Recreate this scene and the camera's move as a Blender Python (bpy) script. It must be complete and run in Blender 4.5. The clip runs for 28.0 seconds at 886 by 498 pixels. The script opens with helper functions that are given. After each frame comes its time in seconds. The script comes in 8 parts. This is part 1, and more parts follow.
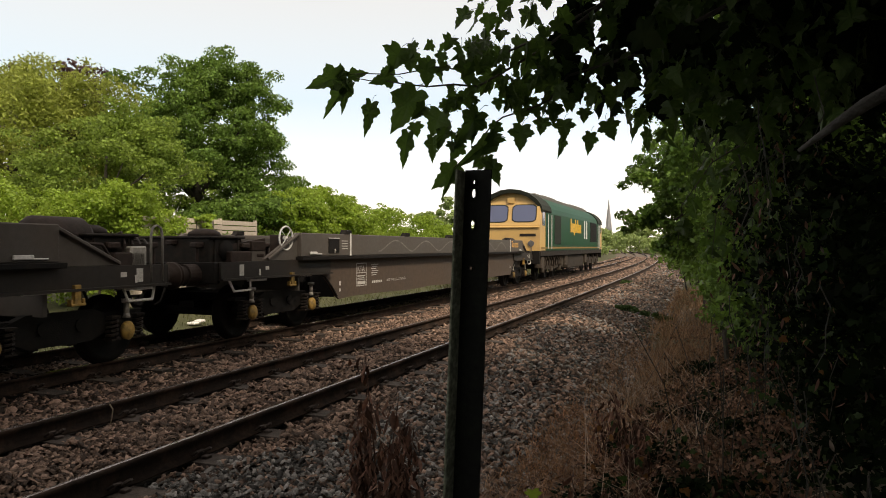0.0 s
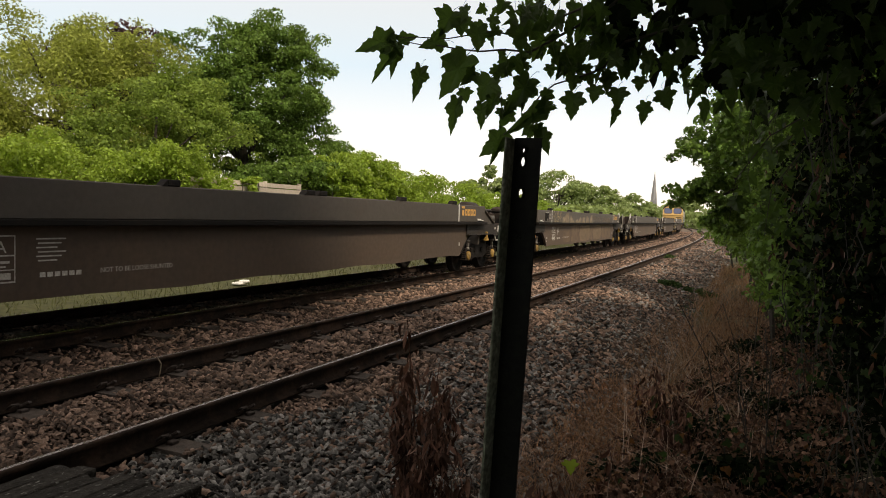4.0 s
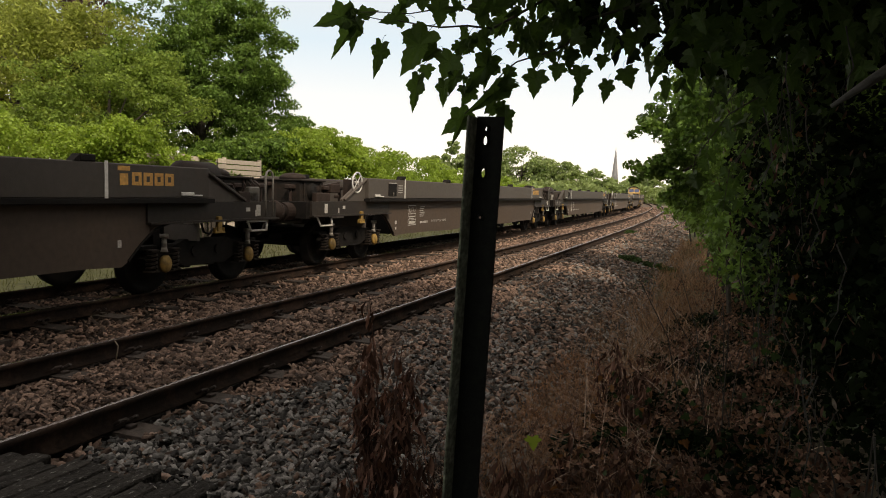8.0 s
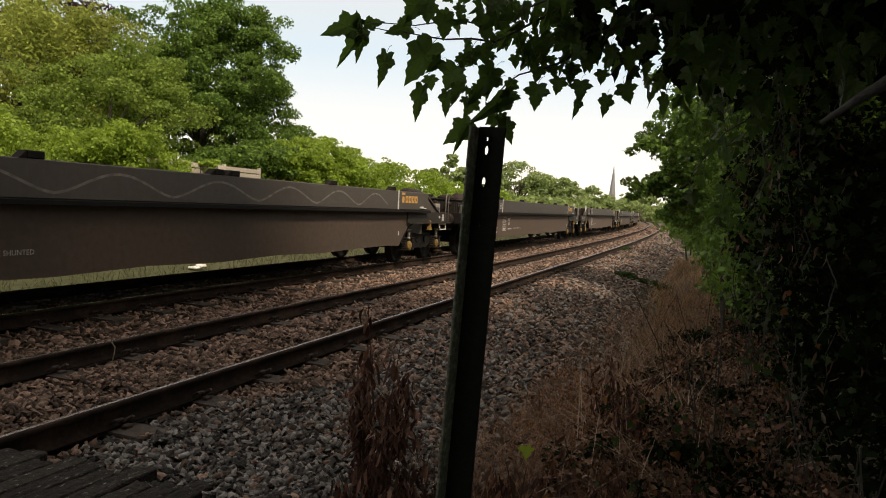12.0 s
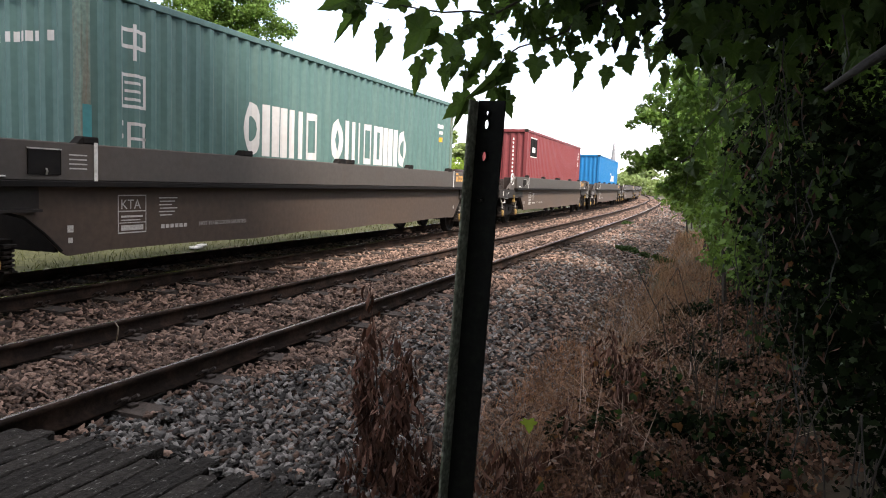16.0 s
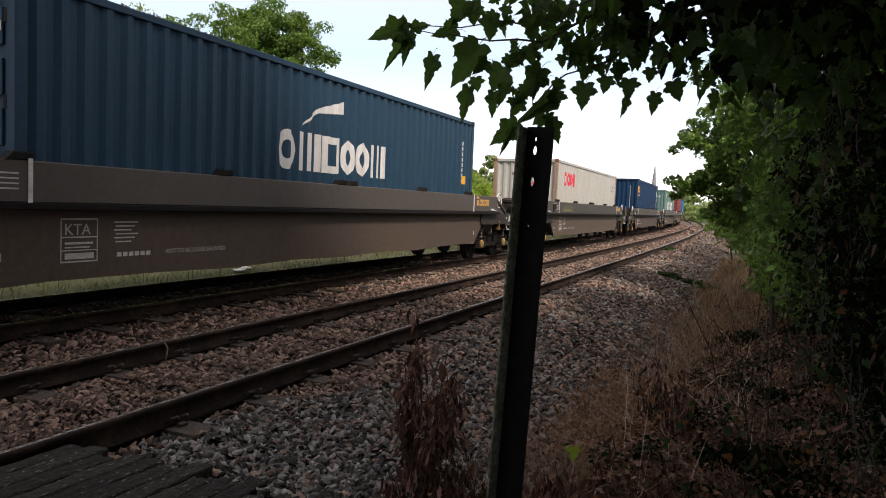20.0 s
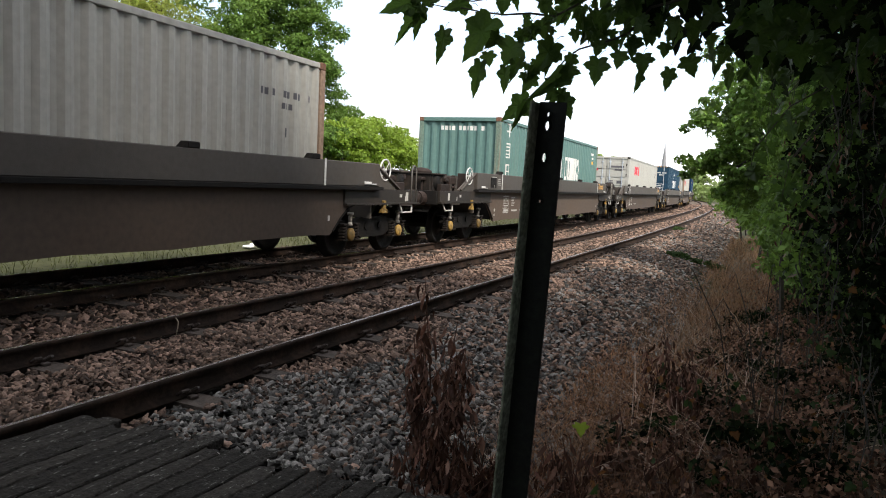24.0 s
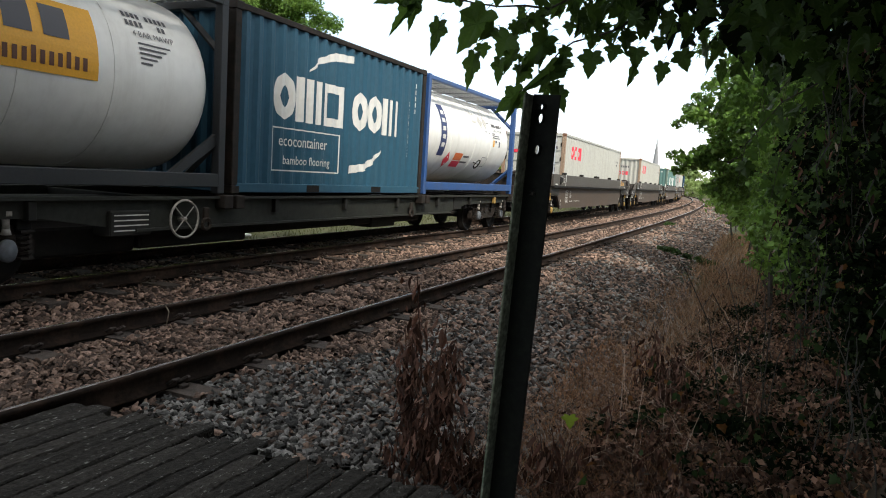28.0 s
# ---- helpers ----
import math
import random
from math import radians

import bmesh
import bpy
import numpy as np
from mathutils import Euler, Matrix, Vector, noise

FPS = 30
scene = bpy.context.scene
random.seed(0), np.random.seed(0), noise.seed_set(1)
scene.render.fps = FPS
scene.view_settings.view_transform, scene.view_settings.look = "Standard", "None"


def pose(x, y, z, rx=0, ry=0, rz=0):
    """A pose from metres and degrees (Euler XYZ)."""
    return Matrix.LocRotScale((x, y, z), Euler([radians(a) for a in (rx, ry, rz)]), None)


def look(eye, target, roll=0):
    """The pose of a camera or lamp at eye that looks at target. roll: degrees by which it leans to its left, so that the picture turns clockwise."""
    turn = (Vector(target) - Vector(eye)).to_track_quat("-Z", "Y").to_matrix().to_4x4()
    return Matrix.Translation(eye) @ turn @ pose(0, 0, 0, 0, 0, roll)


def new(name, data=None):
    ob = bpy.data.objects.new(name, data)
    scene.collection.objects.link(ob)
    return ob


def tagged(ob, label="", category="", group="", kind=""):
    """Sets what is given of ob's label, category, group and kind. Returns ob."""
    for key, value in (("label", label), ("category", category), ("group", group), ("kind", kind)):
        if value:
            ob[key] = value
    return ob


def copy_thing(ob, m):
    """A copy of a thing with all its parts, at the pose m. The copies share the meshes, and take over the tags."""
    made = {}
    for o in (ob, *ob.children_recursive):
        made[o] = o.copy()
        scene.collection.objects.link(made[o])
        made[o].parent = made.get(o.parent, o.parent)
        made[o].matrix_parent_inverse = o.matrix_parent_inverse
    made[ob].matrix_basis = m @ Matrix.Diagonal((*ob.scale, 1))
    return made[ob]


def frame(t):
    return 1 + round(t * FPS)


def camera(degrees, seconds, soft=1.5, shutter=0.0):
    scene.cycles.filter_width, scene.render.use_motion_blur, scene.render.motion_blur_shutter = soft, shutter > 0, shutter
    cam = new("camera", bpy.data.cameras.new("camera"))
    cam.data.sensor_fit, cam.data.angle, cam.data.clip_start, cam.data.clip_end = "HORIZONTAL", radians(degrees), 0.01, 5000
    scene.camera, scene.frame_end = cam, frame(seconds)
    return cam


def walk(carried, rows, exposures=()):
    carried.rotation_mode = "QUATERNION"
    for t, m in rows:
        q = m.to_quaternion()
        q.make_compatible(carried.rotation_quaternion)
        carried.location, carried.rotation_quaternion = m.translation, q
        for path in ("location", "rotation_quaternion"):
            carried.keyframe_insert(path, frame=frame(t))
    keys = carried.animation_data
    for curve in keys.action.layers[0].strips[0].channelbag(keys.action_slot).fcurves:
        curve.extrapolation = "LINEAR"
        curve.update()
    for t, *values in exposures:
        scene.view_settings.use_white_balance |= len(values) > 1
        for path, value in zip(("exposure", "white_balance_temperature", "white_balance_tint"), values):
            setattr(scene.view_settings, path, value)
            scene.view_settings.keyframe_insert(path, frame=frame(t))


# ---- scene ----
import itertools

cam = camera(64.4, 28.0, soft=1.0)
PATH = [
    (0, (3.752, 0.012, 1.474), (3.044, 1.883, 1.468), 0.05),
    (0.5, (3.752, 0.011, 1.475), (3.045, 1.882, 1.463), 0.51),
    (1, (3.760, -0.005, 1.471), (3.090, 1.880, 1.458), 0.72),
    (1.5, (3.756, 0.003, 1.472), (3.084, 1.887, 1.456), 1.10),
    (2, (3.751, 0.008, 1.469), (3.046, 1.879, 1.413), 0.74),
    (2.5, (3.735, 0.031, 1.466), (3.001, 1.889, 1.375), 1.82),
    (3, (3.730, 0.031, 1.471), (2.984, 1.886, 1.413), 1.73),
    (3.5, (3.727, 0.019, 1.470), (2.928, 1.851, 1.396), 1.44),
    (5.5, (3.707, 0.046, 1.478), (2.891, 1.866, 1.328), 1.78),
    (6, (3.715, 0.030, 1.471), (2.910, 1.854, 1.310), 1.61),
    (6.5, (3.712, 0.034, 1.470), (2.911, 1.859, 1.306), 2.01),
    (7, (3.712, 0.028, 1.471), (2.924, 1.860, 1.319), 1.87),
    (7.5, (3.722, 0.028, 1.470), (2.986, 1.882, 1.319), 2.32),
    (8, (3.713, 0.055, 1.488), (3.000, 1.916, 1.325), 1.57),
    (8.5, (3.721, 0.024, 1.464), (3.005, 1.885, 1.315), 2.18),
    (9, (3.722, 0.033, 1.469), (3.010, 1.896, 1.323), 1.86),
    (9.5, (3.725, 0.005, 1.458), (3.022, 1.872, 1.314), 1.97),
    (10, (3.726, -0.006, 1.464), (3.026, 1.863, 1.337), 1.83),
    (10.5, (3.727, -0.004, 1.460), (3.013, 1.861, 1.350), 1.95),
    (11, (3.726, 0.000, 1.460), (3.020, 1.868, 1.338), 1.88),
    (11.5, (3.720, 0.006, 1.468), (2.994, 1.866, 1.351), 2.47),
    (12, (3.723, -0.007, 1.463), (3.017, 1.860, 1.337), 2.99),
    (12.5, (3.724, 0.018, 1.464), (3.021, 1.886, 1.330), 2.70),
    (14.5, (3.719, -0.003, 1.462), (3.019, 1.862, 1.283), 2.48),
    (15, (3.736, -0.011, 1.452), (3.066, 1.861, 1.237), 1.72),
    (15.5, (3.737, -0.008, 1.454), (3.076, 1.866, 1.235), 1.89),
    (16, (3.719, -0.003, 1.457), (3.016, 1.859, 1.265), 2.21),
    (16.5, (3.718, -0.008, 1.461), (3.016, 1.857, 1.288), 2.93),
    (17, (3.706, -0.034, 1.464), (2.933, 1.805, 1.327), 1.89),
    (17.5, (3.692, -0.004, 1.467), (2.934, 1.836, 1.271), 2.81),
    (18, (3.681, -0.006, 1.479), (2.868, 1.816, 1.349), 1.93),
    (18.5, (3.675, -0.008, 1.480), (2.844, 1.808, 1.368), 2.15),
    (19, (3.681, -0.047, 1.468), (2.858, 1.772, 1.353), 2.83),
    (19.5, (3.674, -0.001, 1.471), (2.841, 1.813, 1.339), 2.49),
    (20, (3.689, -0.048, 1.457), (2.881, 1.777, 1.330), 2.38),
    (20.5, (3.680, -0.019, 1.464), (2.866, 1.803, 1.328), 2.69),
    (21, (3.676, -0.010, 1.464), (2.858, 1.810, 1.325), 2.76),
    (21.5, (3.673, -0.028, 1.464), (2.838, 1.783, 1.316), 2.63),
    (23.5, (3.676, -0.069, 1.448), (2.840, 1.741, 1.288), 2.69),
    (24, (3.678, -0.053, 1.443), (2.854, 1.760, 1.254), 2.78),
    (24.5, (3.683, -0.077, 1.446), (2.862, 1.741, 1.291), 2.98),
    (25, (3.679, -0.078, 1.446), (2.855, 1.736, 1.271), 2.92),
    (25.5, (3.667, -0.071, 1.436), (2.817, 1.727, 1.230), 3.48),
    (26, (3.672, -0.084, 1.437), (2.822, 1.717, 1.255), 3.06),
    (26.5, (3.673, -0.079, 1.434), (2.819, 1.719, 1.242), 2.74),
    (27, (3.680, -0.072, 1.437), (2.861, 1.744, 1.255), 2.96),
    (27.5, (3.679, -0.074, 1.437), (2.858, 1.739, 1.240), 3.02),
    (28, (3.679, -0.064, 1.435), (2.879, 1.758, 1.227), 3.48),
]
EXPOSURES = [(0.0, -0.2, 7800, 15), (5.5, -0.28, 7900, 15), (12.5, -0.3, 7900, 15), (14.5, 0.36, 6600, 16), (16.0, 0.73, 6600, 19), (17.0, 0.5, 6500, 19), (18.0, 0.66, 6600, 17), (19.0, -0.37, 6800, 15), (20.0, -0.1, 6800, 19), (21.0, 0.28, 6600, 12), (24.0, 0.34, 6500, 13), (26.0, 0.4, 6400, 11), (28.0, 0.28, 6500, 9)]
walk(cam, [(t, look(eye, target, roll)) for t, eye, target, roll in PATH], EXPOSURES)

# ---- light: a bright, hazy sky with a soft, veiled sun ----
SUN_ELEVATION, SUN_AZIMUTH = 47.0, 128.0
world = bpy.data.worlds.new("hazy_sky")
scene.world = world
world.use_nodes = True
wn, wl = world.node_tree.nodes, world.node_tree.links
wn.clear()
sky = wn.new("ShaderNodeTexSky")
sky.sky_type = "NISHITA"
sky.sun_disc = False
sky.sun_elevation, sky.sun_rotation = radians(SUN_ELEVATION), radians(SUN_AZIMUTH)
sky.dust_density, sky.air_density, sky.ozone_density = 3.0, 1.2, 1.0
sky_gain = wn.new("ShaderNodeMix")
sky_gain.data_type = "RGBA"
# whiter towards the horizon, as haze is
sky_dir = wn.new("ShaderNodeTexCoord")
sky_split = wn.new("ShaderNodeSeparateXYZ")
wl.new(sky_dir.outputs["Generated"], sky_split.inputs[0])
sky_haze = wn.new("ShaderNodeMapRange")
sky_haze.inputs[1].default_value, sky_haze.inputs[2].default_value = 0.04, 0.5
sky_haze.inputs[3].default_value, sky_haze.inputs[4].default_value = 0.98, 0.5
wl.new(sky_split.outputs["Z"], sky_haze.inputs[0])
wl.new(sky_haze.outputs[0], sky_gain.inputs[0])
sky_bg = wn.new("ShaderNodeBackground")
sky_bg.inputs[1].default_value = 0.12
wl.new(sky.outputs[0], sky_gain.inputs[6])
sky_band = wn.new("ShaderNodeValToRGB")
sky_band.color_ramp.elements[0].position, sky_band.color_ramp.elements[0].color = 0.03, (1.0, 1.0, 1.0, 1)
sky_band.color_ramp.elements[1].position, sky_band.color_ramp.elements[1].color = 0.2, (0.64, 0.85, 1.05, 1)
sky_high = sky_band.color_ramp.elements.new(0.45)
sky_high.color = (1.0, 0.98, 0.94, 1)
wl.new(sky_split.outputs["Z"], sky_band.inputs[0])
sky_scale = wn.new("ShaderNodeVectorMath")
sky_scale.operation = "SCALE"
sky_scale.inputs["Scale"].default_value = 12.3
wl.new(sky_band.outputs[0], sky_scale.inputs[0])
wl.new(sky_scale.outputs[0], sky_gain.inputs[7])
wl.new(sky_gain.outputs[2], sky_bg.inputs[0])
world_out = wn.new("ShaderNodeOutputWorld")
wl.new(sky_bg.outputs[0], world_out.inputs[0])
sun_data = bpy.data.lights.new("sun", "SUN")
sun_data.energy, sun_data.angle, sun_data.color = 4.2, radians(8), (1.0, 0.94, 0.84)
sun = new("sun", sun_data)
_az, _el = radians(SUN_AZIMUTH), radians(SUN_ELEVATION)
sun.matrix_world = look((0, 0, 30), Vector((0, 0, 30)) - Vector((math.sin(_az) * math.cos(_el), math.cos(_az) * math.cos(_el), math.sin(_el))))


# ---- materials ----
def material(name, base, rough=0.7, metal=0.0, grain=0.0, grain_scale=40.0, stain=None, stain_amount=0.0, stain_scale=1.5, bump=0.0, bump_scale=80.0, island=0.0, each=0.0, translucent=None, streak=False, spec=0.5, stretch=(3.0, 3.0, 0.22), ramp=(0.46, 0.72), skew=1.0):
    """Base colour with fine grain, larger stains, relief, and shifts from piece to piece."""
    m = bpy.data.materials.new(name)
    m.use_nodes = True
    n, l = m.node_tree.nodes, m.node_tree.links
    b = n["Principled BSDF"]
    b.inputs["Roughness"].default_value, b.inputs["Metallic"].default_value = rough, metal
    b.inputs["Specular IOR Level"].default_value = spec
    tc = n.new("ShaderNodeTexCoord")
    colour = None
    rgb = n.new("ShaderNodeRGB")
    rgb.outputs[0].default_value = (*base, 1)
    colour = rgb.outputs[0]
    if stain_amount:
        t = n.new("ShaderNodeTexNoise")
        t.inputs["Scale"].default_value, t.inputs["Detail"].default_value, t.inputs["Roughness"].default_value = stain_scale, 6, 0.65
        if streak:
            mp = n.new("ShaderNodeMapping")
            mp.inputs["Scale"].default_value = stretch
            l.new(tc.outputs["Object"], mp.inputs[0])
            l.new(mp.outputs[0], t.inputs["Vector"])
        else:
            l.new(tc.outputs["Object"], t.inputs["Vector"])
        edge = n.new("ShaderNodeValToRGB")
        edge.color_ramp.elements[0].position, edge.color_ramp.elements[1].position = ramp
        l.new(t.outputs[0], edge.inputs[0])
        amount = n.new("ShaderNodeMath")
        amount.operation = "MULTIPLY"
        amount.inputs[1].default_value = stain_amount
        l.new(edge.outputs[0], amount.inputs[0])
        mix = n.new("ShaderNodeMix")
        mix.data_type = "RGBA"
        l.new(amount.outputs[0], mix.inputs[0])
        l.new(colour, mix.inputs[6])
        mix.inputs[7].default_value = (*stain, 1)
        colour = mix.outputs[2]
    value = None
    if grain:
        t = n.new("ShaderNodeTexNoise")
        t.inputs["Scale"].default_value, t.inputs["Detail"].default_value = grain_scale, 4
        l.new(tc.outputs["Object"], t.inputs["Vector"])
        r = n.new("ShaderNodeMapRange")
        r.inputs[1].default_value, r.inputs[2].default_value = 0.25, 0.75
        r.inputs[3].default_value, r.inputs[4].default_value = 1 - grain, 1 + grain
        l.new(t.outputs[0], r.inputs[0])
        value = r.outputs[0]
    for strength, node, socket in ((island, "ShaderNodeNewGeometry", "Random Per Island"), (each, "ShaderNodeObjectInfo", "Random")):
        if strength:
            g = n.new(node)
            r = n.new("ShaderNodeMapRange")
            r.inputs[3].default_value, r.inputs[4].default_value = 1 - strength, 1 + strength * skew
            bias = n.new("ShaderNodeMath")
            bias.operation = "POWER"
            bias.inputs[1].default_value = skew
            l.new(g.outputs[socket], bias.inputs[0])
            l.new(bias.outputs[0], r.inputs[0])
            if value is None:
                value = r.outputs[0]
            else:
                mul = n.new("ShaderNodeMath")
                mul.operation = "MULTIPLY"
                l.new(value, mul.inputs[0])
                l.new(r.outputs[0], mul.inputs[1])
                value = mul.outputs[0]
    if value is not None:
        vm = n.new("ShaderNodeVectorMath")
        vm.operation = "SCALE"
        l.new(colour, vm.inputs[0])
        l.new(value, vm.inputs["Scale"])
        colour = vm.outputs[0]
    l.new(colour, b.inputs["Base Color"])
    if bump:
        t = n.new("ShaderNodeTexNoise")
        t.inputs["Scale"].default_value, t.inputs["Detail"].default_value = bump_scale, 5
        l.new(tc.outputs["Object"], t.inputs["Vector"])
        bp = n.new("ShaderNodeBump")
        bp.inputs["Strength"].default_value, bp.inputs["Distance"].default_value = bump, 0.02
        l.new(t.outputs[0], bp.inputs["Height"])
        l.new(bp.outputs[0], b.inputs["Normal"])
    if translucent:
        tr = n.new("ShaderNodeBsdfTranslucent")
        tr.inputs[0].default_value = (*translucent, 1)
        add = n.new("ShaderNodeMixShader")
        add.inputs[0].default_value = 0.35
        l.new(b.outputs[0], add.inputs[1])
        l.new(tr.outputs[0], add.inputs[2])
        l.new(add.outputs[0], n["Material Output"].inputs[0])
    return m


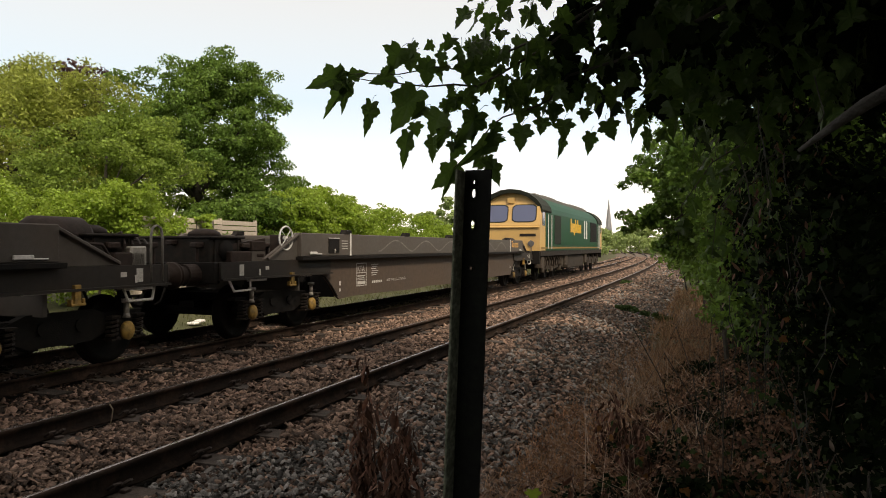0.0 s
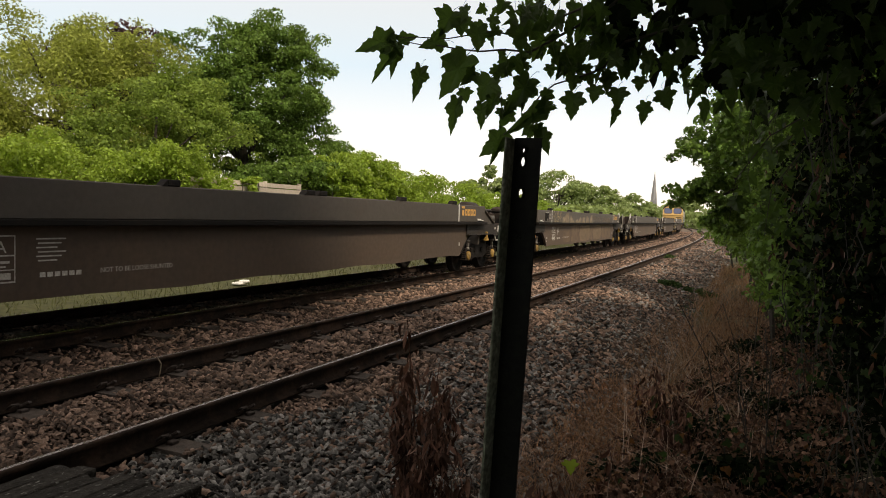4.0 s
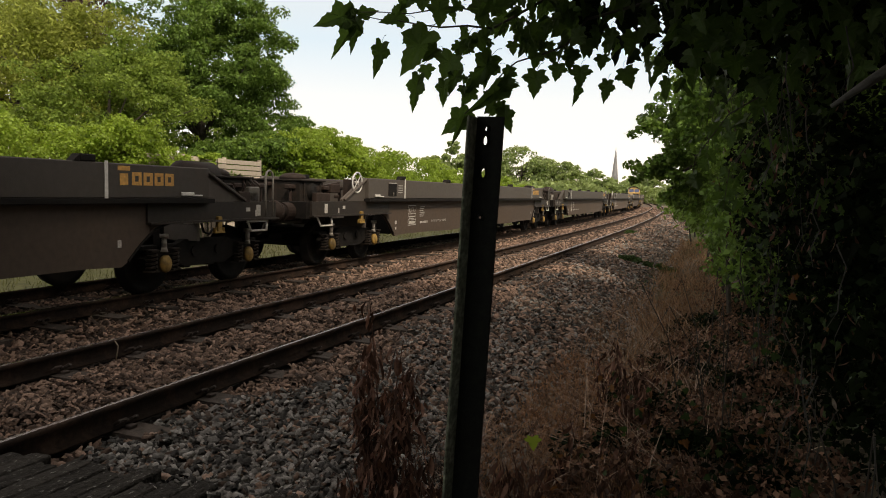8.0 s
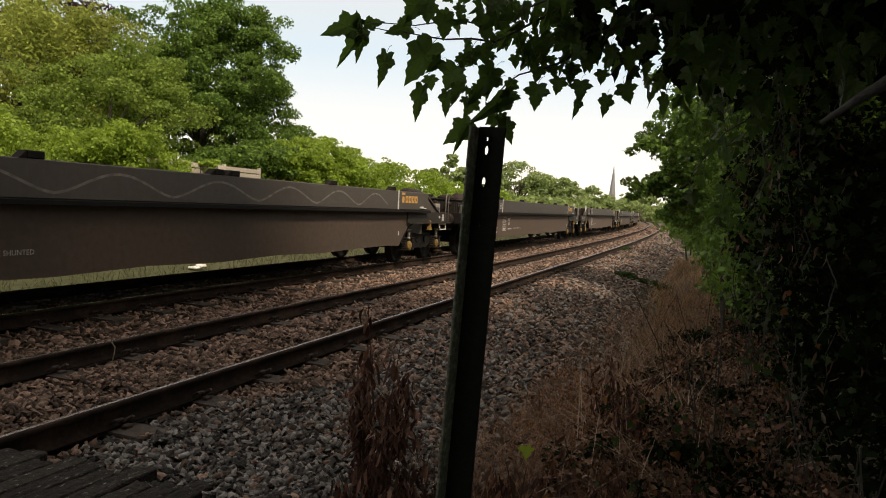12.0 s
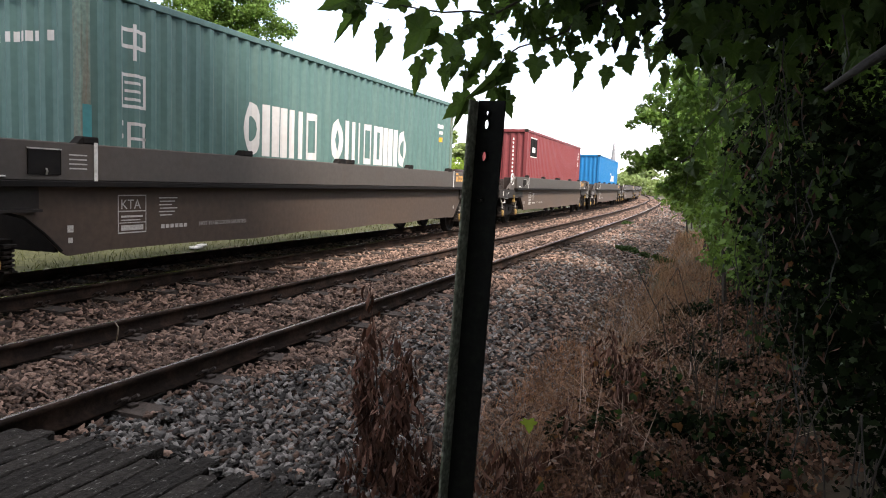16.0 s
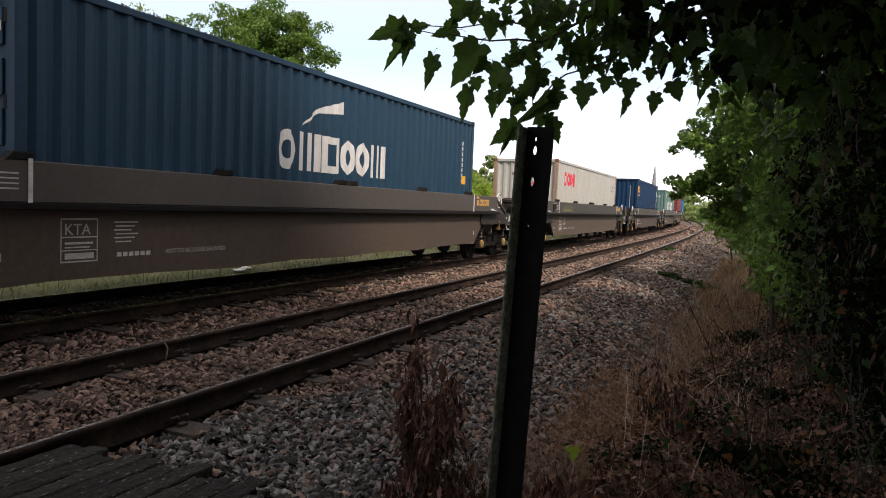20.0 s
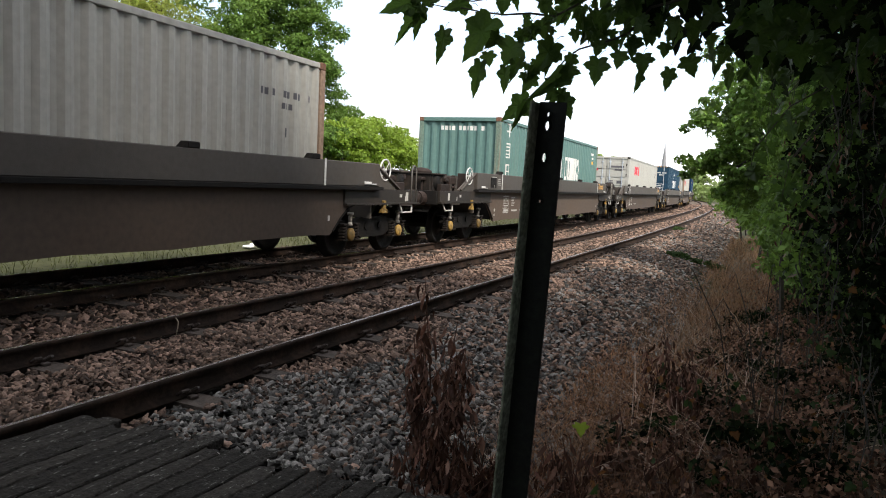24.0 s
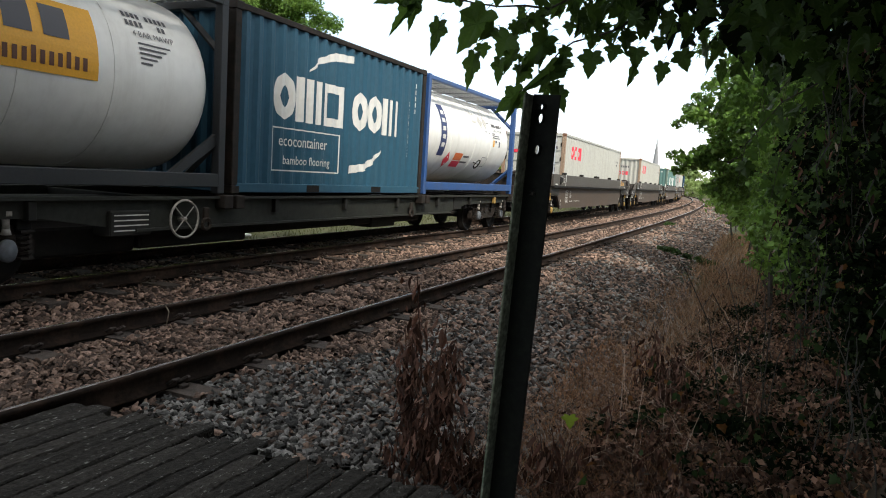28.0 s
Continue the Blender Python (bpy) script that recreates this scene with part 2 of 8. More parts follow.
M = dict(
    earth=material("earth", (0.075, 0.055, 0.036), 0.95, grain=0.4, grain_scale=8, stain=(0.07, 0.085, 0.035), stain_amount=0.8, stain_scale=0.35, bump=0.6, bump_scale=12),
    # nearly black: the shade in the gaps between stones is put into this colour
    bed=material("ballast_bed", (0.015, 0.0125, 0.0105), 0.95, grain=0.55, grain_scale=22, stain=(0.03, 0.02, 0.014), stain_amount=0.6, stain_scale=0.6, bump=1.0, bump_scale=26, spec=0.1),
    stone=material("ballast_stone", (0.14, 0.134, 0.125), 0.85, grain=0.4, grain_scale=60, stain=(0.10, 0.108, 0.10), stain_amount=0.7, stain_scale=0.5, island=0.8, skew=1.9, bump=0.6, bump_scale=90, spec=0.35),
    brown_stone=material("rust_brown_stone", (0.166, 0.114, 0.087), 0.85, grain=0.35, grain_scale=60, stain=(0.158, 0.10, 0.074), stain_amount=0.7, stain_scale=0.6, island=0.72, skew=1.7, bump=0.5, bump_scale=90, spec=0.3),
    pale_stone=material("pale_stone", (0.42, 0.40, 0.37), 0.9, grain=0.2, grain_scale=40, island=0.35),
    rail=material("rusty_rail", (0.021, 0.015, 0.012), 0.85, grain=0.3, grain_scale=30, stain=(0.09, 0.055, 0.038), stain_amount=0.55, stain_scale=3, bump=0.2, spec=0.08),
    rail_head=material("worn_rail_head", (0.55, 0.51, 0.50), 0.27, metal=0.7, grain=0.3, grain_scale=25, stain=(0.26, 0.16, 0.11), stain_amount=0.7, stain_scale=2),
    hoop=material("worn_handrail", (0.20, 0.19, 0.17), 0.6, grain=0.3, grain_scale=30, each=0.6),
    clip=material("rail_clip_steel", (0.045, 0.033, 0.027), 0.7, metal=0.2, each=0.25),
    sleeper=material("sleeper_concrete", (0.05, 0.039, 0.031), 0.9, grain=0.45, grain_scale=18, stain=(0.05, 0.034, 0.025), stain_amount=0.6, stain_scale=2, bump=0.5, each=0.25),
    plank=material("crossing_timber", (0.034, 0.031, 0.027), 0.88, grain=0.5, grain_scale=38, stain=(0.30, 0.30, 0.28), stain_amount=0.75, stain_scale=20, streak=True, ramp=(0.60, 0.69), stretch=(2.6, 0.9, 2.6), bump=1.0, bump_scale=70, each=0.3, spec=0.15),
    wagon=material("wagon_grey_paint", (0.068, 0.060, 0.052), 0.6, grain=0.12, grain_scale=14, stain=(0.064, 0.046, 0.034), stain_amount=0.6, stain_scale=0.9, bump=0.1, each=0.15, spec=0.35),
    gear=material("brown_brake_gear", (0.026, 0.0175, 0.0145), 0.75, grain=0.3, grain_scale=14, stain=(0.022, 0.018, 0.015), stain_amount=0.7, stain_scale=3, bump=0.2, each=0.3, spec=0.25),
    leaf_weed=material("weed_leaf", (0.032, 0.06, 0.018), 0.7, island=0.7, translucent=(0.05, 0.10, 0.016), spec=0.2),
    leaf_hazel=material("hazel_leaf", (0.08, 0.145, 0.034), 0.5, island=0.85, skew=1.7, stain=(0.115, 0.175, 0.038), stain_amount=0.6, stain_scale=1.2, translucent=(0.25, 0.42, 0.065), spec=0.25),
    # darker copy of the dead stalk, with the verge's shade in its brown
    dark_stalk=material("shaded_dead_stalk", (0.14, 0.08, 0.052), 0.85, island=0.9),
    pale_bark=material("pale_bare_bark", (0.055, 0.052, 0.046), 0.85, grain=0.3, grain_scale=30, bump=0.4),
    cap_grey=material("blue_grey_cap", (0.10, 0.115, 0.13), 0.6, grain=0.25, grain_scale=20, stain=(0.03, 0.03, 0.03), stain_amount=0.6, stain_scale=8),
    roof_tile=material("far_roof", (0.30, 0.28, 0.27), 0.8, grain=0.1, grain_scale=2),
    render_wall=material("far_house_wall", (0.62, 0.60, 0.56), 0.9, grain=0.08, grain_scale=1),
    sill=material("dark_sill_paint", (0.024, 0.0205, 0.0175), 0.65, grain=0.2, grain_scale=14, stain=(0.04, 0.028, 0.02), stain_amount=0.6, stain_scale=1.4, bump=0.1, each=0.2, spec=0.3),
    maker=material("faded_amber_mark", (0.56, 0.31, 0.085), 0.65, grain=0.3, grain_scale=30),
    logo=material("clean_white_paint", (0.62, 0.62, 0.60), 0.55, grain=0.06, grain_scale=14, stain=(0.48, 0.47, 0.44), stain_amount=0.35, stain_scale=3),
    teal=material("teal_touch_up_paint", (0.03, 0.21, 0.22), 0.55, grain=0.15, grain_scale=12),
    wagon_low=material("wagon_brown_grime", (0.080, 0.061, 0.048), 0.75, grain=0.15, grain_scale=12, stain=(0.10, 0.068, 0.047), stain_amount=0.7, stain_scale=0.5, bump=0.1, each=0.2, spec=0.3),
    black=material("underframe_black", (0.007, 0.0065, 0.006), 0.8, grain=0.3, grain_scale=12, stain=(0.016, 0.012, 0.009), stain_amount=0.6, stain_scale=4, bump=0.2, spec=0.2),
    grime=material("oily_brown_metal", (0.014, 0.0115, 0.0095), 0.75, grain=0.3, grain_scale=14, stain=(0.04, 0.026, 0.017), stain_amount=0.6, stain_scale=5, bump=0.2, spec=0.25),
    white_paint=material("white_paint", (0.62, 0.62, 0.60), 0.6, grain=0.15, grain_scale=30, stain=(0.3, 0.28, 0.25), stain_amount=0.5, stain_scale=6),
    grey_mark=material("stencil_grey", (0.46, 0.45, 0.42), 0.7, grain=0.35, grain_scale=50),
    faded=material("faded_spray_paint", (0.15, 0.14, 0.125), 0.75, grain=0.5, grain_scale=9),
    tan=material("faded_tan_paint", (0.21, 0.168, 0.115), 0.75, grain=0.4, grain_scale=8),
    tag_pale=material("pale_yellowish_spray", (0.36, 0.285, 0.15), 0.75, grain=0.4, grain_scale=14),
    tan_low=material("worn_tan_overspray", (0.145, 0.104, 0.067), 0.8, grain=0.25, grain_scale=6, stain=(0.11, 0.078, 0.052), stain_amount=0.7, stain_scale=1.6),
    brown_low=material("worn_brown_overspray", (0.115, 0.08, 0.053), 0.8, grain=0.25, grain_scale=6, stain=(0.085, 0.058, 0.04), stain_amount=0.7, stain_scale=1.4),
    yellow=material("yellow_paint", (0.25, 0.155, 0.035), 0.65, grain=0.25, grain_scale=25, stain=(0.05, 0.04, 0.025), stain_amount=0.85, stain_scale=9, each=0.5),
    orange_mark=material("orange_mark", (0.60, 0.14, 0.035), 0.6, grain=0.2),
    red_mark=material("red_mark", (0.62, 0.03, 0.06), 0.55, grain=0.12),
    rust=material("rust", (0.15, 0.07, 0.04), 0.85, grain=0.4, grain_scale=16, stain=(0.22, 0.13, 0.08), stain_amount=0.6, stain_scale=4),
    tag_yellow=material("yellowish_spray_paint", (0.36, 0.29, 0.07), 0.7, grain=0.3, grain_scale=12),
    brown_mark=material("brown_lettering", (0.10, 0.035, 0.015), 0.6),
    dark_mark=material("dark_mark", (0.09, 0.09, 0.10), 0.7),
    leaf_syc=material("sycamore_leaf", (0.03, 0.06, 0.015), 0.5, grain=0.25, grain_scale=30, stain=(0.07, 0.095, 0.024), stain_amount=0.6, stain_scale=8, each=0.5, translucent=(0.11, 0.205, 0.034), spec=0.22),
    leaf_dull=material("dull_green_leaf", (0.017, 0.034, 0.010), 0.55, island=0.8, stain=(0.055, 0.07, 0.02), stain_amount=0.6, stain_scale=6, translucent=(0.05, 0.1, 0.02), spec=0.3),
    # near-black leaf: the deep shade under the trees is put into its colour
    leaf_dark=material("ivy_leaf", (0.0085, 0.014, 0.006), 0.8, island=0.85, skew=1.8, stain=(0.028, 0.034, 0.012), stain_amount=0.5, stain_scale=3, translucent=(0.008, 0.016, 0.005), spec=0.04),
    leaf_shrub=material("shrub_leaf", (0.07, 0.135, 0.03), 0.5, island=0.85, skew=1.7, stain=(0.10, 0.165, 0.034), stain_amount=0.6, stain_scale=1.5, translucent=(0.22, 0.39, 0.06), spec=0.25),
    leaf_ash=material("ash_leaf", (0.115, 0.175, 0.038), 0.6, island=0.9, stain=(0.17, 0.225, 0.048), stain_amount=0.7, stain_scale=0.6, translucent=(0.38, 0.52, 0.09), spec=0.15),
    leaf_tree=material("tree_leaf", (0.078, 0.14, 0.032), 0.6, island=0.92, stain=(0.115, 0.18, 0.042), stain_amount=0.6, stain_scale=0.5, translucent=(0.22, 0.36, 0.06), spec=0.15),
    leaf_willow=material("willow_leaf", (0.185, 0.225, 0.052), 0.65, island=0.75, stain=(0.26, 0.27, 0.075), stain_amount=0.6, stain_scale=0.6, translucent=(0.48, 0.56, 0.11), spec=0.15),
    leaf_hedge=material("hedge_leaf", (0.165, 0.25, 0.04), 0.5, island=0.55, stain=(0.21, 0.29, 0.046), stain_amount=0.7, stain_scale=0.8, translucent=(0.42, 0.58, 0.07), spec=0.2),
    leaf_copper=material("copper_leaf", (0.06, 0.035, 0.035), 0.65, island=0.4, translucent=(0.08, 0.03, 0.03)),
    # paler leaf for far growth: distance haze is mixed into the colour
    leaf_far=material("far_leaf", (0.185, 0.25, 0.095), 0.7, island=0.6, stain=(0.19, 0.24, 0.10), stain_amount=0.6, stain_scale=0.2, translucent=(0.40, 0.52, 0.15)),
    dry=material("dry_stalk", (0.29, 0.17, 0.105), 0.85, island=1.0, translucent=(0.2, 0.11, 0.04)),
    straw=material("pale_straw", (0.40, 0.30, 0.23), 0.8, island=0.6),
    dead_leaf=material("dead_leaf", (0.115, 0.062, 0.047), 0.8, grain=0.35, grain_scale=50, stain=(0.20, 0.115, 0.08), stain_amount=0.6, stain_scale=9, island=0.8, skew=2.0, translucent=(0.07, 0.03, 0.016), spec=0.25),
    brown_weed=material("withered_brown_weed", (0.20, 0.115, 0.075), 0.85, grain=0.3, grain_scale=30, stain=(0.11, 0.06, 0.045), stain_amount=0.7, stain_scale=2.5, island=0.85, skew=1.6, translucent=(0.1, 0.05, 0.025)),
    dock_tan=material("withered_tan_leaf", (0.23, 0.135, 0.10), 0.75, grain=0.35, grain_scale=50, stain=(0.13, 0.06, 0.04), stain_amount=0.7, stain_scale=9, island=0.8, translucent=(0.12, 0.05, 0.03), spec=0.35),
    rust_stalk=material("rust_brown_stalk", (0.40, 0.205, 0.105), 0.85, island=0.9, skew=1.4, translucent=(0.22, 0.10, 0.04)),
    pale_dead=material("pale_dead_leaf", (0.26, 0.205, 0.165), 0.8, grain=0.3, grain_scale=40, stain=(0.16, 0.10, 0.07), stain_amount=0.7, stain_scale=7, island=0.8, spec=0.3),
    amber_leaf=material("turned_amber_leaf", (0.17, 0.085, 0.03), 0.7, grain=0.3, grain_scale=30, stain=(0.14, 0.06, 0.03), stain_amount=0.7, stain_scale=14, island=0.6, translucent=(0.22, 0.09, 0.02)),
    grass=material("grass_blade", (0.072, 0.08, 0.028), 0.8, island=0.6, translucent=(0.08, 0.09, 0.025)),
    bark=material("bark", (0.05, 0.042, 0.034), 0.9, grain=0.4, grain_scale=20, bump=0.8, bump_scale=25),
    post=material("mossy_dark_steel", (0.0055, 0.006, 0.005), 0.7, grain=0.4, grain_scale=30, stain=(0.016, 0.02, 0.012), stain_amount=0.5, stain_scale=14, bump=0.15, bump_scale=40, spec=0.12),
    moss=material("lichened_steel", (0.10, 0.115, 0.082), 0.85, grain=0.6, grain_scale=45, stain=(0.24, 0.25, 0.20), stain_amount=0.8, stain_scale=18, bump=0.4, bump_scale=70, spec=0.2),
    rust_white=material("rust_streaked_white", (0.27, 0.19, 0.13), 0.7, grain=0.35, grain_scale=20, stain=(0.20, 0.08, 0.04), stain_amount=0.95, stain_scale=2.6, streak=True),
    rust_green=material("rust_streaked_green", (0.13, 0.20, 0.16), 0.7, grain=0.3, grain_scale=20, stain=(0.20, 0.10, 0.06), stain_amount=0.9, stain_scale=2.2, streak=True),
    fence=material("weathered_fence", (0.42, 0.37, 0.30), 0.85, grain=0.25, grain_scale=20, each=0.2),
    stone_far=material("spire_stone", (0.22, 0.225, 0.235), 0.9, grain=0.15, grain_scale=0.4),
    glass=material("cab_glass", (0.07, 0.09, 0.17), 0.06, spec=0.9),
    loco_gear=material("grimy_loco_gear", (0.055, 0.045, 0.036), 0.8, grain=0.4, grain_scale=9, stain=(0.016, 0.014, 0.012), stain_amount=0.9, stain_scale=2.2, bump=0.3, bump_scale=12, each=0.5, spec=0.2),
    door_rod=material("pale_painted_rod", (0.42, 0.47, 0.52), 0.5, grain=0.2, grain_scale=20),
    gold=material("gold_lettering", (0.62, 0.36, 0.03), 0.5, grain=0.1),
    loco_green=material("loco_green", (0.004, 0.052, 0.022), 0.5, grain=0.1, stain=(0.012, 0.036, 0.018), stain_amount=0.5, stain_scale=1.2, spec=0.1),
    cab_roof=material("dark_cab_roof", (0.02, 0.024, 0.018), 0.8, grain=0.3, grain_scale=8, spec=0.2),
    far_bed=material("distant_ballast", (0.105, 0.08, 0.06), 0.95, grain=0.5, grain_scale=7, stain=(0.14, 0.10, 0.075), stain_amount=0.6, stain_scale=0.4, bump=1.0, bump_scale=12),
    turf=material("rough_turf", (0.05, 0.055, 0.02), 0.95, grain=0.4, grain_scale=8, stain=(0.085, 0.08, 0.032), stain_amount=0.7, stain_scale=0.35, bump=0.6, bump_scale=12),
    loco_cream=material("loco_yellow_cream", (0.52, 0.335, 0.12), 0.5, grain=0.1, stain=(0.34, 0.22, 0.11), stain_amount=0.6, stain_scale=1.5),
    roof_dark=material("loco_roof_grey", (0.10, 0.095, 0.085), 0.75, grain=0.3, grain_scale=8),
    litter=material("white_litter", (0.75, 0.75, 0.72), 0.6),
    flat=material("flat_wagon_green_grey", (0.010, 0.0105, 0.009), 0.7, grain=0.2, grain_scale=12, stain=(0.017, 0.014, 0.011), stain_amount=0.6, stain_scale=2.5, bump=0.15, spec=0.3),
    sill_green=material("grimy_green_grey_sill", (0.022, 0.024, 0.02), 0.7, grain=0.25, grain_scale=12, stain=(0.012, 0.011, 0.01), stain_amount=0.7, stain_scale=1.8, bump=0.15, spec=0.25),
    tank=material("tank_white", (0.75, 0.75, 0.72), 0.45, grain=0.05, grain_scale=6, stain=(0.45, 0.43, 0.38), stain_amount=0.35, stain_scale=1.2, streak=True),
    tank_blue=material("tank_frame_blue", (0.02, 0.07, 0.22), 0.5, grain=0.15, stain=(0.05, 0.06, 0.08), stain_amount=0.5, stain_scale=3),
    tank_dark=material("tank_frame_dark", (0.014, 0.017, 0.02), 0.6, grain=0.2, stain=(0.028, 0.024, 0.022), stain_amount=0.5, stain_scale=3),
    navy_label=material("navy_label", (0.02, 0.035, 0.12), 0.5),
    amber_label=material("amber_label", (0.72, 0.36, 0.02), 0.5, grain=0.08),
    zinc=material("galvanised_grating", (0.33, 0.34, 0.34), 0.5, metal=0.4, grain=0.2),
)


def paint(name, base, stain):
    return material(name, base, 0.55, grain=0.1, grain_scale=10, stain=stain, stain_amount=0.45, stain_scale=1.6, streak=True, bump=0.06, bump_scale=30, spec=0.22)


PAINT = dict(
    blue=paint("container_blue", (0.013, 0.046, 0.082), (0.028, 0.058, 0.08)),
    worn_blue=paint("container_worn_blue", (0.022, 0.078, 0.125), (0.045, 0.092, 0.125)),
    navy=paint("container_navy", (0.004, 0.027, 0.072), (0.008, 0.032, 0.066)),
    sky=paint("container_sky_blue", (0.010, 0.15, 0.36), (0.035, 0.17, 0.33)),
    red=paint("container_red", (0.185, 0.042, 0.044), (0.20, 0.08, 0.072)),
    green=paint("container_green", (0.095, 0.182, 0.167), (0.155, 0.235, 0.205)),
    white=paint("container_off_white", (0.415, 0.41, 0.37), (0.28, 0.265, 0.23)),
    grey=paint("container_light_grey", (0.405, 0.405, 0.37), (0.28, 0.27, 0.24)),
)


# ---- building helpers ----
def mesh_of(bm, mat, smooth=False):
    me = bpy.data.meshes.new("m")
    bm.to_mesh(me)
    bm.free()
    for one in mat if isinstance(mat, (list, tuple)) else [mat]:
        me.materials.append(one)
    if smooth:
        me.polygons.foreach_set("use_smooth", [True] * len(me.polygons))
    return me


def part(name, bm, mat, parent=None, label="", smooth=False, kind=""):
    me = bm if isinstance(bm, bpy.types.Mesh) else mesh_of(bm, mat, smooth)
    ob = new(name, me)
    ob.parent = parent
    return tagged(ob, label, kind=kind)


def thing(name, label, category, group="", at=(0, 0, 0), kind=""):
    ob = new(name)
    ob.empty_display_size = 0.1
    ob.location = at
    return tagged(ob, label, category, group, kind)


def box(bm, x0, x1, y0, y1, z0, z1, bevel=0.0):
    r = bmesh.ops.create_cube(bm, size=1.0)
    vs = r["verts"]
    for v in vs:
        v.co = Vector((x0 + (v.co.x + 0.5) * (x1 - x0), y0 + (v.co.y + 0.5) * (y1 - y0), z0 + (v.co.z + 0.5) * (z1 - z0)))
    if bevel:
        edges = list({e for v in vs for e in v.link_edges})
        bmesh.ops.bevel(bm, geom=edges, offset=bevel, segments=1, affect="EDGES")
    return bm


def boxes(rows, bevel=0.0):
    bm = bmesh.new()
    for r in rows:
        box(bm, *r, bevel=bevel)
    return bm


def rod(bm, a, b, r0, r1=None, n=10, caps=True):
    a, b = Vector(a), Vector(b)
    d = b - a
    m = Matrix.Translation((a + b) / 2) @ d.to_track_quat("Z", "Y").to_matrix().to_4x4()
    bmesh.ops.create_cone(bm, cap_ends=caps, segments=n, radius1=r0, radius2=r0 if r1 is None else r1, depth=d.length, matrix=m)
    return bm


def tube(bm, pts, r, n=6):
    pts = [Vector(p) for p in pts]
    rings = []
    for i, p in enumerate(pts):
        d = (pts[min(i + 1, len(pts) - 1)] - pts[max(i - 1, 0)]).normalized()
        u = d.orthogonal().normalized()
        if rings:
            u = (last - d * last.dot(d)).normalized()
        last = u
        w = d.cross(u)
        rad = r if not isinstance(r, (list, tuple)) else r[i]
        rings.append([bm.verts.new(p + (u * math.cos(2 * math.pi * k / n) + w * math.sin(2 * math.pi * k / n)) * rad) for k in range(n)])
    for a, b in zip(rings, rings[1:]):
        for k in range(n):
            bm.faces.new((a[k], a[(k + 1) % n], b[(k + 1) % n], b[k]))
    bm.faces.new(rings[0][::-1])
    bm.faces.new(rings[-1])
    return bm


def ring(bm, centre, axis, radius, r, n=24, m=6):
    """A closed hoop."""
    axis = Vector(axis).normalized()
    u = axis.orthogonal().normalized()
    w = axis.cross(u)
    rings = []
    for i in range(n):
        a = 2 * math.pi * i / n
        out = u * math.cos(a) + w * math.sin(a)
        rings.append([bm.verts.new(Vector(centre) + out * (radius + r * math.cos(2 * math.pi * k / m)) + axis * r * math.sin(2 * math.pi * k / m)) for k in range(m)])
    for i in range(n):
        a, b = rings[i], rings[(i + 1) % n]
        for k in range(m):
            bm.faces.new((a[k], b[k], b[(k + 1) % m], a[(k + 1) % m]))
    return bm


def prism(bm, profile, x0, x1):
    """A (y, z) outline drawn out from x0 to x1."""
    a = [bm.verts.new((x0, y, z)) for y, z in profile]
    b = [bm.verts.new((x1, y, z)) for y, z in profile]
    bm.faces.new(a)
    bm.faces.new(b[::-1])
    for i in range(len(a)):
        j = (i + 1) % len(a)
        bm.faces.new((a[j], a[i], b[i], b[j]))
    bmesh.ops.recalc_face_normals(bm, faces=bm.faces[:])
    return bm


def lathe(bm, profile, centre=(0, 0, 0), n=24, axis="x"):
    """(radius, along) pairs turned about the axis."""
    rings = []
    c = Vector(centre)
    for r, a in profile:
        row = []
        for k in range(n):
            u, w = r * math.cos(2 * math.pi * k / n), r * math.sin(2 * math.pi * k / n)
            row.append(bm.verts.new(c + (Vector((a, u, w)) if axis == "x" else Vector((u, a, w)) if axis == "y" else Vector((u, w, a)))))
        rings.append(row)
    for a, b in zip(rings, rings[1:]):
        for k in range(n):
            bm.faces.new((a[k], a[(k + 1) % n], b[(k + 1) % n], b[k]))
    bm.faces.new(rings[0])
    bm.faces.new(rings[-1])
    bmesh.ops.recalc_face_normals(bm, faces=bm.faces[:])
    return bm


def raw_mesh(name, verts, faces, mats, smooth=False, slots=None):
    """A mesh from arrays; all faces have the same number of corners."""
    me = bpy.data.meshes.new(name)
    verts, faces = np.asarray(verts, np.float32), np.asarray(faces, np.int32)
    k = faces.shape[1]
    me.vertices.add(len(verts))
    me.vertices.foreach_set("co", verts.ravel())
    me.loops.add(faces.size)
    me.loops.foreach_set("vertex_index", faces.ravel())
    me.polygons.add(len(faces))
    me.polygons.foreach_set("loop_start", np.arange(len(faces), dtype=np.int32) * k)
    if slots is not None:
        me.polygons.foreach_set("material_index", np.asarray(slots, np.int32))
    if smooth:
        me.polygons.foreach_set("use_smooth", np.ones(len(faces), bool))
    for m in mats:
        me.materials.append(m)
    me.update(calc_edges=True)
    return me




def text_mesh(words, size, mat):
    """Flat letters in the y-z plane, read along +y, facing +x; origin at the lower left."""
    cu = bpy.data.curves.new("words", "FONT")
    cu.body, cu.size, cu.resolution_u = words, size, 2
    ob = bpy.data.objects.new("words", cu)
    scene.collection.objects.link(ob)
    bpy.context.view_layer.update()
    me = bpy.data.meshes.new_from_object(ob.evaluated_get(bpy.context.evaluated_depsgraph_get()))
    bpy.data.objects.remove(ob)
    me.transform(Matrix(((0, 0, 1, 0), (1, 0, 0, 0), (0, 1, 0, 0), (0, 0, 0, 1))))
    me.materials.clear()
    me.materials.append(mat)
    return me


# ---- the line of the railway: straight past the camera, then bending gently to the west ----
STEP = 1.0
LINE = []
_x = _y = _h = 0.0
_y = -80.0
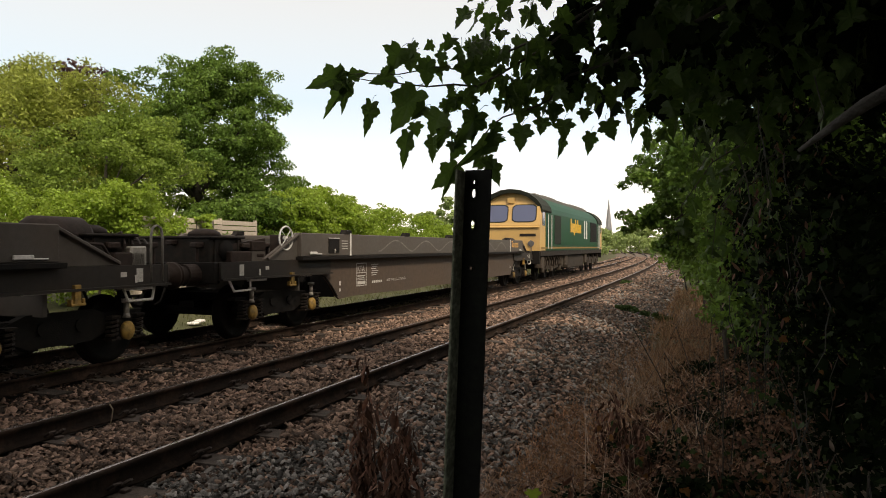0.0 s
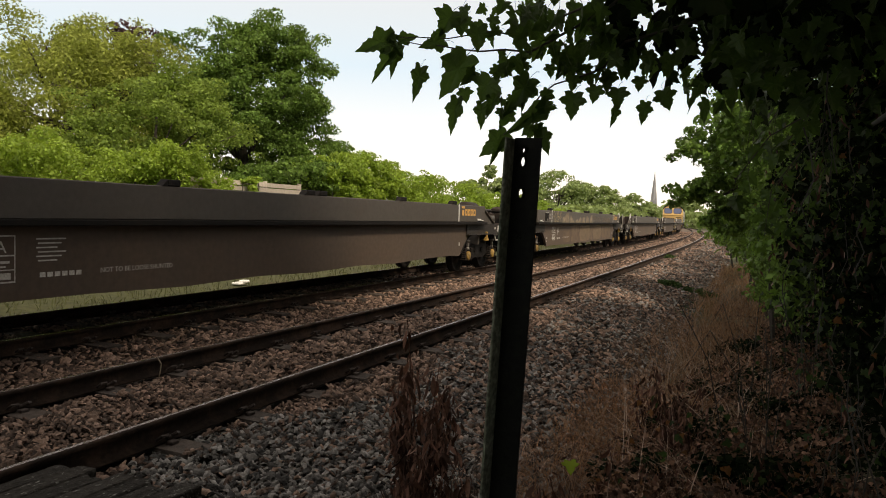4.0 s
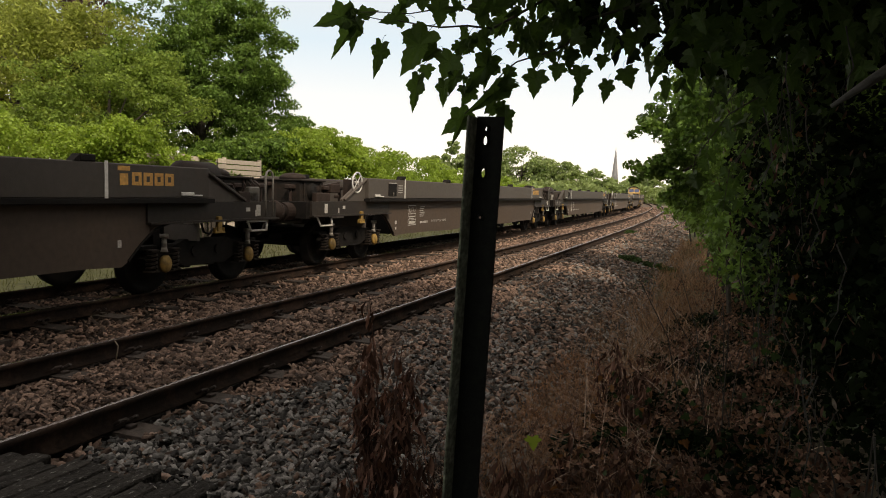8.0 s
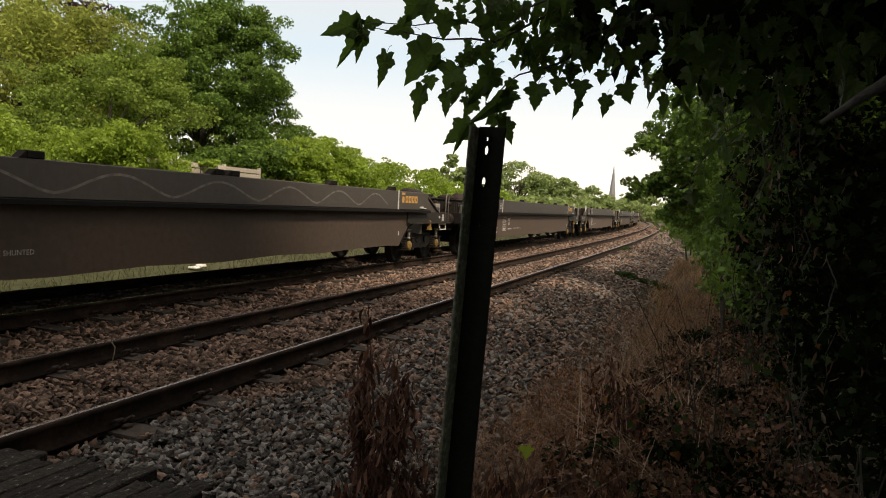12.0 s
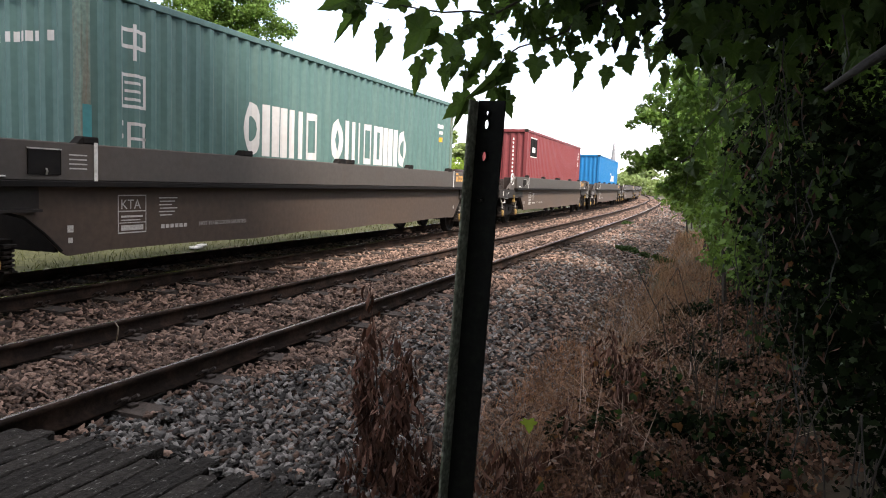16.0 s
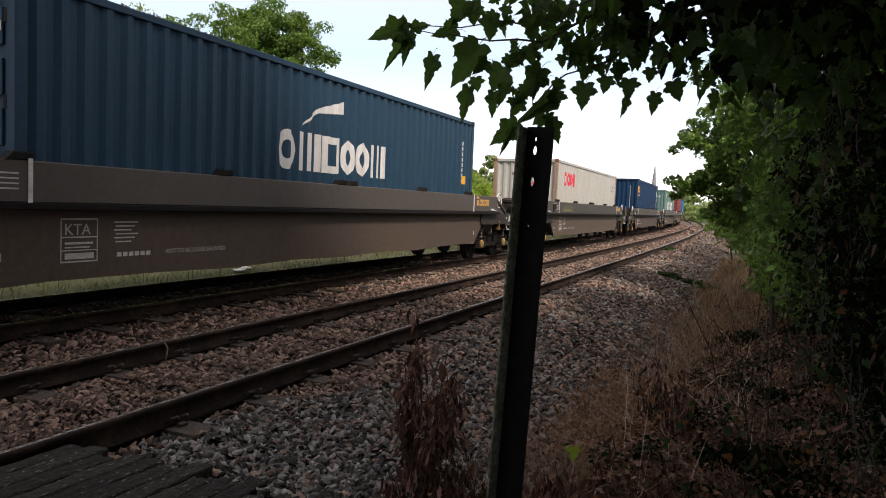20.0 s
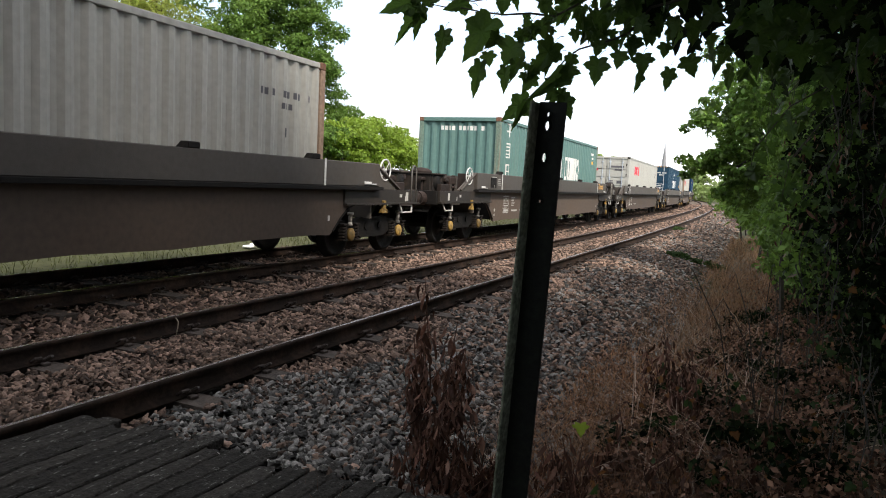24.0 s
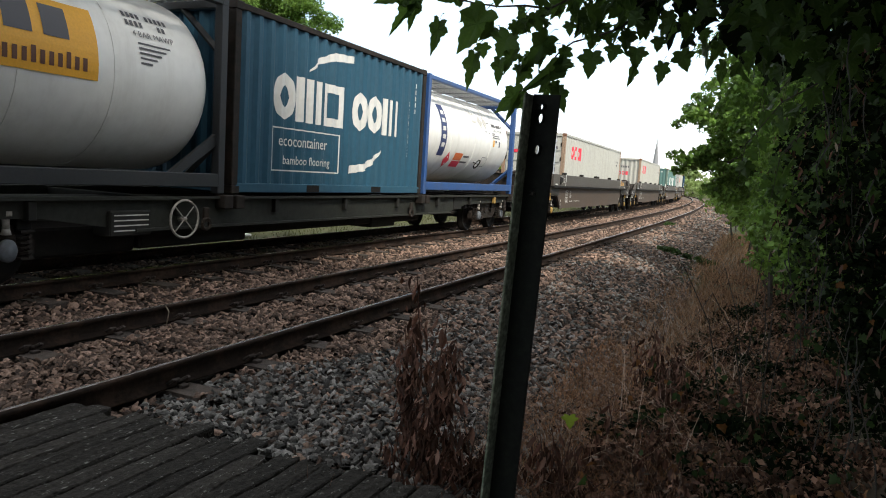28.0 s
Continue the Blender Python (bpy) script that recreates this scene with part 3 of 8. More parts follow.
for _i in range(760):
    LINE.append((_x, _y, _h))
    _s = -80.0 + _i * STEP
    _k = 0.0 if _s < 22 else 1 / 1150 if _s < 190 else 1 / 700 if _s < 360 else 0.0
    _h += _k * STEP
    _x -= math.sin(_h) * STEP
    _y += math.cos(_h) * STEP


def on_line(s, lat=0.0):
    """Place and heading (radians to the left of +y) at s metres along the line, lat metres to its right."""
    if s < 0:
        return lat, s, 0.0
    u = min((s + 80.0) / STEP, len(LINE) - 2)
    i = int(u)
    f = u - i
    x, y, h = ((1 - f) * a + f * b for a, b in zip(LINE[i], LINE[i + 1]))
    return x + math.cos(h) * lat, y + math.sin(h) * lat, h


GAUGE = 1.543
NEAR_CENTRE, FAR_CENTRE = -GAUGE / 2, -3.485 - GAUGE / 2


rng = np.random.default_rng(7)


# ---- ground ----
def ground_height(lat):
    pts = ((-3000, -0.9), (-60, -0.5), (-12, 0.1), (-9.5, -0.3), (-7.4, -0.5), (-6.6, -0.6), (2.2, -0.6), (2.9, -0.47), (4.5, -0.35), (40, 0.2), (3000, -0.9))
    return float(np.interp(lat, [p[0] for p in pts], [p[1] for p in pts]))


def bend(y):
    return on_line(y)[0] if y < 320 else on_line(320)[0]


def build_ground():
    lats = [-3000, -900, -300, -120, -60, -40, -28, -20, -16, -13, -12, -11, -10, -9.5, -9, -8.5, -8, -7.5, -7, -6.6, -4, -1, 1.5, 2.2, 2.6, 3, 3.4, 3.8, 4.2, 5, 6, 8, 12, 20, 40, 120, 300, 900, 3000]
    ys = [-3000, -600, -150, -60, -30, -15, -8, -4] + [0.5 * i for i in range(0, 60)] + list(range(30, 120, 3)) + list(range(120, 340, 10)) + [400, 600, 1000, 2000, 4000]
    verts, faces = [], []
    for y in ys:
        for lat in lats:
            bump = 0.06 * noise.noise((lat * 0.7, y * 0.7, 3.1)) if 2.5 < abs(lat) < 30 else 0
            verts.append((lat + bend(y), y, ground_height(lat) + bump))
    w = len(lats)
    for j in range(len(ys) - 1):
        for i in range(w - 1):
            faces.append((j * w + i, j * w + i + 1, (j + 1) * w + i + 1, (j + 1) * w + i))
    ob = new("ground", raw_mesh("ground", verts, faces, [M["earth"], M["turf"]], True, slots=[1 if lats[k % (w - 1)] < -7.4 or ys[k // (w - 1)] > 26 else 0 for k in range(len(faces))]))
    tagged(ob, "brown earth and rough grass ground beside the railway", "ground", kind="structure")


BED = ((-7.3, -0.58), (-6.9, -0.4), (-6.3, -0.26), (-5.9, -0.22), (-5.1, -0.2), (-4.25, -0.2), (-3.4, -0.2), (-2.5, -0.24), (-1.6, -0.2), (-0.77, -0.19), (0.1, -0.2), (0.7, -0.2), (1.3, -0.27), (1.9, -0.37), (2.5, -0.48), (3.0, -0.56))


def bed_height(lat):
    return float(np.interp(lat, [p[0] for p in BED], [p[1] for p in BED]))


def bank(lat, s):
    """Stones heaped against the ends of the crossing boards."""
    heap = np.clip((np.asarray(lat) - 0.5) * 0.2, 0, 0.24) * np.clip(1 - np.abs(np.asarray(s) - 2.9) / 1.1, 0, 1)
    return np.where(np.asarray(lat) > 2.9, 0.0, heap)


def build_bed():
    ss = [-60, -30, -15, -6, -2] + [0.4 * i for i in range(0, 75)] + list(range(30, 300, 4))
    verts, faces = [], []
    for s in ss:
        for lat, z in BED:
            x, y, _ = on_line(s, lat)
            verts.append((x, y, z + float(bank(lat, s)) - 0.01 + 0.025 * noise.noise((lat * 2.3, s * 2.3, 0.5))))
    w = len(BED)
    for j in range(len(ss) - 1):
        for i in range(w - 1):
            faces.append((j * w + i, j * w + i + 1, (j + 1) * w + i + 1, (j + 1) * w + i))
    # near faces take the gap-shade colour, those past 15 m the plain stone tone
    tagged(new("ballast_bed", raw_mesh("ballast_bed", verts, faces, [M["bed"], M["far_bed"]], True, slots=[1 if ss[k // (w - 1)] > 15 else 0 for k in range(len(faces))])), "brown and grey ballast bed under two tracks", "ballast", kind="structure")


def stone_shapes(count):
    """Angular lumps with eight corners."""
    base = np.array([(-1, -1, -1), (1, -1, -1), (1, 1, -1), (-1, 1, -1), (-1, -1, 1), (1, -1, 1), (1, 1, 1), (-1, 1, 1)], float)
    faces = np.array([(4, 5, 6, 7), (0, 1, 5, 4), (1, 2, 6, 5), (2, 3, 7, 6), (3, 0, 4, 7)])
    shapes = []
    for _ in range(count):
        v = base * (1 + rng.uniform(-0.35, 0.2, (8, 3)))
        v[4:] *= (rng.uniform(0.35, 0.95), rng.uniform(0.35, 0.95), 1)
        v *= np.array([1.55, 0.82, 0.42]) * rng.uniform(0.72, 1.28, 3)
        shapes.append(v)
    return shapes, faces


def build_stones():
    shapes, quad = stone_shapes(40)
    spots = []

    def scatter(lat0, lat1, s0, s1, density, size, rest=0.0):
        n = int((lat1 - lat0) * (s1 - s0) * density)
        spots.append(np.c_[rng.uniform(lat0, lat1, n), rng.uniform(s0, s1, n), rng.uniform(0.55, 1.4, n) * size, np.full(n, rest)])

    scatter(-2.6, 2.9, 2.2, 5.2, 1450, 0.0162)
    scatter(-2.6, 2.9, 5.2, 8.0, 960, 0.0185)
    scatter(-2.6, 2.9, 8.0, 14, 560, 0.0225)
    scatter(-6.4, -2.6, 4, 14, 380, 0.023)
    scatter(-6.4, 2.7, 14, 26, 270, 0.0245)
    scatter(-6.4, 2.6, 26, 60, 66, 0.037)
    scatter(-6.4, 2.6, 60, 120, 7, 0.09)
    scatter(0.3, 2.8, 1.0, 7, 330, 0.018, 0.016)
    p = np.concatenate(spots)
    keep = np.ones(len(p), bool)
    for lat in (0.0, -GAUGE, -3.485, -3.485 - GAUGE):
        keep &= np.abs(p[:, 0] - lat) > 0.10
    keep &= ~((p[:, 0] > 0.05) & (p[:, 0] < 2.5) & (p[:, 1] < 2.76 + 0.085 * p[:, 0]))
    p = p[keep]
    n = len(p)
    place = np.array([on_line(s, lat)[:2] for lat, s in p[:, :2]])
    z = np.interp(p[:, 0], [b[0] for b in BED], [b[1] for b in BED]) + rng.uniform(-0.024, 0.03, n) + p[:, 3] + bank(p[:, 0], p[:, 1])
    # stones lie lower at the sleepers, whose ends stay clear
    near = np.abs(p[:, 0] - NEAR_CENTRE) < 1.3
    off = np.abs((p[:, 1] - 3.65 + 0.405) % 0.81 - 0.405)
    by_rail = np.minimum(np.abs(p[:, 0]), np.abs(p[:, 0] + GAUGE)) < 0.36 + 0.08 * np.sin(p[:, 1] * 7)
    z = np.where(near & (off < 0.14), np.where(by_rail, z - 0.05, z + 0.035), z)
    turn = rng.uniform(0, 2 * np.pi, n)
    tip, tip2 = rng.normal(0, 0.42, n), rng.normal(0, 0.42, n)
    kind = rng.integers(0, len(shapes), n)
    verts = np.array(shapes)[kind] * p[:, 2][:, None, None]
    c, s = np.cos(turn)[:, None], np.sin(turn)[:, None]
    x, y, zz = verts[..., 0], verts[..., 1], verts[..., 2]
    zz = zz + x * np.sin(tip)[:, None] + y * np.sin(tip2)[:, None]
    out = np.stack([c * x - s * y + place[:, :1], s * x + c * y + place[:, 1:], zz + z[:, None]], -1).reshape(-1, 3)
    brown = (p[:, 0] < 0.45 + 0.35 * np.sin(p[:, 1] * 1.3)) | (rng.random(n) < np.interp(p[:, 1], (2, 4, 6, 9, 30), (0.08, 0.2, 0.45, 0.6, 0.65)))
    lumps = out.reshape(-1, 8, 3)
    for mask, mat, label in ((brown, "brown_stone", "rust-brown ballast stones between and around the rails"), (~brown, "stone", "loose angular grey ballast stones on the shoulder")):
        v = lumps[mask].reshape(-1, 3)
        f = (quad[None] + 8 * np.arange(mask.sum())[:, None, None]).reshape(-1, 4)
        tagged(new("ballast_stones", raw_mesh("stones", v, f, [M[mat]])), label, "ballast", kind="stuff")
    # a pale strip of fine stone along the far side of the tracks
    n = 5200
    lat, s = rng.uniform(-7.35, -6.5, n), rng.uniform(6, 60, n)
    place = np.array([on_line(b, a)[:2] for a, b in zip(lat, s)])
    z = np.interp(lat, [b[0] for b in BED], [b[1] for b in BED]) + 0.01
    verts = np.array(shapes)[rng.integers(0, 40, n)] * rng.uniform(0.02, 0.045, n)[:, None, None]
    out = (verts + np.c_[place, z][:, None]).reshape(-1, 3)
    faces = (quad[None] + 8 * np.arange(n)[:, None, None]).reshape(-1, 4)
    tagged(new("pale_stones", raw_mesh("pale", out, faces, [M["pale_stone"]])), "pale crushed stone along the far track", "ballast", kind="stuff")


# ---- the two tracks ----
RAIL = ((-0.07, -0.159), (0.07, -0.159), (0.07, -0.148), (0.016, -0.128), (0.010, -0.06), (0.014, -0.042), (0.036, -0.034), (0.037, -0.008), (0.028, -0.002), (0.010, 0.0), (-0.022, 0.0), (-0.029, -0.002), (-0.037, -0.008), (-0.036, -0.034), (-0.014, -0.042), (-0.010, -0.06), (-0.016, -0.128), (-0.07, -0.148))


def rail_mesh(lat):
    ss = [-60, -40, -20] + list(range(-10, 24, 3)) + list(range(24, 330, 6))
    verts, faces, slots = [], [], []
    k = len(RAIL)
    for s in ss:
        for u, z in RAIL:
            x, y, _ = on_line(s, lat + u)
            verts.append((x, y, z))
    for j in range(len(ss) - 1):
        for i in range(k):
            faces.append((j * k + i, j * k + (i + 1) % k, (j + 1) * k + (i + 1) % k, (j + 1) * k + i))
            slots.append(1 if i == 9 else 0)
    return raw_mesh("rail", verts, faces, [M["rail"], M["rail_head"]], slots=slots)


def sleeper_mesh():
    bm = bmesh.new()
    prism(bm, ((-0.13, -0.32), (0.13, -0.32), (0.115, -0.165), (-0.115, -0.165)), -1.26, 1.26)
    return mesh_of(bm, M["sleeper"])


def clip_mesh():
    """A sprung steel rail clip: a bent bar on a low shoulder."""
    bm = bmesh.new()
    tube(bm, [(0.0, -0.075, -0.135), (0.05, -0.07, -0.10), (0.062, -0.03, -0.098), (0.03, -0.005, -0.125), (0.03, 0.03, -0.125), (0.065, 0.05, -0.10), (0.05, 0.08, -0.11), (0.0, 0.075, -0.135)], 0.0125, 6)
    box(bm, 0.05, 0.10, -0.035, 0.035, -0.17, -0.14, 0.006)
    return mesh_of(bm, M["clip"])


def build_track(name, label, centre, first, count, clips):
    track = thing(name, label, "railway track", kind="structure")
    for side in (-1, 1):
        part("rail", rail_mesh(centre + side * GAUGE / 2), None, track, "rusty steel rail with a worn bright head")
    sm, cm = sleeper_mesh(), clip_mesh()
    for i in range(count):
        s = first + 0.81 * i
        x, y, h = on_line(s, centre)
        ob = part("sleeper", sm, None, track)
        ob.matrix_local = pose(x, y, 0, 0, 0, math.degrees(h))
        if i < clips:
            for side, flip in itertools.product((-1, 1), (0, 180)):
                cx, cy, _ = on_line(s, centre + side * GAUGE / 2)
                c = part("rail_clip", cm, None, track)
                lat = 0.035 if flip == 0 else -0.035
                c.matrix_local = pose(cx + lat, cy, 0, 0, 0, math.degrees(h) + flip)
    return track


def build_crossing():
    """Worn timber boards of a foot crossing, level with the near rail."""
    deck = thing("crossing_deck", "worn grey timber boards of a foot crossing beside the rail", "crossing", kind="structure")
    rr = random.Random(41)
    for i in range(19):
        end = 2.80 + 0.07 * math.sin(i * 2.3) + rr.uniform(-0.05, 0.05) + 0.011 * i
        x0, z0 = 0.085 + 0.13 * i, -0.035 - 0.0038 * i + rr.uniform(-0.003, 0.004)
        bm = bmesh.new()
        rows = [-2.2, -1.0, 0.0, 0.7] + [1.0 + (end - 1.0) * k / 30 for k in range(31)]
        cols = (0.0, 0.008, 0.035, 0.065, 0.09, 0.118, 0.126)
        grid = []
        for y in rows:
            row = []
            for k, c in enumerate(cols):
                wear = 0.008 if k in (0, len(cols) - 1) else 0.0
                rag = 0.05 * noise.noise((c * 30, i * 3.7, 1)) if y == rows[-1] else 0
                row.append(bm.verts.new((x0 + c + 0.006 * noise.noise((y * 4, c * 5, i + 9)), y + rag, z0 - wear + 0.010 * noise.noise((c * 22 + i, y * 3.5, 2)) + 0.006 * noise.noise((c * 60, y * 11, i)))))
            grid.append(row)
        low = [[bm.verts.new((x0 + c, y, z0 - 0.13)) for c in (0.0, 0.126)] for y in (rows[0], rows[-1])]
        for p, q in zip(grid, grid[1:]):
            for k in range(len(cols) - 1):
                bm.faces.new((p[k], p[k + 1], q[k + 1], q[k]))
        bm.faces.new([low[1][0], low[1][1]] + grid[-1][::-1])
        bm.faces.new([low[0][1], low[0][0]] + grid[0])
        bm.faces.new([low[0][0], low[1][0]] + [r[0] for r in grid[::-1]])
        bm.faces.new([low[1][1], low[0][1]] + [r[-1] for r in grid])
        part("board", bm, M["plank"], deck)
    return deck


# ---- leaves ----
def leaf_quads(centres, normals, size, long=1.5):
    """Small folded leaves, one quad each."""
    n = len(centres)
    up = rng.normal(size=(n, 3))
    u = np.cross(normals, up)
    u /= np.linalg.norm(u, axis=1)[:, None] + 1e-9
    v = np.cross(normals, u)
    s = (size * rng.uniform(0.6, 1.35, n))[:, None]
    fold = normals * s * 0.18
    quads = np.stack([centres - u * s * long * 0.5, centres + v * s * 0.5 + fold, centres + u * s * long * 0.5, centres - v * s * 0.5 + fold], 1)
    return quads.reshape(-1, 3), np.arange(4 * n).reshape(-1, 4)


def clump_leaves(clumps, n, size, long=1.5, shell=0.72, droop=0.0, floor=-9.0, lift=0.25):
    """Leaves over the outer shells of many small clumps."""
    c = np.array([k[0] for k in clumps], float)
    r = np.array([k[1] if isinstance(k[1], (tuple, list)) else (k[1],) * 3 for k in clumps], float)
    w = (r[:, 0] * r[:, 1] + r[:, 1] * r[:, 2] + r[:, 0] * r[:, 2])
    pick = rng.choice(len(c), n, p=w / w.sum())
    d = rng.normal(size=(n, 3))
    d[:, 2] += lift
    d /= np.linalg.norm(d, axis=1)[:, None]
    rad = rng.uniform(shell, 1.08, n)[:, None]
    p = c[pick] + d * r[pick] * rad
    p[:, 2] -= droop * rng.random(n) ** 2
    keep = p[:, 2] > floor
    nm = d + rng.normal(0, 0.85, (n, 3))
    nm[:, 2] += 0.35
    nm /= np.linalg.norm(nm, axis=1)[:, None]
    return leaf_quads(p[keep], nm[keep], size, long)


def crown_clumps(centre, radius, count, small, flat=1.0):
    """Boughs over a large rounded form with an uneven outline, each carrying a spread of small tufts."""
    out = []
    for i in range(max(9, count // 3)):
        d = Vector((random.gauss(0, 1), random.gauss(0, 1), random.gauss(0.15, 0.9))).normalized()
        k = random.uniform(0.3, 1.0) ** 0.6 * (0.86 + 0.34 * noise.noise((d.x * 1.7 + centre[0], d.y * 1.7, d.z * 1.7)))
        bough = Vector((centre[0] + d.x * radius[0] * k, centre[1] + d.y * radius[1] * k, centre[2] + d.z * radius[2] * k))
        reach = small * random.uniform(0.8, 1.6)
        for j in range(random.randint(5, 9)):
            e = Vector((random.gauss(0, 1), random.gauss(0, 1), random.gauss(0, 0.75))).normalized() * reach * random.uniform(0.35, 1.0)
            e += d * 0.25 * reach
            r = small * random.uniform(0.3, 0.72)
            out.append((tuple(bough + e), (r * 1.15, r * 1.15, r * 0.62 * flat)))
    return out


def build_tree(name, label, base, height, radius, centre_z, clumps, small, leaves, size, mat, trunk=0.25, long=1.5, droop=0.0, category="tree", group="", shell=0.55, lift=0.45):
    """A tapered trunk that forks into limbs, with a crown of many leaves in clumps."""
    t = thing(name, label, category, group)
    x, y, z = base
    bm = bmesh.new()
    fork = Vector((x, y, z + height * 0.38))
    tube(bm, [(x, y, z - 0.2), (x + 0.05, y, z + height * 0.2), fork, (x, y + 0.1, z + height * 0.75)], [trunk, trunk * 0.8, trunk * 0.65, trunk * 0.2], 8)
    cl = crown_clumps((x, y, z + centre_z), radius, clumps, small)
    for (cx, cy, cz), _ in random.sample(cl, min(14, len(cl))):
        mid = fork.lerp(Vector((cx, cy, cz)), 0.5) + Vector((0, 0, 0.3))
        tube(bm, [fork + Vector((0, 0, random.uniform(-0.1, 0.25) * height)), mid, (cx, cy, cz)], [trunk * 0.4, trunk * 0.25, trunk * 0.06], 5)
    part("trunk", bm, M["bark"], t, smooth=True)
    v, f = clump_leaves(cl, leaves, size, long, shell, droop, z, lift)
    part("crown", raw_mesh("crown", v, f, [mat]), None, t)
    return t


def build_hedge(name, label, path, height, depth, leaves, size, mat, small=0.5, count=120, category="hedge", lift=0.5):
    """A thick row of shrubs along a path of (s, lat)."""
    t = thing(name, label, category)
    cl = []
    for i in range(count):
        u = random.random() * (len(path) - 1)
        k = int(u)
        (s0, l0, h0), (s1, l1, h1) = path[k], path[min(k + 1, len(path) - 1)]
        f = u - k
        s, lat, h = s0 + f * (s1 - s0), l0 + f * (l1 - l0), (h0 + f * (h1 - h0)) * height
        x, y, _ = on_line(s, lat + random.uniform(-0.5, 0.5) * depth)
        r = small * random.uniform(0.6, 1.4)
        z = max(0.0, (h - r * 0.7)) * random.random() ** 0.55 + 0.2 * noise.noise((s * 0.5, 0, 0))
        for j in range(3):
            q = r * random.uniform(0.35, 0.7)
            e = Vector((random.gauss(0, 1), random.gauss(0, 1), random.gauss(0.2, 0.8))).normalized() * (r - 0.6 * q)
            cl.append(((x + e.x, y + e.y, z + e.z * 0.8), (q * 1.1, q * 1.1, q * 0.7)))
    for (cx, cy, cz), _ in random.sample(cl, min(20, len(cl))):
        part("stem", tube(bmesh.new(), [(cx + random.uniform(-0.2, 0.2), cy, -0.6), (cx, cy, cz * 0.5), (cx, cy, cz)], [0.04, 0.03, 0.01], 5), M["bark"], t)
    v, f = clump_leaves(cl, leaves, size, shell=0.5, floor=-0.5, lift=lift)
    part("foliage", raw_mesh("foliage", v, f, [mat]), None, t)
    return t


def palmate(mat, fold=0.25, curl=0.12, stalk=True):
    """A five-lobed, pointed leaf about 1 m long, its stalk at the origin, hanging along -z, folded on the midrib."""
    half = ((0.0, 0.0), (0.11, 0.09), (0.25, 0.10), (0.41, 0.05), (0.36, -0.05), (0.36, -0.12), (0.48, -0.15), (0.61, -0.31), (0.50, -0.35), (0.45, -0.43), (0.33, -0.45), (0.27, -0.50), (0.31, -0.60), (0.24, -0.66), (0.22, -0.76), (0.12, -0.84), (0.0, -1.05))
    bm = bmesh.new()

    def put(x, z):
        a = abs(x)
        return bm.verts.new((x / math.sqrt(1 + fold * fold), -fold * a / math.sqrt(1 + fold * fold) + curl * z * z + 0.04 * math.sin(8 * x + 6 * z), z))

    top, heart, tip = put(0, 0), put(0, -0.3), put(0, -1.05)
    for side in (-1, 1):
        out = [top] + [put(side * x, z) for x, z in half[1:-1]] + [tip]
        for p, q in zip(out, out[1:]):
            bm.faces.new((heart, p, q) if side < 0 else (heart, q, p))
    if stalk:
        tube(bm, [(0, 0, 0), (0.03, 0.04, 0.16), (0.09, 0.09, 0.3), (0.2, 0.14, 0.38)], 0.011, 4)
    return mesh_of(bm, mat)


def curled_leaves(roots, ways, lengths, width, mats, slots=None):
    """Withered leaves: narrow blades hanging from their roots, folded on the midrib, curled and twisted."""
    n = len(roots)
    ways = ways / np.linalg.norm(ways, axis=1)[:, None]
    side = np.cross(ways, rng.normal(size=(n, 3)))
    side /= np.linalg.norm(side, axis=1)[:, None] + 1e-9
    face = np.cross(ways, side)
    ln = np.asarray(lengths)[:, None]
    bow, fold, turn = rng.normal(0, 0.35, (n, 1)), rng.uniform(0.2, 0.9, (n, 1)), rng.normal(0, 0.9, (n, 1))
    rows = []
    for u, w in ((0.0, 0.18), (0.3, 0.9), (0.55, 1.0), (0.8, 0.65), (1.0, 0.05)):
        c = roots + ways * ln * u + face * ln * bow * u * u
        a = turn * u
        s = (side * np.cos(a) + face * np.sin(a)) * ln * width * w * 0.5
        up = (face * np.cos(a) - side * np.sin(a)) * ln * width * w * 0.5 * fold
        rows += [c - s + up, c, c + s + up]
    v = np.stack(rows, 1).reshape(-1, 3)
    quad = np.array([(3 * k + j, 3 * k + j + 1, 3 * k + j + 4, 3 * k + j + 3) for k in range(4) for j in (0, 1)])
    f = (quad[None] + 15 * np.arange(n)[:, None, None]).reshape(-1, 4)
    return raw_mesh("withered", v, f, mats, slots=None if slots is None else np.repeat(slots, 8))


# ---- rolling stock; a vehicle's own space: +y is its way ahead, +x the side towards the footpath, z = 0 the rail head ----
HALF = 6.01          # half the pocket between the white stripes
FRONT, REAR = 9.52, 9.93  # the headstocks, ahead of and behind the middle
WHEEL = 0.42


def corners(row):
    """A mark's strip: its start and end, and the lower and upper edge at each (four numbers: level edges)."""
    return (row[0], row[1], row[2], row[2], row[3], row[3]) if len(row) == 4 else row


def ribbon(points, width):
    """A brushed stroke through (y, z) points, as strips with slanted edges."""
    out = []
    for (ya, za), (yb, zb) in zip(points, points[1:]):
        if yb < ya:
            ya, za, yb, zb = yb, zb, ya, za
        if yb - ya < 0.008:
            lo, hi = min(za, zb), max(za, zb)
            out.append((ya - width / 2, ya + width / 2, lo, hi))
            continue
        h = width / 2 * math.hypot(1, (zb - za) / (yb - ya))
        h = min(h, width * 1.6)
        out.append((ya, yb, za - h, zb - h, za + h, zb + h))
    return out


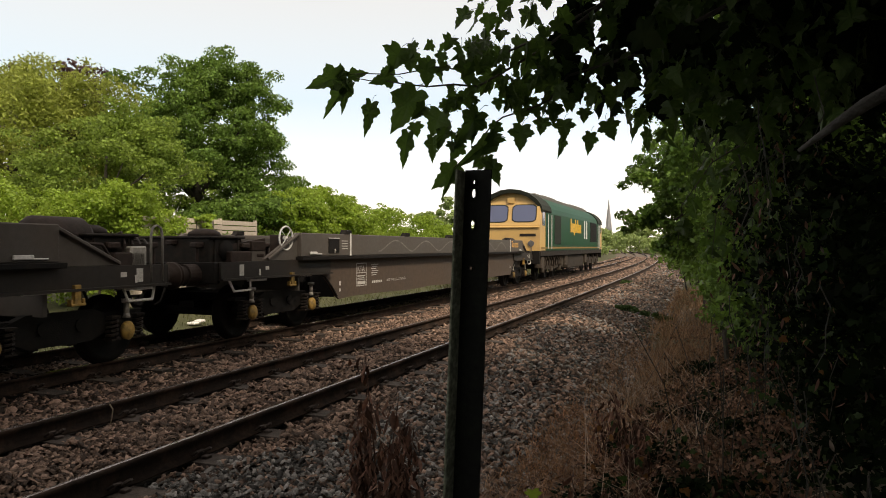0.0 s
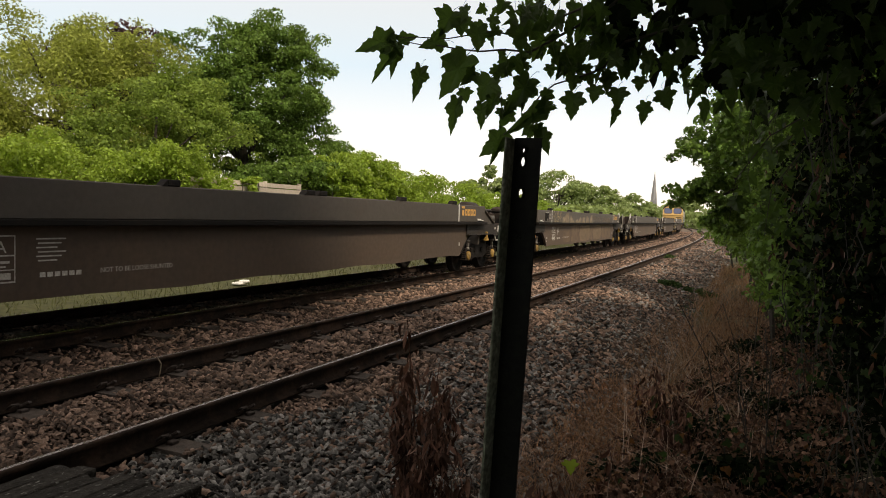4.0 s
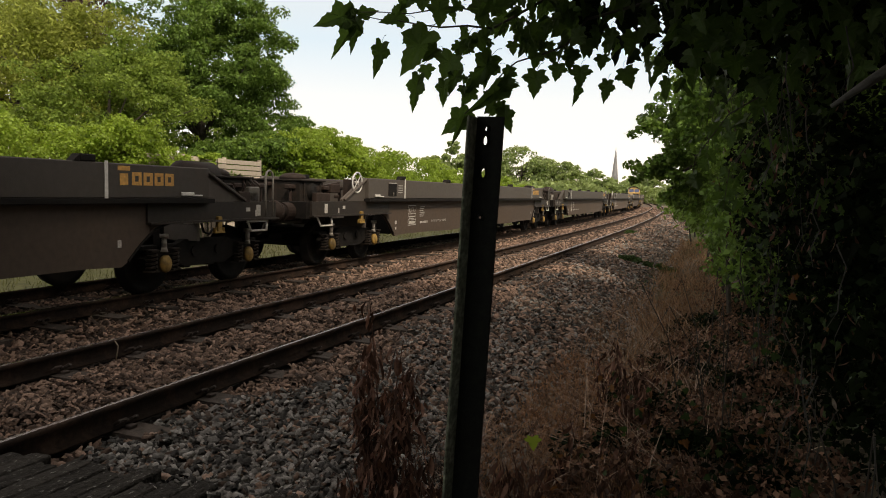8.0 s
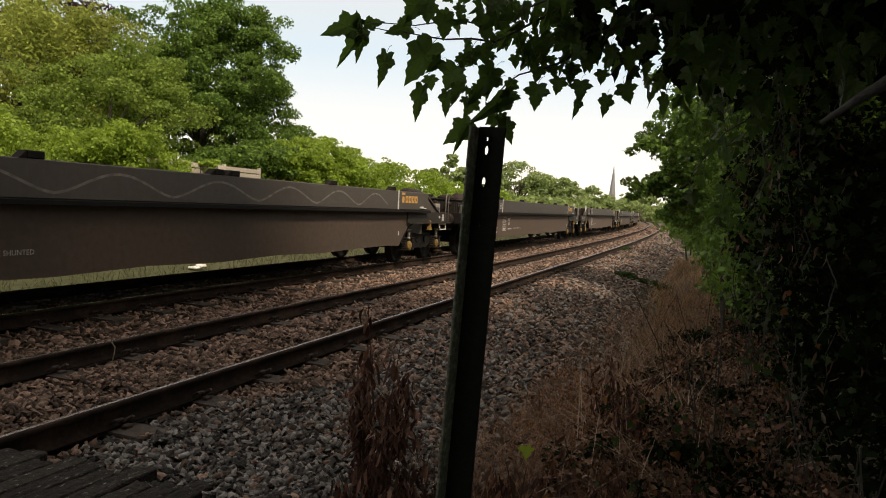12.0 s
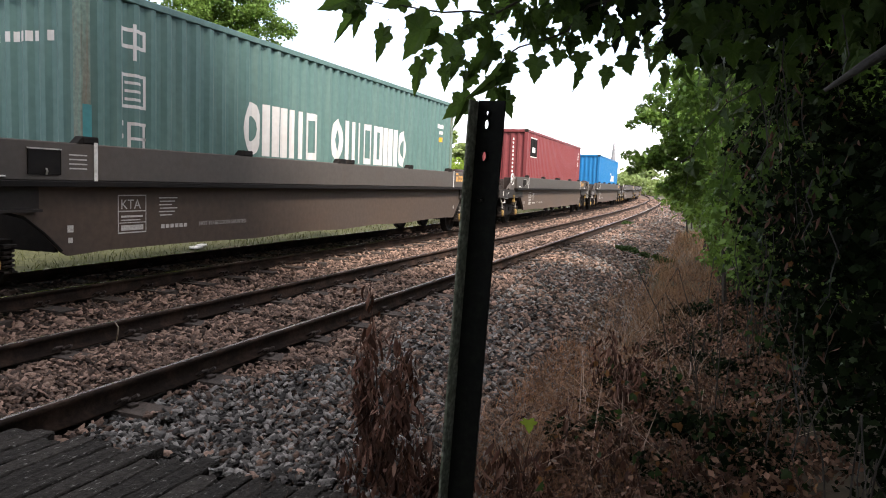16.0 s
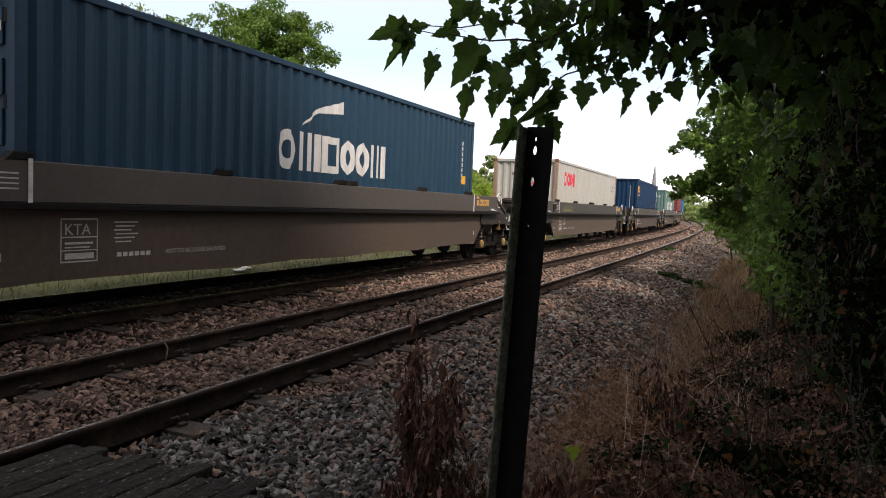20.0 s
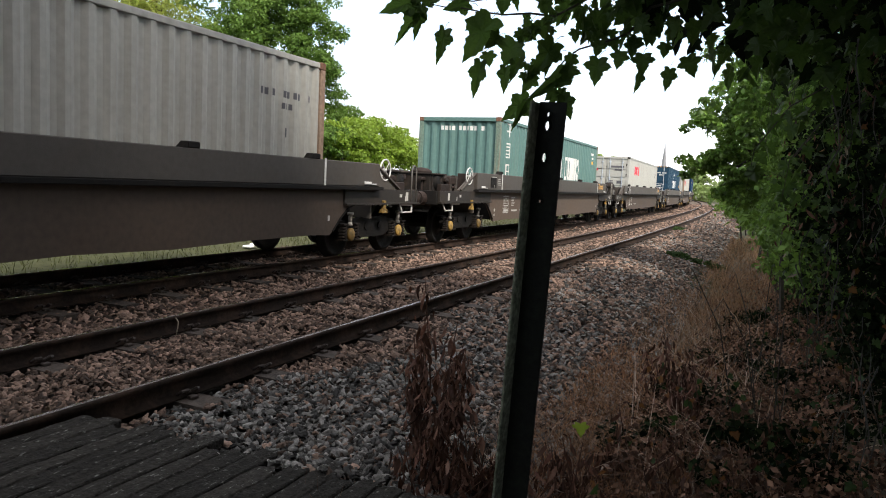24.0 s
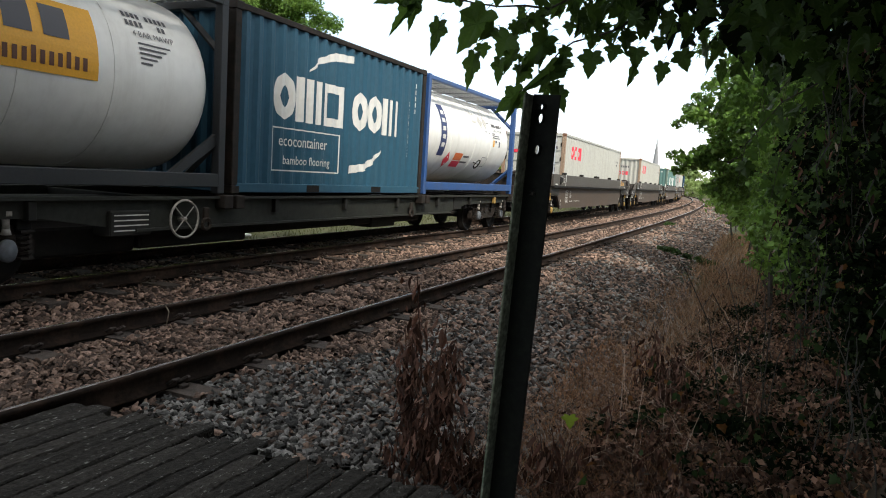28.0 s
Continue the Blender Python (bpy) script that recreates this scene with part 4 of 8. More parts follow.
def decal(parent, name, mat, x, strips, label=""):
    """Paint on a side at x(y): rows of (y0, y1, z0, z1)."""
    bm = bmesh.new()
    for row in strips:
        y0, y1, a0, b0, a1, b1 = corners(row)
        xs = (x(y0), x(y1)) if callable(x) else (x, x)
        vs = [bm.verts.new(p) for p in ((xs[0], y0, a0), (xs[1], y1, b0), (xs[1], y1, b1), (xs[0], y0, a1))]
        bm.faces.new(vs)
    bmesh.ops.remove_doubles(bm, verts=bm.verts[:], dist=0.0005)
    return part(name, bm, mat, parent, label)


def decals(parent, name, mat, x, strips, label=""):
    """Separate painted marks, one part each."""
    for s in strips:
        decal(parent, name, mat, x, [s], label)


def wheel_mesh():
    bm = bmesh.new()
    lathe(bm, ((0.10, -0.075), (WHEEL - 0.09, -0.04), (WHEEL - 0.07, -0.07), (WHEEL + 0.028, -0.07), (WHEEL + 0.026, -0.04), (WHEEL, -0.03), (WHEEL - 0.004, 0.065), (WHEEL - 0.07, 0.065), (WHEEL - 0.09, 0.02), (0.12, 0.05), (0.10, 0.09)), n=20)
    return mesh_of(bm, M["black"], True)


SHARED = {}


def shared(key, make):
    if key not in SHARED:
        SHARED[key] = make()
    return SHARED[key]


def spring_mesh():
    bm = bmesh.new()
    pts = [(0.068 * math.cos(i * 0.9), 0.068 * math.sin(i * 0.9), 0.26 * i / 35) for i in range(36)]
    tube(bm, pts, 0.018, 5)
    box(bm, -0.075, 0.075, -0.075, 0.075, -0.02, 0.0)
    box(bm, -0.075, 0.075, -0.075, 0.075, 0.26, 0.28)
    return mesh_of(bm, M["grime"])


def stub_mesh():
    """The pale capped damper stub over an axle box."""
    bm = rod(bmesh.new(), (0, 0, 0.0), (0, 0, 0.17), 0.035, n=10)
    rod(bm, (0, 0, 0.15), (0, 0, 0.2), 0.06, n=12)
    rod(bm, (0, 0, -0.04), (0, 0, 0.02), 0.05, 0.035, n=10)
    return mesh_of(bm, M["hoop"], True)


def cover_mesh():
    bm = bmesh.new()
    lathe(bm, ((0.072, 0.0), (0.074, 0.05), (0.06, 0.072), (0.0001, 0.08)), n=16)
    for v in bm.verts:
        v.co.z *= 1.6
        v.co.y *= 1.3
    return mesh_of(bm, M["yellow"], True)


def frame_mesh(heavy=False):
    """A bogie's cast side frame: an arched beam with a dropped middle, pedestals and openings."""
    bm = bmesh.new()
    top = 0.78 if heavy else 0.72
    if heavy:
        outline = ((-1.25, 0.50), (-1.05, 0.66), (-0.75, 0.70), (-0.45, top), (0.45, top), (0.75, 0.70), (1.05, 0.66), (1.25, 0.50), (1.25, 0.36), (1.05, 0.30), (0.80, 0.32), (0.62, 0.50), (0.40, 0.33), (-0.40, 0.33), (-0.62, 0.50), (-0.80, 0.32), (-1.05, 0.30), (-1.25, 0.36))
    else:
        outline = ((-1.20, 0.50), (-1.12, 0.60), (-0.72, 0.62), (-0.45, top), (0.45, top), (0.72, 0.62), (1.12, 0.60), (1.20, 0.50), (1.16, 0.44), (0.70, 0.46), (0.42, 0.34), (-0.42, 0.34), (-0.70, 0.46), (-1.16, 0.44))
    prism(bm, outline, -0.05, 0.05)
    for y in (-0.9, 0.9):
        box(bm, -0.09, 0.09, y - 0.13, y + 0.13, 0.30, 0.58, 0.02)
        box(bm, -0.05, 0.07, y - 0.03, y + 0.03, 0.58, 0.86)
        rod(bm, (0.03, y, 0.84), (0.03, y, 0.92), 0.055, n=8)
    for y in (-0.25, 0.25):
        rod(bm, (-0.06, y, 0.55), (0.075, y, 0.55), 0.075, n=10)
    box(bm, -0.12, 0.03, -1.22, 1.22, 0.62, 0.665)
    return mesh_of(bm, M["grime"] if heavy else M["black"])


def build_bogie(parent, y, name="bogie", heavy=False, covers=True, cover_mat=None):
    """Side frames, four wheels on two axles, coil springs and yellow axle-end covers."""
    b = part(name, boxes([(-0.85, 0.85, -0.14, 0.14, 0.42, 0.66), (-0.15, 0.15, -1.1, 1.1, 0.48, 0.58), (-0.95, 0.95, -0.32, -0.2, 0.30, 0.36), (-0.95, 0.95, 0.2, 0.32, 0.30, 0.36)]), M["black"], parent)
    b.location = (0, y, 0)
    for side in (-1, 1):
        f = part("side_frame", shared(("frame", heavy), lambda: frame_mesh(heavy)), None, b)
        f.matrix_local = pose(side * 1.02, 0, 0, 0, 0, 0 if side > 0 else 180)
    for a in (-0.9, 0.9):
        part("axle", rod(bmesh.new(), (-0.98, a, WHEEL), (0.98, a, WHEEL), 0.075), M["black"], b, smooth=True)
        for side in (-1, 1):
            w = part("wheel", shared("wheel", wheel_mesh), None, b)
            w.matrix_local = pose(side * (GAUGE / 2 + 0.0), a, WHEEL, 0, 0, 0 if side > 0 else 180)
            if side > 0:
                for off in (-0.2, 0.2):
                    s = part("spring", shared("spring", spring_mesh), None, b)
                    s.location = (side * 1.1, a + off, 0.34)
                d = part("damper_stub", shared("stub", stub_mesh), None, b)
                d.location = (side * 1.13, a, 0.62)
            if covers:
                c = part("axle_cover", shared(("cover", heavy), cover_mesh if not heavy else lambda: grey_cover()), None, b)
                c.matrix_local = pose(side * 1.12, a, WHEEL, 0, 0, 0 if side > 0 else 180)
    return b


def grey_cover():
    me = cover_mesh()
    me.materials.clear()
    me.materials.append(M["cap_grey"])
    return me


def handwheel(parent, x, y, z, r=0.2, mat=None):
    bm = ring(bmesh.new(), (x, y, z), (1, 0, 0), r, 0.016)
    for i in range(4):
        a = math.pi / 4 + math.pi / 2 * i
        rod(bm, (x, y, z), (x + 0.0, y + r * math.cos(a), z + r * math.sin(a)), 0.008, n=5)
    rod(bm, (x - 0.14, y, z), (x + 0.02, y, z), 0.03, n=8)
    return part("handwheel", bm, mat or M["white_paint"], parent, "pale painted handbrake wheel", smooth=True)


def buffer_gear(parent, y_end, way):
    """Two sprung buffers and a draw hook with a screw coupling."""
    for x in (-0.87, 0.87):
        bm = rod(bmesh.new(), (x, y_end, 1.06), (x, y_end + way * 0.32, 1.06), 0.16, n=18)
        box(bm, x - 0.2, x + 0.2, y_end - 0.03, y_end + 0.03, 0.88, 1.24, 0.01)
        b = part("buffer", bm, M["gear"], parent)
        part("buffer_head", lathe(bmesh.new(), ((0.13, 0.30), (0.13, 0.47), (0.19, 0.49), (0.20, 0.52), (0.0001, 0.53)) if way > 0 else ((0.13, -0.30), (0.13, -0.47), (0.19, -0.49), (0.20, -0.52), (0.0001, -0.53)), (x, y_end, 1.06), 20, "y"), M["gear"], b, smooth=True)
    bm = boxes([(-0.05, 0.05, min(y_end, y_end + way * 0.4), max(y_end, y_end + way * 0.4), 1.0, 1.12)], 0.012)
    ring(bm, (0, y_end + way * 0.42, 0.96), (1, 0, 0), 0.10, 0.025, 16, 6)
    part("draw_hook", bm, M["grime"], parent)
    for x in (-0.4, 0.42):
        part("brake_hose", tube(bmesh.new(), [(x, y_end, 0.95), (x, y_end + way * 0.15, 0.9), (x, y_end + way * 0.26, 0.66), (x, y_end + way * 0.4, 0.62), (x, y_end + way * 0.5, 0.72)], 0.022), M["black"], parent, smooth=True)


def platform(parent, way, wheel_end):
    """One end of a pocket wagon: the raised floor over the bogie with its gear. way: +1 ahead, -1 behind."""
    end = FRONT if way > 0 else REAR
    y0, y1 = sorted((way * (HALF + 1.75), way * end))
    deck = boxes([(-1.24, 1.24, y0, y1, 1.17, 1.2), (-0.5, 0.5, y0, y1, 0.95, 1.18), (-1.24, 1.24, way * end - 0.09, way * end + 0.05, 0.93, 1.24)], 0.008)
    part("end_platform", deck, M["black"], parent)
    for side in (-1, 1):
        x = side * 1.24
        a = way * (HALF + 0.7)
        sill = bmesh.new()
        prism(sill, ((a, 1.0), (way * (end - 0.02), 0.98), (way * (end - 0.02), 1.24), (a, 1.25)), x - 0.045, x + 0.045)
        box(sill, x - 0.10, x + 0.10, min(a, way * end), max(a, way * end), 0.965, 0.995)
        part("sill", sill, M["sill"], parent)
        br = bmesh.new()
        prism(br, ((way * (HALF + 1.72), 1.25), (way * (HALF + 1.72), 1.72), (way * (HALF + 1.80), 1.72), (way * (HALF + 2.75), 1.28), (way * (HALF + 2.75), 1.25)), x - 0.02 * side - 0.03, x - 0.02 * side + 0.03)
        rod(br, (x + 0.03 * side, way * (HALF + 1.78), 1.70), (x + 0.03 * side, way * (HALF + 2.7), 1.27), 0.028, n=6)
        part("gusset", br, M["wagon"], parent)
    part("bulkhead", boxes([(-1.22, 1.22, min(way * (HALF + 1.68), way * (HALF + 1.74)), max(way * (HALF + 1.68), way * (HALF + 1.74)), 0.7, 1.62)]), M["wagon"], parent)
    # gear on the platform
    y = way * (HALF + 2.9)
    gear = boxes([(-0.9, 1.0, y - 0.10, y + 0.10, 1.45, 1.53), (-0.9, -0.8, y - 0.9, y + 0.9, 1.2, 1.5), (0.7, 0.82, y - 1.0, y + 0.95, 1.46, 1.54), (0.2, 0.32, y - 0.95, y + 0.95, 1.50, 1.58), (-0.5, 0.1, y - 0.35, y + 0.5, 1.2, 1.42), (0.5, 1.05, y + way * 0.2 - 0.25, y + way * 0.2 + 0.25, 1.22, 1.40)], 0.015)
    for i in range(4):
        rod(gear, (0.76, y - 0.9 + 0.6 * i, 1.2), (0.76, y - 0.9 + 0.6 * i, 1.5), 0.03, n=6)
    part("brake_frame", gear, M["gear"], parent)
    ya, yb = sorted((way * (end - 1.0), way * (end - 0.2)))
    case = boxes([(-0.9, 0.92, ya, yb, 1.2, 1.60), (-0.95, 0.97, ya - 0.03, yb + 0.03, 1.60, 1.64), (0.92, 0.945, ya + 0.1, ya + 0.14, 1.22, 1.6), (0.92, 0.945, yb - 0.14, yb - 0.1, 1.22, 1.6)], 0.012)
    part("equipment_case", case, M["grime"], parent, "dark grimy equipment case")
    part("case_dome", lathe(bmesh.new(), ((0.26, 0.0), (0.24, 0.06), (0.15, 0.11), (0.0001, 0.125)), (0.5, (ya + yb) / 2, 1.64), 20, "z"), M["gear"], parent, smooth=True)
    if wheel_end:
        handwheel(parent, 1.25, way * (HALF + 2.15), 1.62)
        bm = boxes([(0.95, 1.2, way * (HALF + 2.15) - 0.05, way * (HALF + 2.15) + 0.05, 1.2, 1.68)], 0.01)
        prism(bm, ((way * (HALF + 2.3), 1.62), (way * (HALF + 3.3), 1.50), (way * (HALF + 3.3), 1.42), (way * (HALF + 2.3), 1.5)), 0.85, 0.93)
        part("brake_stand", bm, M["gear"], parent)
        ya, yb = sorted((way * (HALF + 2.35), way * (end - 1.2)))
        part("brake_beam", boxes([(0.72, 0.98, ya, yb, 1.40, 1.57), (-0.8, 0.7, ya, yb, 1.2, 1.38), (0.98, 1.02, ya + 0.1, yb - 0.1, 1.30, 1.36)], 0.012), M["gear"], parent, "rust-brown brake beam")
        part("brake_cylinder", rod(bmesh.new(), (0.3, way * (HALF + 3.35), 1.42), (0.95, way * (HALF + 3.35), 1.42), 0.16, n=16), M["black"], parent, smooth=True)
    else:
        part("air_reservoir", lathe(bmesh.new(), ((0.0001, -0.46), (0.17, -0.42), (0.24, -0.32), (0.24, 0.32), (0.17, 0.42), (0.0001, 0.46)), (0.62, way * (HALF + 2.35), 1.60), 20, "y"), M["gear"], parent, "rust-brown cylindrical air tank", smooth=True)
        for k in range(4):
            yy = way * (HALF + 3.0 + 0.13 * k)
            part("pipe", tube(bmesh.new(), [(0.95, yy, 1.24), (1.0, yy + way * 0.06, 1.5), (0.8, yy + way * 0.2, 1.66 - 0.03 * k), (0.4, yy + way * 0.25, 1.55)], 0.018, 6), M["gear"], parent)
        part("pipe", tube(bmesh.new(), [(1.1, way * (HALF + 2.0), 1.3), (1.12, way * (HALF + 2.3), 1.52), (1.1, way * (HALF + 2.6), 1.5), (1.08, way * (HALF + 2.8), 1.27)], 0.02, 6), M["gear"], parent)
        part("valve_box", box(bmesh.new(), 0.85, 1.05, way * (HALF + 3.25) - 0.14, way * (HALF + 3.25) + 0.14, 1.2, 1.48, 0.02), M["hoop"], parent)
    # hooped handrail, steps, coupler lever, yellow lifting bracket
    yl = way * (end - 0.2)
    for side in (-1, 1) if way > 0 else ():
        part("handrail", tube(bmesh.new(), [(side * 1.28, yl - 0.10, 1.02), (side * 1.28, yl - 0.10, 1.62), (side * 1.28, yl - 0.07, 1.72), (side * 1.28, yl, 1.75), (side * 1.28, yl + 0.07, 1.72), (side * 1.28, yl + 0.10, 1.62), (side * 1.28, yl + 0.10, 1.02)], 0.017), M["hoop"], parent, "worn hooped handrail", smooth=True)
    step = tube(bmesh.new(), [(1.26, yl - 0.55 * way, 0.98), (1.3, yl - 0.5 * way, 0.80), (1.3, yl - 0.1 * way, 0.80), (1.26, yl - 0.02 * way, 0.98)], 0.018)
    part("step", step, M["grey_mark"], parent, "pale bent-bar step")
    bm = boxes([(1.27, 1.33, way * (HALF + 2.05) - 0.045, way * (HALF + 2.05) + 0.045, 0.82, 1.04), (1.26, 1.34, way * (HALF + 2.05) - 0.10, way * (HALF + 2.05) + 0.10, 0.80, 0.83), (1.27, 1.33, way * (HALF + 2.05) - 0.10, way * (HALF + 2.05) - 0.07, 0.80, 0.88), (1.27, 1.33, way * (HALF + 2.05) + 0.07, way * (HALF + 2.05) + 0.10, 0.80, 0.88)], 0.006)
    part("lifting_bracket", bm, M["yellow"], parent, "yellow lifting bracket")
    for one in ((1.24, 1.29, way * (HALF + 1.55) - 0.16, way * (HALF + 1.55) + 0.16, 0.955, 0.975), (1.24, 1.30, way * (HALF + 3.0) - 0.22, way * (HALF + 3.0) + 0.22, 0.93, 0.965)):
        part("grab_bar", boxes([one]), M["grey_mark"], parent, "pale grab bar")
    decals(parent, "sill_stencil", M["grey_mark"], 1.29, [(way * (end - 0.5) - 0.055, way * (end - 0.5) + 0.055, 1.03, 1.20), (way * (HALF + 2.75) - 0.05, way * (HALF + 2.75) + 0.05, 1.1, 1.16), (way * (HALF + 2.95) - 0.02, way * (HALF + 2.95) + 0.02, 1.02, 1.12)])
    buffer_gear(parent, way * end, way)


def guide_mesh():
    bm = box(bmesh.new(), -0.06, 0.06, -0.11, 0.11, 0.0, 0.085, 0.012)
    prism(bm, ((-0.11, 0.0), (-0.2, 0.0), (-0.11, 0.085)), -0.06, 0.06)
    return mesh_of(bm, M["black"])


def pocket_wagon(flipped):
    """A low pocket wagon for one long container, with bogies under raised ends."""
    w = thing("pocket_wagon", "long grey-brown steel pocket wagon with grimy low sides", "railway wagon", "wagons of the train")
    for side in (-1, 1):
        x0, x1 = (1.24, 1.335) if side > 0 else (-1.335, -1.24)
        up = boxes([(x0, x1, -HALF - 1.8, HALF + 1.8, 1.30, 1.72)], 0.012)
        p = part("upper_side", up, M["wagon"], w)
        fl = boxes([(side * 1.20 - 0.03, side * 1.37 + 0.03, -HALF - 1.85, HALF + 1.85, 1.235, 1.298)] if side > 0 else [(-1.40, -1.17, -HALF - 1.85, HALF + 1.85, 1.235, 1.298)], 0.006)
        part("flange", fl, M["black"], w)
        low = bmesh.new()
        a = HALF + 0.5
        outline = [(-a + 0.12, 0.50), (-a + 0.2, 0.455), (-a + 0.75, 0.48)]
        for k in range(7):
            yk = -a + 2.2 + k * (2 * a - 4.4) / 6
            outline += [(yk, 0.475 if k % 2 == 0 else 0.44)]
        outline += [(a - 0.75, 0.48), (a - 0.2, 0.455), (a - 0.12, 0.50), (a + 0.10, 0.72), (a + 0.34, 0.90), (a + 0.66, 0.985), (a + 1.3, 1.0), (a + 1.3, 1.24), (-a - 1.3, 1.24), (-a - 1.3, 1.0), (-a - 0.66, 0.985), (-a - 0.34, 0.90), (-a - 0.10, 0.72)]
        xl = 1.20 if side > 0 else -1.25
        prism(low, outline, xl, xl + 0.05)
        part("lower_side", low, M["wagon_low"], w)
        for way in (-1, 1):
            pts = [(side * 1.255, way * (a - 0.1), 0.52), (side * 1.255, way * (a + 0.12), 0.73), (side * 1.255, way * (a + 0.36), 0.905), (side * 1.255, way * (a + 0.67), 0.985), (side * 1.255, way * (a + 1.25), 1.0)]
            part("arch_rim", tube(bmesh.new(), pts, 0.018, 5), M["black"], w)
        for y in (-HALF, HALF):
            x = side * 1.337
            part("stripe", boxes([(min(x, x + side * 0.006), max(x, x + side * 0.006), y - 0.025, y + 0.025, 1.30, 1.74)]), M["white_paint"], w, "white upright stripe")
        for y in (-HALF - 0.06, -3.15, -0.2, 0.16, 3.1, HALF - 0.25):
            g = part("container_guide", shared("guide", guide_mesh), None, w)
            g.matrix_local = pose(side * 1.28, y, 1.718)
    part("pocket_floor", boxes([(-1.22, 1.22, -HALF - 0.3, HALF + 0.3, 0.56, 0.62), (-0.4, 0.4, -HALF, HALF, 0.42, 0.56)]), M["black"], w)
    for way in (-1, 1):
        platform(w, way, (way < 0) != flipped)
        build_bogie(w, way * (HALF + 2.05))
        y = way * (HALF + 0.42)
        part("pocket_end", boxes([(-1.2, 1.2, y - 0.02, y + 0.02, 0.5, 1.235)]), M["black"], w)
    # tail-lamp recess as a raised plate, its shade painted black; plates and stencils on the side that is seen
    r = boxes([(1.337, 1.345, -HALF - 0.87, -HALF - 0.47, 1.36, 1.64)], 0.01)
    part("lamp_recess", r, M["black"], w, "dark recessed lamp box")
    part("recess_edge", boxes([(1.345, 1.352, -HALF - 0.88, -HALF - 0.46, 1.63, 1.645)]), M["grey_mark"], w)
    part("recess_latch", tube(bmesh.new(), [(1.352, -HALF - 0.66, 1.43), (1.37, -HALF - 0.66, 1.40), (1.352, -HALF - 0.66, 1.36)], 0.012, 5), M["hoop"], w)
    for y in (-HALF - 1.42, HALF + 1.35):
        part("release_lever", boxes([(1.338, 1.365, y - 0.12, y + 0.12, 1.335, 1.385), (1.338, 1.36, y + 0.1, y + 0.3, 1.33, 1.35)], 0.008), M["white_paint"], w, "pale release lever")
    y = -HALF + 0.40
    lines = [(y, y + 0.46, 1.125, 1.14), (y, y + 0.46, 0.665, 0.68), (y, y + 0.012, 0.665, 1.14), (y + 0.448, y + 0.46, 0.665, 1.14), (y, y + 0.46, 0.93, 0.945), (y, y + 0.46, 0.79, 0.80), (y + 0.05, y + 0.4, 0.86, 0.885), (y + 0.05, y + 0.36, 0.82, 0.835)]
    decal(w, "data_panel", M["grey_mark"], 1.254, lines, "outlined grey data panel")
    decal(w, "serial_bar", M["grey_mark"], 1.254, [(y + 0.05, y + 0.41, 0.70, 0.765)])
    decals(w, "data_line", M["grey_mark"], 1.254, [(y + 0.68 + 0.02 * (k % 2), y + 1.02 - 0.05 * (k % 3), 1.09 - 0.045 * k, 1.105 - 0.045 * k) for k in range(6)], "small line of stencilling")
    decals(w, "load_line", M["grey_mark"], 1.339, [(-HALF - 0.36, -HALF - 0.12, 1.58 - 0.05 * k, 1.595 - 0.05 * k) for k in range(4)])
    for words, size, yy, zz in (("KTA", 0.17, y + 0.04, 0.965), ("NOT TO BE LOOSE SHUNTED", 0.08, y + 1.45, 0.705)):
        t = part("stencil", shared((words, size), lambda: text_mesh(words, size, M["grey_mark"])), None, w, "grey stencilled words")
        t.location = (1.256, yy, zz)
    decals(w, "curve_stencil", M["grey_mark"], 1.254, [(y + 0.72 + 0.085 * k, y + 0.785 + 0.085 * k, 0.70, 0.75) for k in range(6)])
    decals(w, "tow_mark", M["grey_mark"], 1.254, [(-HALF - 0.32, -HALF - 0.24, 0.72, 0.80), (-HALF - 0.31, -HALF - 0.25, 0.60, 0.66), (HALF + 0.24, HALF + 0.30, 0.70, 0.79)])
    return w


def maker_mark(w):
    """Faded amber blocks beside the front stripe."""
    decal(w, "maker_mark", M["maker"], 1.339, [(HALF + 0.17, HALF + 0.36, 1.635, 1.69), (HALF + 0.2, HALF + 0.33, 1.46, 1.6)], "faded amber maker's mark")
    for k in range(4):
        y0 = HALF + 0.39 + 0.185 * k
        decal(w, "maker_mark", M["maker"], 1.339, [(y0, y0 + 0.05, 1.46, 1.62), (y0 + 0.05, y0 + 0.105, 1.46, 1.505), (y0 + 0.105, y0 + 0.155, 1.46, 1.62)] + [(y0 + 0.05, y0 + 0.105, 1.575, 1.62)])


# ---- containers ----
CW, CL, SHORT = 1.23, 12.19, 6.06
PITCH = 0.279


def wave(u):
    """Depth of the pressed steel wall at u metres along it."""
    f = (u / PITCH) % 1.0
    return 0.0 if f < 0.26 else (f - 0.26) / 0.24 * 0.042 if f < 0.50 else 0.042 if f < 0.76 else (1 - f) / 0.24 * 0.042


def wave_nodes(a, b):
    k0, out = math.floor(a / PITCH) - 1, []
    while k0 * PITCH < b:
        out += [k0 * PITCH + q * PITCH for q in (0.0, 0.26, 0.50, 0.76)]
        k0 += 1
    return [a] + [u for u in out if a + 1e-4 < u < b - 1e-4] + [b]


def pressed_wall(bm, a, b, z0, z1, put):
    """A pressed wall between a and b; put(u, depth, z) gives its places."""
    last = None
    for u in wave_nodes(a, b):
        pair = [bm.verts.new(put(u, wave(u), z)) for z in (z0, z1)]
        if last:
            bm.faces.new((last[0], pair[0], pair[1], last[1]))
        last = pair
    return bm


